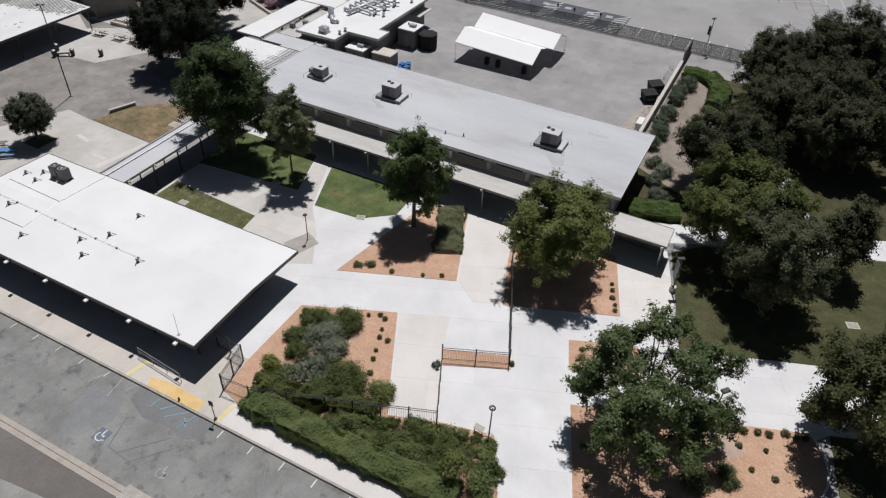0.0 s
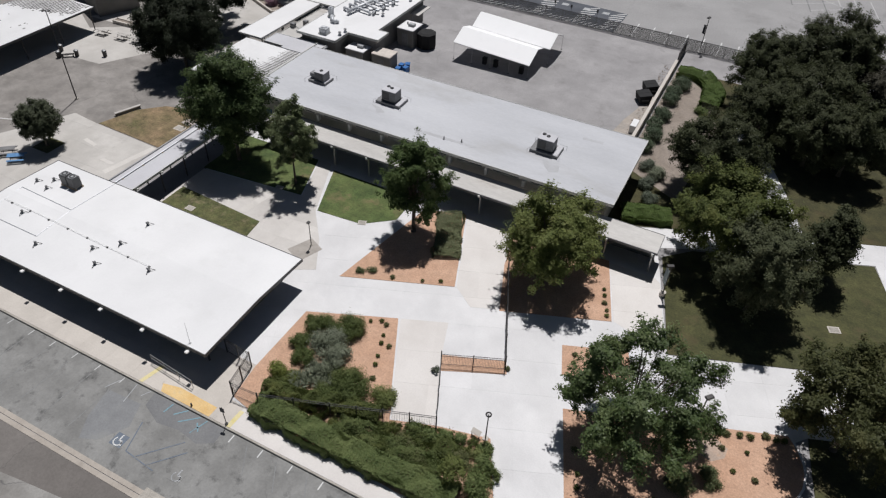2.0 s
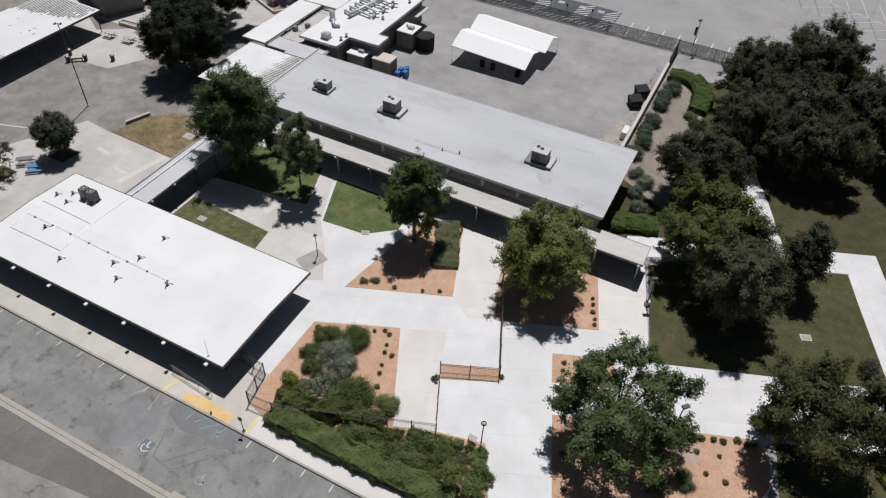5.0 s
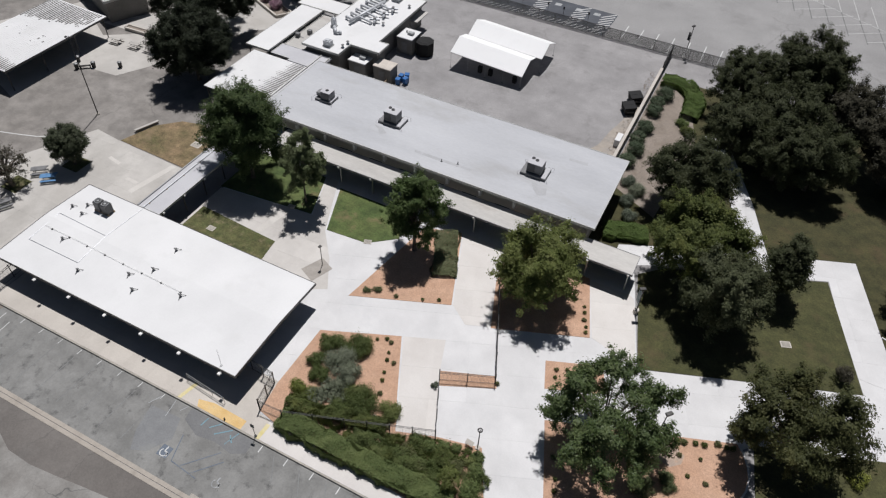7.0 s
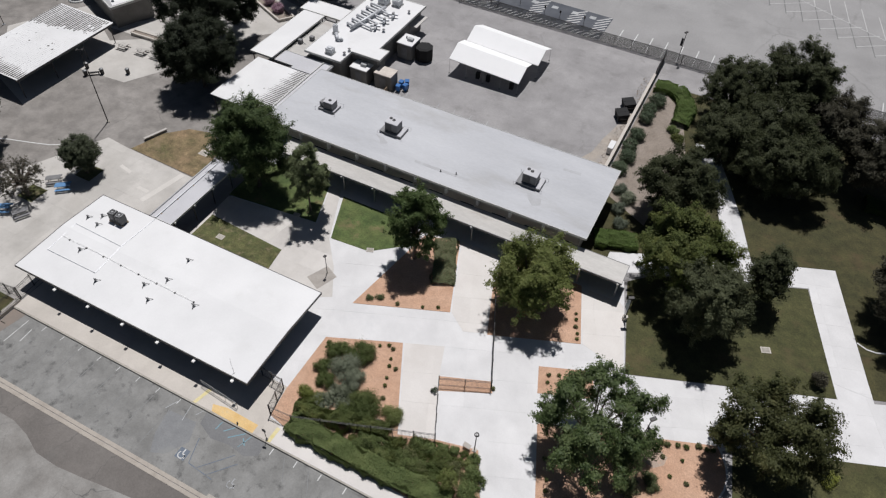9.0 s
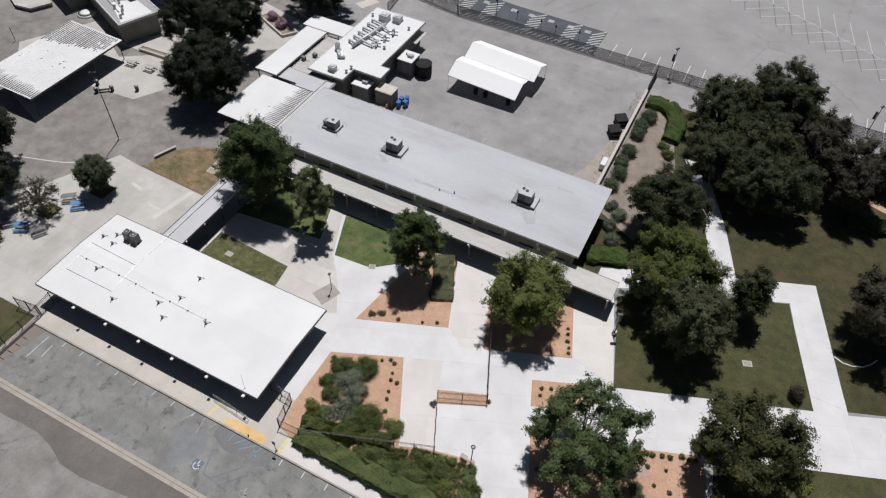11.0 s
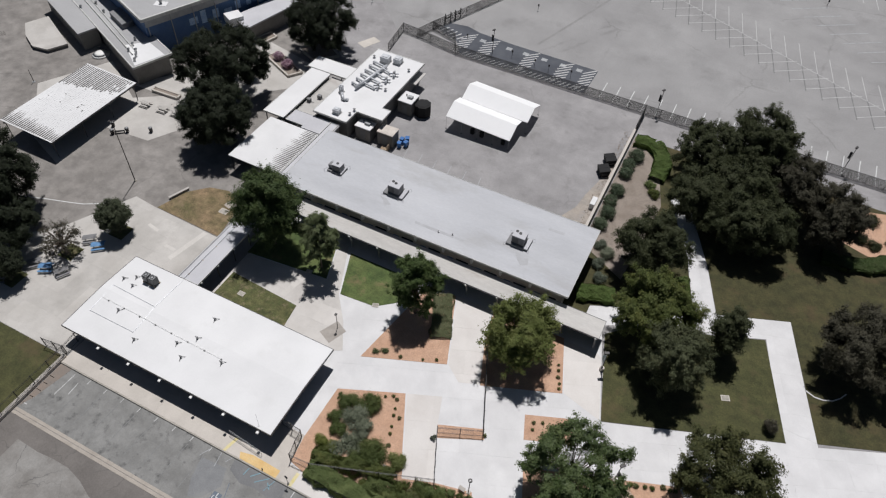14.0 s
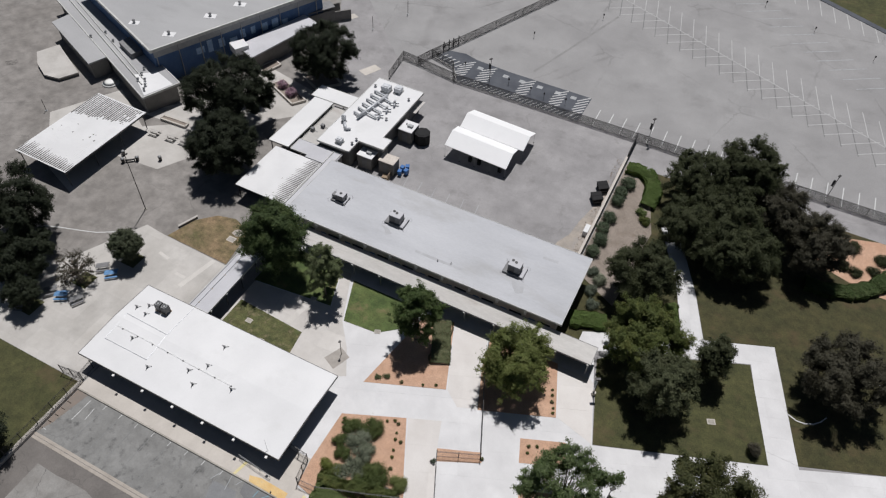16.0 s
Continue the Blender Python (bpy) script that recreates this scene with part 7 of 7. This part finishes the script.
def picnic_table(x, y, rz, top_m, label, group, round_top=False):
    t = thing("picnic_table", x, y, 0.02, label, "table", group, rz)
    if round_top:
        part("tabletop", Geo().tube((0, 0, 0.7), (0, 0, 0.75), 0.62, n=8), top_m, t)
    else:
        for k in range(4):
            part("tabletop_board", Geo().bbox(-0.95, -0.38 + 0.195 * k, 0.7, 0.95, -0.2 + 0.195 * k, 0.75, 0.012), top_m, t)
    for s in (-1, 1):
        part("bench", Geo().bbox(-0.95, s * 0.72 - 0.14, 0.4, 0.95, s * 0.72 + 0.14, 0.45, 0.012), top_m, t)
        part("leg_frame", Geo().tube((s * 0.6, -0.75, 0.4), (s * 0.6, 0.75, 0.4), 0.025, n=5).tube((s * 0.6, -0.45, 0), (s * 0.6, -0.2, 0.7), 0.03, n=5).tube((s * 0.6, 0.45, 0), (s * 0.6, 0.2, 0.7), 0.03, n=5), M_DKFASCIA, t)
    return t


for x, y, rz in ((-75.6, 32.3, 30), (-72.3, 38.8, 40)):
    picnic_table(x, y, rz, M_BLUETAB, "blue coated steel lunch table", "lunch court tables")
for x, y, rz in ((-73.1, 32.8, 62), (-77.7, 32.2, 50), (-74.4, 39.2, 40), (-79.5, 27.9, 25)):
    picnic_table(x, y, rz, M_GREYWALL, "dark grey steel lunch table", "lunch court tables")
for x, y, rz in ((-90.2, 67.9, 5), (-86.5, 68.2, 3), (-83.7, 68.5, 2)):
    picnic_table(x, y, rz, M_OLDCON, "pale concrete picnic table with dark frame", "tables by the shelter")
for x, y in ((-89.4, 59.1), (-87.6, 60.7), (-90.8, 60.7), (-84.2, 62.7)):
    t = thing("litter_bin", x, y, 0.02, "dark round litter bin on the pad", "bin", "litter bins")
    part("drum", Geo().tube((0, 0, 0), (0, 0, 0.85), 0.28, 0.32, 12), M_BLACK, t)
    part("rim", Geo().tube((0, 0, 0.85), (0, 0, 0.92), 0.35, 0.3, 12), M_DKFASCIA, t)
    part("lid", Geo().tube((0, 0, 0.92), (0, 0, 1.05), 0.3, 0.12, 12), M_STEEL, t)
rack = thing("bike_rack", -130.3, 70.9, 0, "looped steel bicycle rack", "bike rack", rz=45)
for k in range(5):
    part("loop", Geo().tube((0.45 * k - 0.9, 0, 0), (0.45 * k - 0.9, 0, 0.8), 0.025, n=5).tube((0.45 * k - 0.9, 0, 0.8), (0.45 * k - 0.7, 0, 0.8), 0.025, n=5).tube((0.45 * k - 0.7, 0, 0.8), (0.45 * k - 0.7, 0, 0), 0.025, n=5), M_BRONZE, rack)


def planter(poly, h, label, soil=True):
    t = thing("planter_box", poly[0][0], poly[0][1], 0, label, "planter")
    o = Vector(poly[0])
    q = [Vector(p) - o for p in tidy(poly)]
    g = Geo()
    for a, b in zip(q, q[1:] + q[:1]):
        g.bar(a, b, 0.3, h, 0)
    part("kerb", g, M_WALK, t)
    if soil:
        part("soil", Geo().prism(q, 0, h - 0.12), M_DIRT, t)
    return t


planter([(-80.8, 91.0), (-73.4, 87.6), (-71.8, 89.9), (-79.6, 93.6)], 0.5, "long concrete planter with flowering bushes")
planter([(-92.0, 71.6), (-86.4, 71.9), (-86.6, 72.9), (-92.1, 72.6)], 0.5, "long low concrete planter under the big tree")
planter([(-86.6, 94.4), (-85.2, 98.4), (-83.2, 97.6), (-84.4, 93.6)], 0.5, "concrete planter by the annex")
planter([(-72.2, 94.4), (-68.8, 98.2), (-73.5, 101.0), (-77.0, 96.5)], 0.45, "concrete planter round the annex tree")
for i, (x, y, r, h, m) in enumerate(((-75.2, 90.0, 1.35, 2.1, L_PINK), (-78.2, 91.4, 1.3, 2.0, L_PINK))):
    shrub(x, y, r, h, m, "pink flowering bush in a planter", 300 + i, leaf=0.2, ball=True)
dome = thing("covered_mound", -108.6, 75.7, 0, "low white sheet-covered mound by the wing wall", "mound")
part("sheet", Geo().tube((0, 0, 0), (0, 0, 0.3), 1.7, 1.4, 14).tube((0, 0, 0.3), (0, 0, 0.55), 1.4, 0.6, 14), M_WHITE, dome, smooth=True)

# ---- shrubs and hedges ----
hedge([(-24.0, 54.9), (-21.0, 48.4)], 2.7, 0.5, L_COVER, "low grey-green ground cover at the bed edge", 409, leaf=0.14, dens=150, wob=0.1)
hedge([(-26.3, 24.8), (-21.0, 24.8), (-15.0, 24.75), (-8.6, 24.9)], 2.0, 0.95, L_HEDGE, "long loose green hedge along the sidewalk", 401, leaf=0.14, dens=220, wob=0.17)
hedge([(-19.5, 26.4), (-16.0, 26.7), (-10.5, 26.6)], 1.7, 0.75, L_SHRUB, "loose dark green shrub row inside the hedge", 402, leaf=0.15, dens=190, wob=0.28)
hedge([(-14.6, 28.4), (-12.0, 28.5), (-9.8, 28.3)], 1.7, 0.6, L_OAKL, "low dark olive shrub row by the plaza", 403, leaf=0.14, dens=180, wob=0.3)
hedge([(-26.6, 26.1), (-22.5, 27.3), (-18.0, 28.4), (-17.2, 28.6)], 1.4, 1.0, L_OAKL, "dark shrub row behind the iron fence", 408, leaf=0.15, dens=180, wob=0.28)
SHRUBS_HEDGE = (
    (-26.4, 34.1, 1.5, 1.8, L_SHRUB, "dark green feathery shrub in mulch"), (-24.3, 35.2, 1.6, 1.8, L_SHRUB, "dark green feathery shrub in mulch"),
    (-27.1, 31.9, 1.15, 1.4, L_SHRUB, "dark green feathery shrub in mulch"), (-28.1, 34.6, 0.6, 0.7, L_SHRUB, "dark green feathery shrub in mulch"),
    (-24.7, 32.8, 1.85, 1.9, L_SAGE, "large silver sage bush in mulch"), (-23.2, 32.0, 1.35, 1.6, L_SAGE, "large silver sage bush in mulch"),
    (-25.8, 30.5, 1.15, 1.3, L_SHRUB, "dark green feathery shrub in mulch"), (-27.1, 28.3, 1.0, 1.5, L_YGREEN, "lime green leafy shrub by the gate"),
    (-26.3, 27.0, 1.0, 1.1, L_OAKL, "dark green feathery shrub by the fence"), (-25.5, 28.3, 0.9, 1.1, L_OLIVE, "olive green shrub in mulch"),
    (-20.7, 29.7, 1.95, 1.9, L_SHRUB, "dark green feathery shrub by the fence"), (-21.9, 28.2, 1.4, 1.5, L_SHRUB, "dark green feathery shrub by the fence"),
    (-17.7, 30.3, 1.2, 1.3, L_OLIVE2, "olive green leafy shrub by the plaza"), (-17.5, 29.0, 0.8, 0.7, L_RUST, "brown twiggy shrub by the fence"),
    (-15.7, 28.1, 0.95, 1.0, L_OAKL, "dark green loose shrub by the fence"), (-14.0, 28.8, 0.8, 0.9, L_HEDGE, "clipped round green shrub"),
    (-12.7, 28.9, 0.8, 0.9, L_HEDGE, "clipped round green shrub"), (-11.5, 29.4, 0.8, 0.9, L_HEDGE, "clipped round green shrub"),
    (-10.4, 29.8, 0.7, 0.9, L_HEDGE, "clipped round green shrub"), (-7.5, 26.7, 1.45, 1.4, L_HEDGE, "round green shrub at the plaza edge"),
    (-7.9, 28.6, 1.05, 1.1, L_HEDGE, "round green shrub at the plaza edge"),
)
SHRUBS_FRONT = (
    (-9.5, 28.2, 1.0, 0.9, L_RUST, "brown twiggy shrub at the plaza edge"), (-11.4, 27.2, 1.1, 0.9, L_SHRUB, "dark green loose shrub in the hedge"),
    (-8.9, 29.3, 0.8, 0.8, L_OLIVE2, "olive round shrub at the plaza edge"), (-12.9, 26.5, 1.1, 0.9, L_RUST, "brown twiggy shrub in the hedge"),
    (-15.9, 26.4, 1.3, 1.0, L_OAKL, "dark green loose shrub in the hedge"), (-14.2, 27.5, 1.0, 0.9, L_RUST, "brown twiggy shrub in the hedge"),
    (-18.0, 26.8, 1.1, 0.9, L_OAKL, "dark green loose shrub in the hedge"), (-20.2, 26.1, 0.9, 0.8, L_OAKL, "dark green loose shrub in the hedge"),
    (-9.3, 30.0, 0.6, 0.6, L_OAKL, "dark green loose shrub by the lamp"), (-8.3, 30.0, 0.75, 0.8, L_HEDGE, "round green shrub at the plaza edge"),
    (-7.0, 28.1, 0.8, 0.9, L_SHRUB, "dark green loose shrub at the plaza edge"), (-6.8, 25.6, 0.8, 0.9, L_HEDGE, "round green shrub at the plaza edge"),
    (-8.9, 27.9, 0.7, 0.7, L_RUST, "brown twiggy shrub at the plaza edge"), (-9.7, 29.1, 0.65, 0.65, L_OAKL, "dark green loose shrub by the lamp"),
    (-12.1, 29.7, 0.55, 0.55, L_OAKL, "dark green loose shrub by the fence"), (-13.4, 29.5, 0.5, 0.5, L_OAKL, "dark green loose shrub by the fence"), (-16.4, 27.7, 0.8, 0.8, L_OAKL, "dark green loose shrub by the fence"),
    (-15.3, 35.0, 0.4, 0.9, L_GREYG, "small grey-green climber at a fence post"),
)
SHRUBS_YARD = (
    (-8.1, 97.6, 1.77, 1.68, L_WALLSHRUB, "dark green rounded shrub along the wall"), (-8.7, 94.7, 1.53, 1.57, L_WALLSHRUB, "dark green rounded shrub along the wall"),
    (-8.5, 92.4, 1.53, 1.57, L_WALLSHRUB, "dark green rounded shrub along the wall"), (-8.6, 87.6, 1.65, 1.57, L_WALLSHRUB, "dark green rounded shrub along the wall"),
    (-8.8, 84.8, 1.42, 1.46, L_WALLSHRUB, "dark green rounded shrub along the wall"), (-8.4, 81.9, 1.65, 1.57, L_WALLSHRUB, "dark green rounded shrub along the wall"),
    (-8.7, 78.8, 1.53, 1.57, L_WALLSHRUB, "dark green rounded shrub along the wall"), (-7.3, 75.0, 1.1, 1.3, L_GREYG, "silvery shrub at the building corner"),
    (-5.8, 73.6, 1.2, 1.5, L_SAGE, "silvery shrub at the building corner"), (-6.2, 70.9, 1.2, 1.4, L_GREYG, "silvery shrub at the building corner"),
    (-5.3, 68.6, 1.1, 1.3, L_GREYG, "silvery shrub at the building corner"), (-4.1, 91.7, 1.1, 1.1, L_HEDGE, "loose green brush beside the path"),
    (-3.0, 90.0, 1.2, 1.2, L_OAKL, "loose green brush beside the path"),
)
SHRUBS_PARK = (
    (23.4, 44.4, 1.3, 1.0, L_LIME, "yellow-green low bush on the front lawn"),
    (27.3, 98.6, 1.2, 1.2, L_OAK, "dark rounded shrub in orange mulch"), (28.6, 95.9, 1.3, 1.3, L_OAK, "dark rounded shrub in orange mulch"),
    (30.6, 95.4, 1.2, 1.2, L_OAK, "dark rounded shrub in orange mulch"), (33.2, 96.9, 1.2, 1.2, L_OAK, "dark rounded shrub in orange mulch"),
    (34.6, 100.2, 1.4, 1.3, L_OAK, "dark rounded shrub in orange mulch"), (29.8, 101.0, 1.5, 1.4, L_OAK, "dark rounded shrub in orange mulch"),
    (20.9, 55.5, 0.95, 2.6, L_TWIG, "thin bronze-leaved sapling on the lawn"), (7.7, 35.9, 1.1, 1.2, L_PALE, "feathery green shrub in orange mulch"),
    (5.9, 34.4, 1.2, 1.2, L_PALE, "feathery green shrub in orange mulch"), (-27.7, 42.4, 0.55, 0.55, L_PALE, "low green shrub in orange mulch"),
    (-26.6, 42.9, 0.6, 0.6, L_PALE, "low green shrub in orange mulch"),
)
for i, (x, y, r, h, m, lab) in enumerate(SHRUBS_HEDGE + SHRUBS_FRONT + SHRUBS_YARD + SHRUBS_PARK):
    shrub(x, y, r, h, m, lab, 500 + i, leaf=0.17 if r > 0.7 else 0.13, group=lab + "s" if i < 60 else "", ball=m == L_WALLSHRUB or "clipped" in lab or "round green" in lab, feather="feather" in lab or "twiggy" in lab or "loose" in lab or "sage" in lab)
for i, (x, y, r, n) in enumerate(((-24.0, 29.8, 1.2, 16), (-24.6, 28.6, 0.9, 10), (-23.2, 30.7, 0.9, 9), (-22.8, 29.2, 0.9, 9))):
    rosettes(x, y, r, n, L_SAGE, "patch of pale silver spiky plants in mulch", 620 + i)
tree(-9.4, 26.3, 2.7, 1.05, 0.7, L_OLIVE, "small yellow-green tree rising from the hedge", 41, boughs=16, twigs=60, leaf=0.15, trunk_r=0.06, dense=0.45, tuft=0.24, fill=0.1, limbs=8)
for i, (x, y, r) in enumerate(((-18.75, 29.15, 0.34), (-18.35, 28.95, 0.26), (-18.95, 28.75, 0.22))):
    rk = thing("rock", x, y, Z, "pale grey boulder between shrubs", "rock", "rocks in the bed")
    part("stone", Geo().tube((0, 0, -0.03), (0.02, 0.01, r * 0.7), r, r * 0.8, 7).tube((0.02, 0.01, r * 0.7), (0.04, 0.03, r), r * 0.8, r * 0.35, 7), M_DUST, rk)
SMALL = ((-23.2, 37.2), (-22.3, 37.7), (-21.7, 37.5), (-21.3, 36.3), (-21.0, 35.4), (-20.2, 35.4), (-20.5, 34.0), (-20.2, 33.1), (-19.6, 31.7),
         (6.6, 40.3), (7.6, 40.6), (8.2, 40.7), (9.2, 41.1), (10.0, 41.3), (11.1, 42.0), (11.9, 42.0), (12.5, 42.2), (8.1, 39.2), (10.0, 39.7), (9.3, 37.5), (10.9, 37.5), (-1.3, 31.5), (-1.0, 30.4), (-2.2, 33.4),
         (-5.5, 51.9), (-5.2, 51.1), (-4.9, 50.1), (-4.4, 49.3), (-4.2, 48.6), (-5.3, 42.6), (-5.1, 41.7), (-4.3, 43.1), (-24.4, 43.2), (-21.6, 44.2), (-20.0, 45.0), (-9.95, 38.2), (4.4, 32.2), (9.6, 33.8), (12.2, 35.0))
for i, (x, y) in enumerate(SMALL):
    big = 0.35 if 9 <= i < 17 else 0.25
    shrub(x, y, big + 0.05 * (i % 3), big * 1.4, (L_SHRUB, L_OAKL, L_RUST)[i % 3], "small young shrub planted in orange mulch", 700 + i, name="young_shrub", leaf=0.11, group="young shrubs in mulch", per=900, ball=True)
hedge([(-9.5, 102.2), (-6.4, 102.2), (-4.6, 100.6), (-3.5, 97.6), (-3.6, 93.6)], 2.7, 1.0, L_HEDGE2, "bright green clipped hedge bending round the bed", 404, leaf=0.17, wob=0.12)
hedge([(-7.4, 64.4), (-5.0, 65.3), (-2.4, 66.2)], 2.6, 0.9, L_HEDGE2, "bright green clipped hedge at the building end", 405, leaf=0.17, wob=0.12)
hedge([(7.0, 69.6), (5.4, 74.2)], 1.6, 0.8, L_HEDGE2, "green clipped hedge beside the garden path", 406, leaf=0.17, wob=0.12)
hedge([(23.5, 89.0), (27.0, 89.2), (30.2, 90.2), (33.2, 92.8), (36.0, 97.0), (42.0, 98.5)], 2.6, 1.0, L_PLANE, "dark green clipped hedge curving round mulch", 407, leaf=0.2, wob=0.12, dens=110)
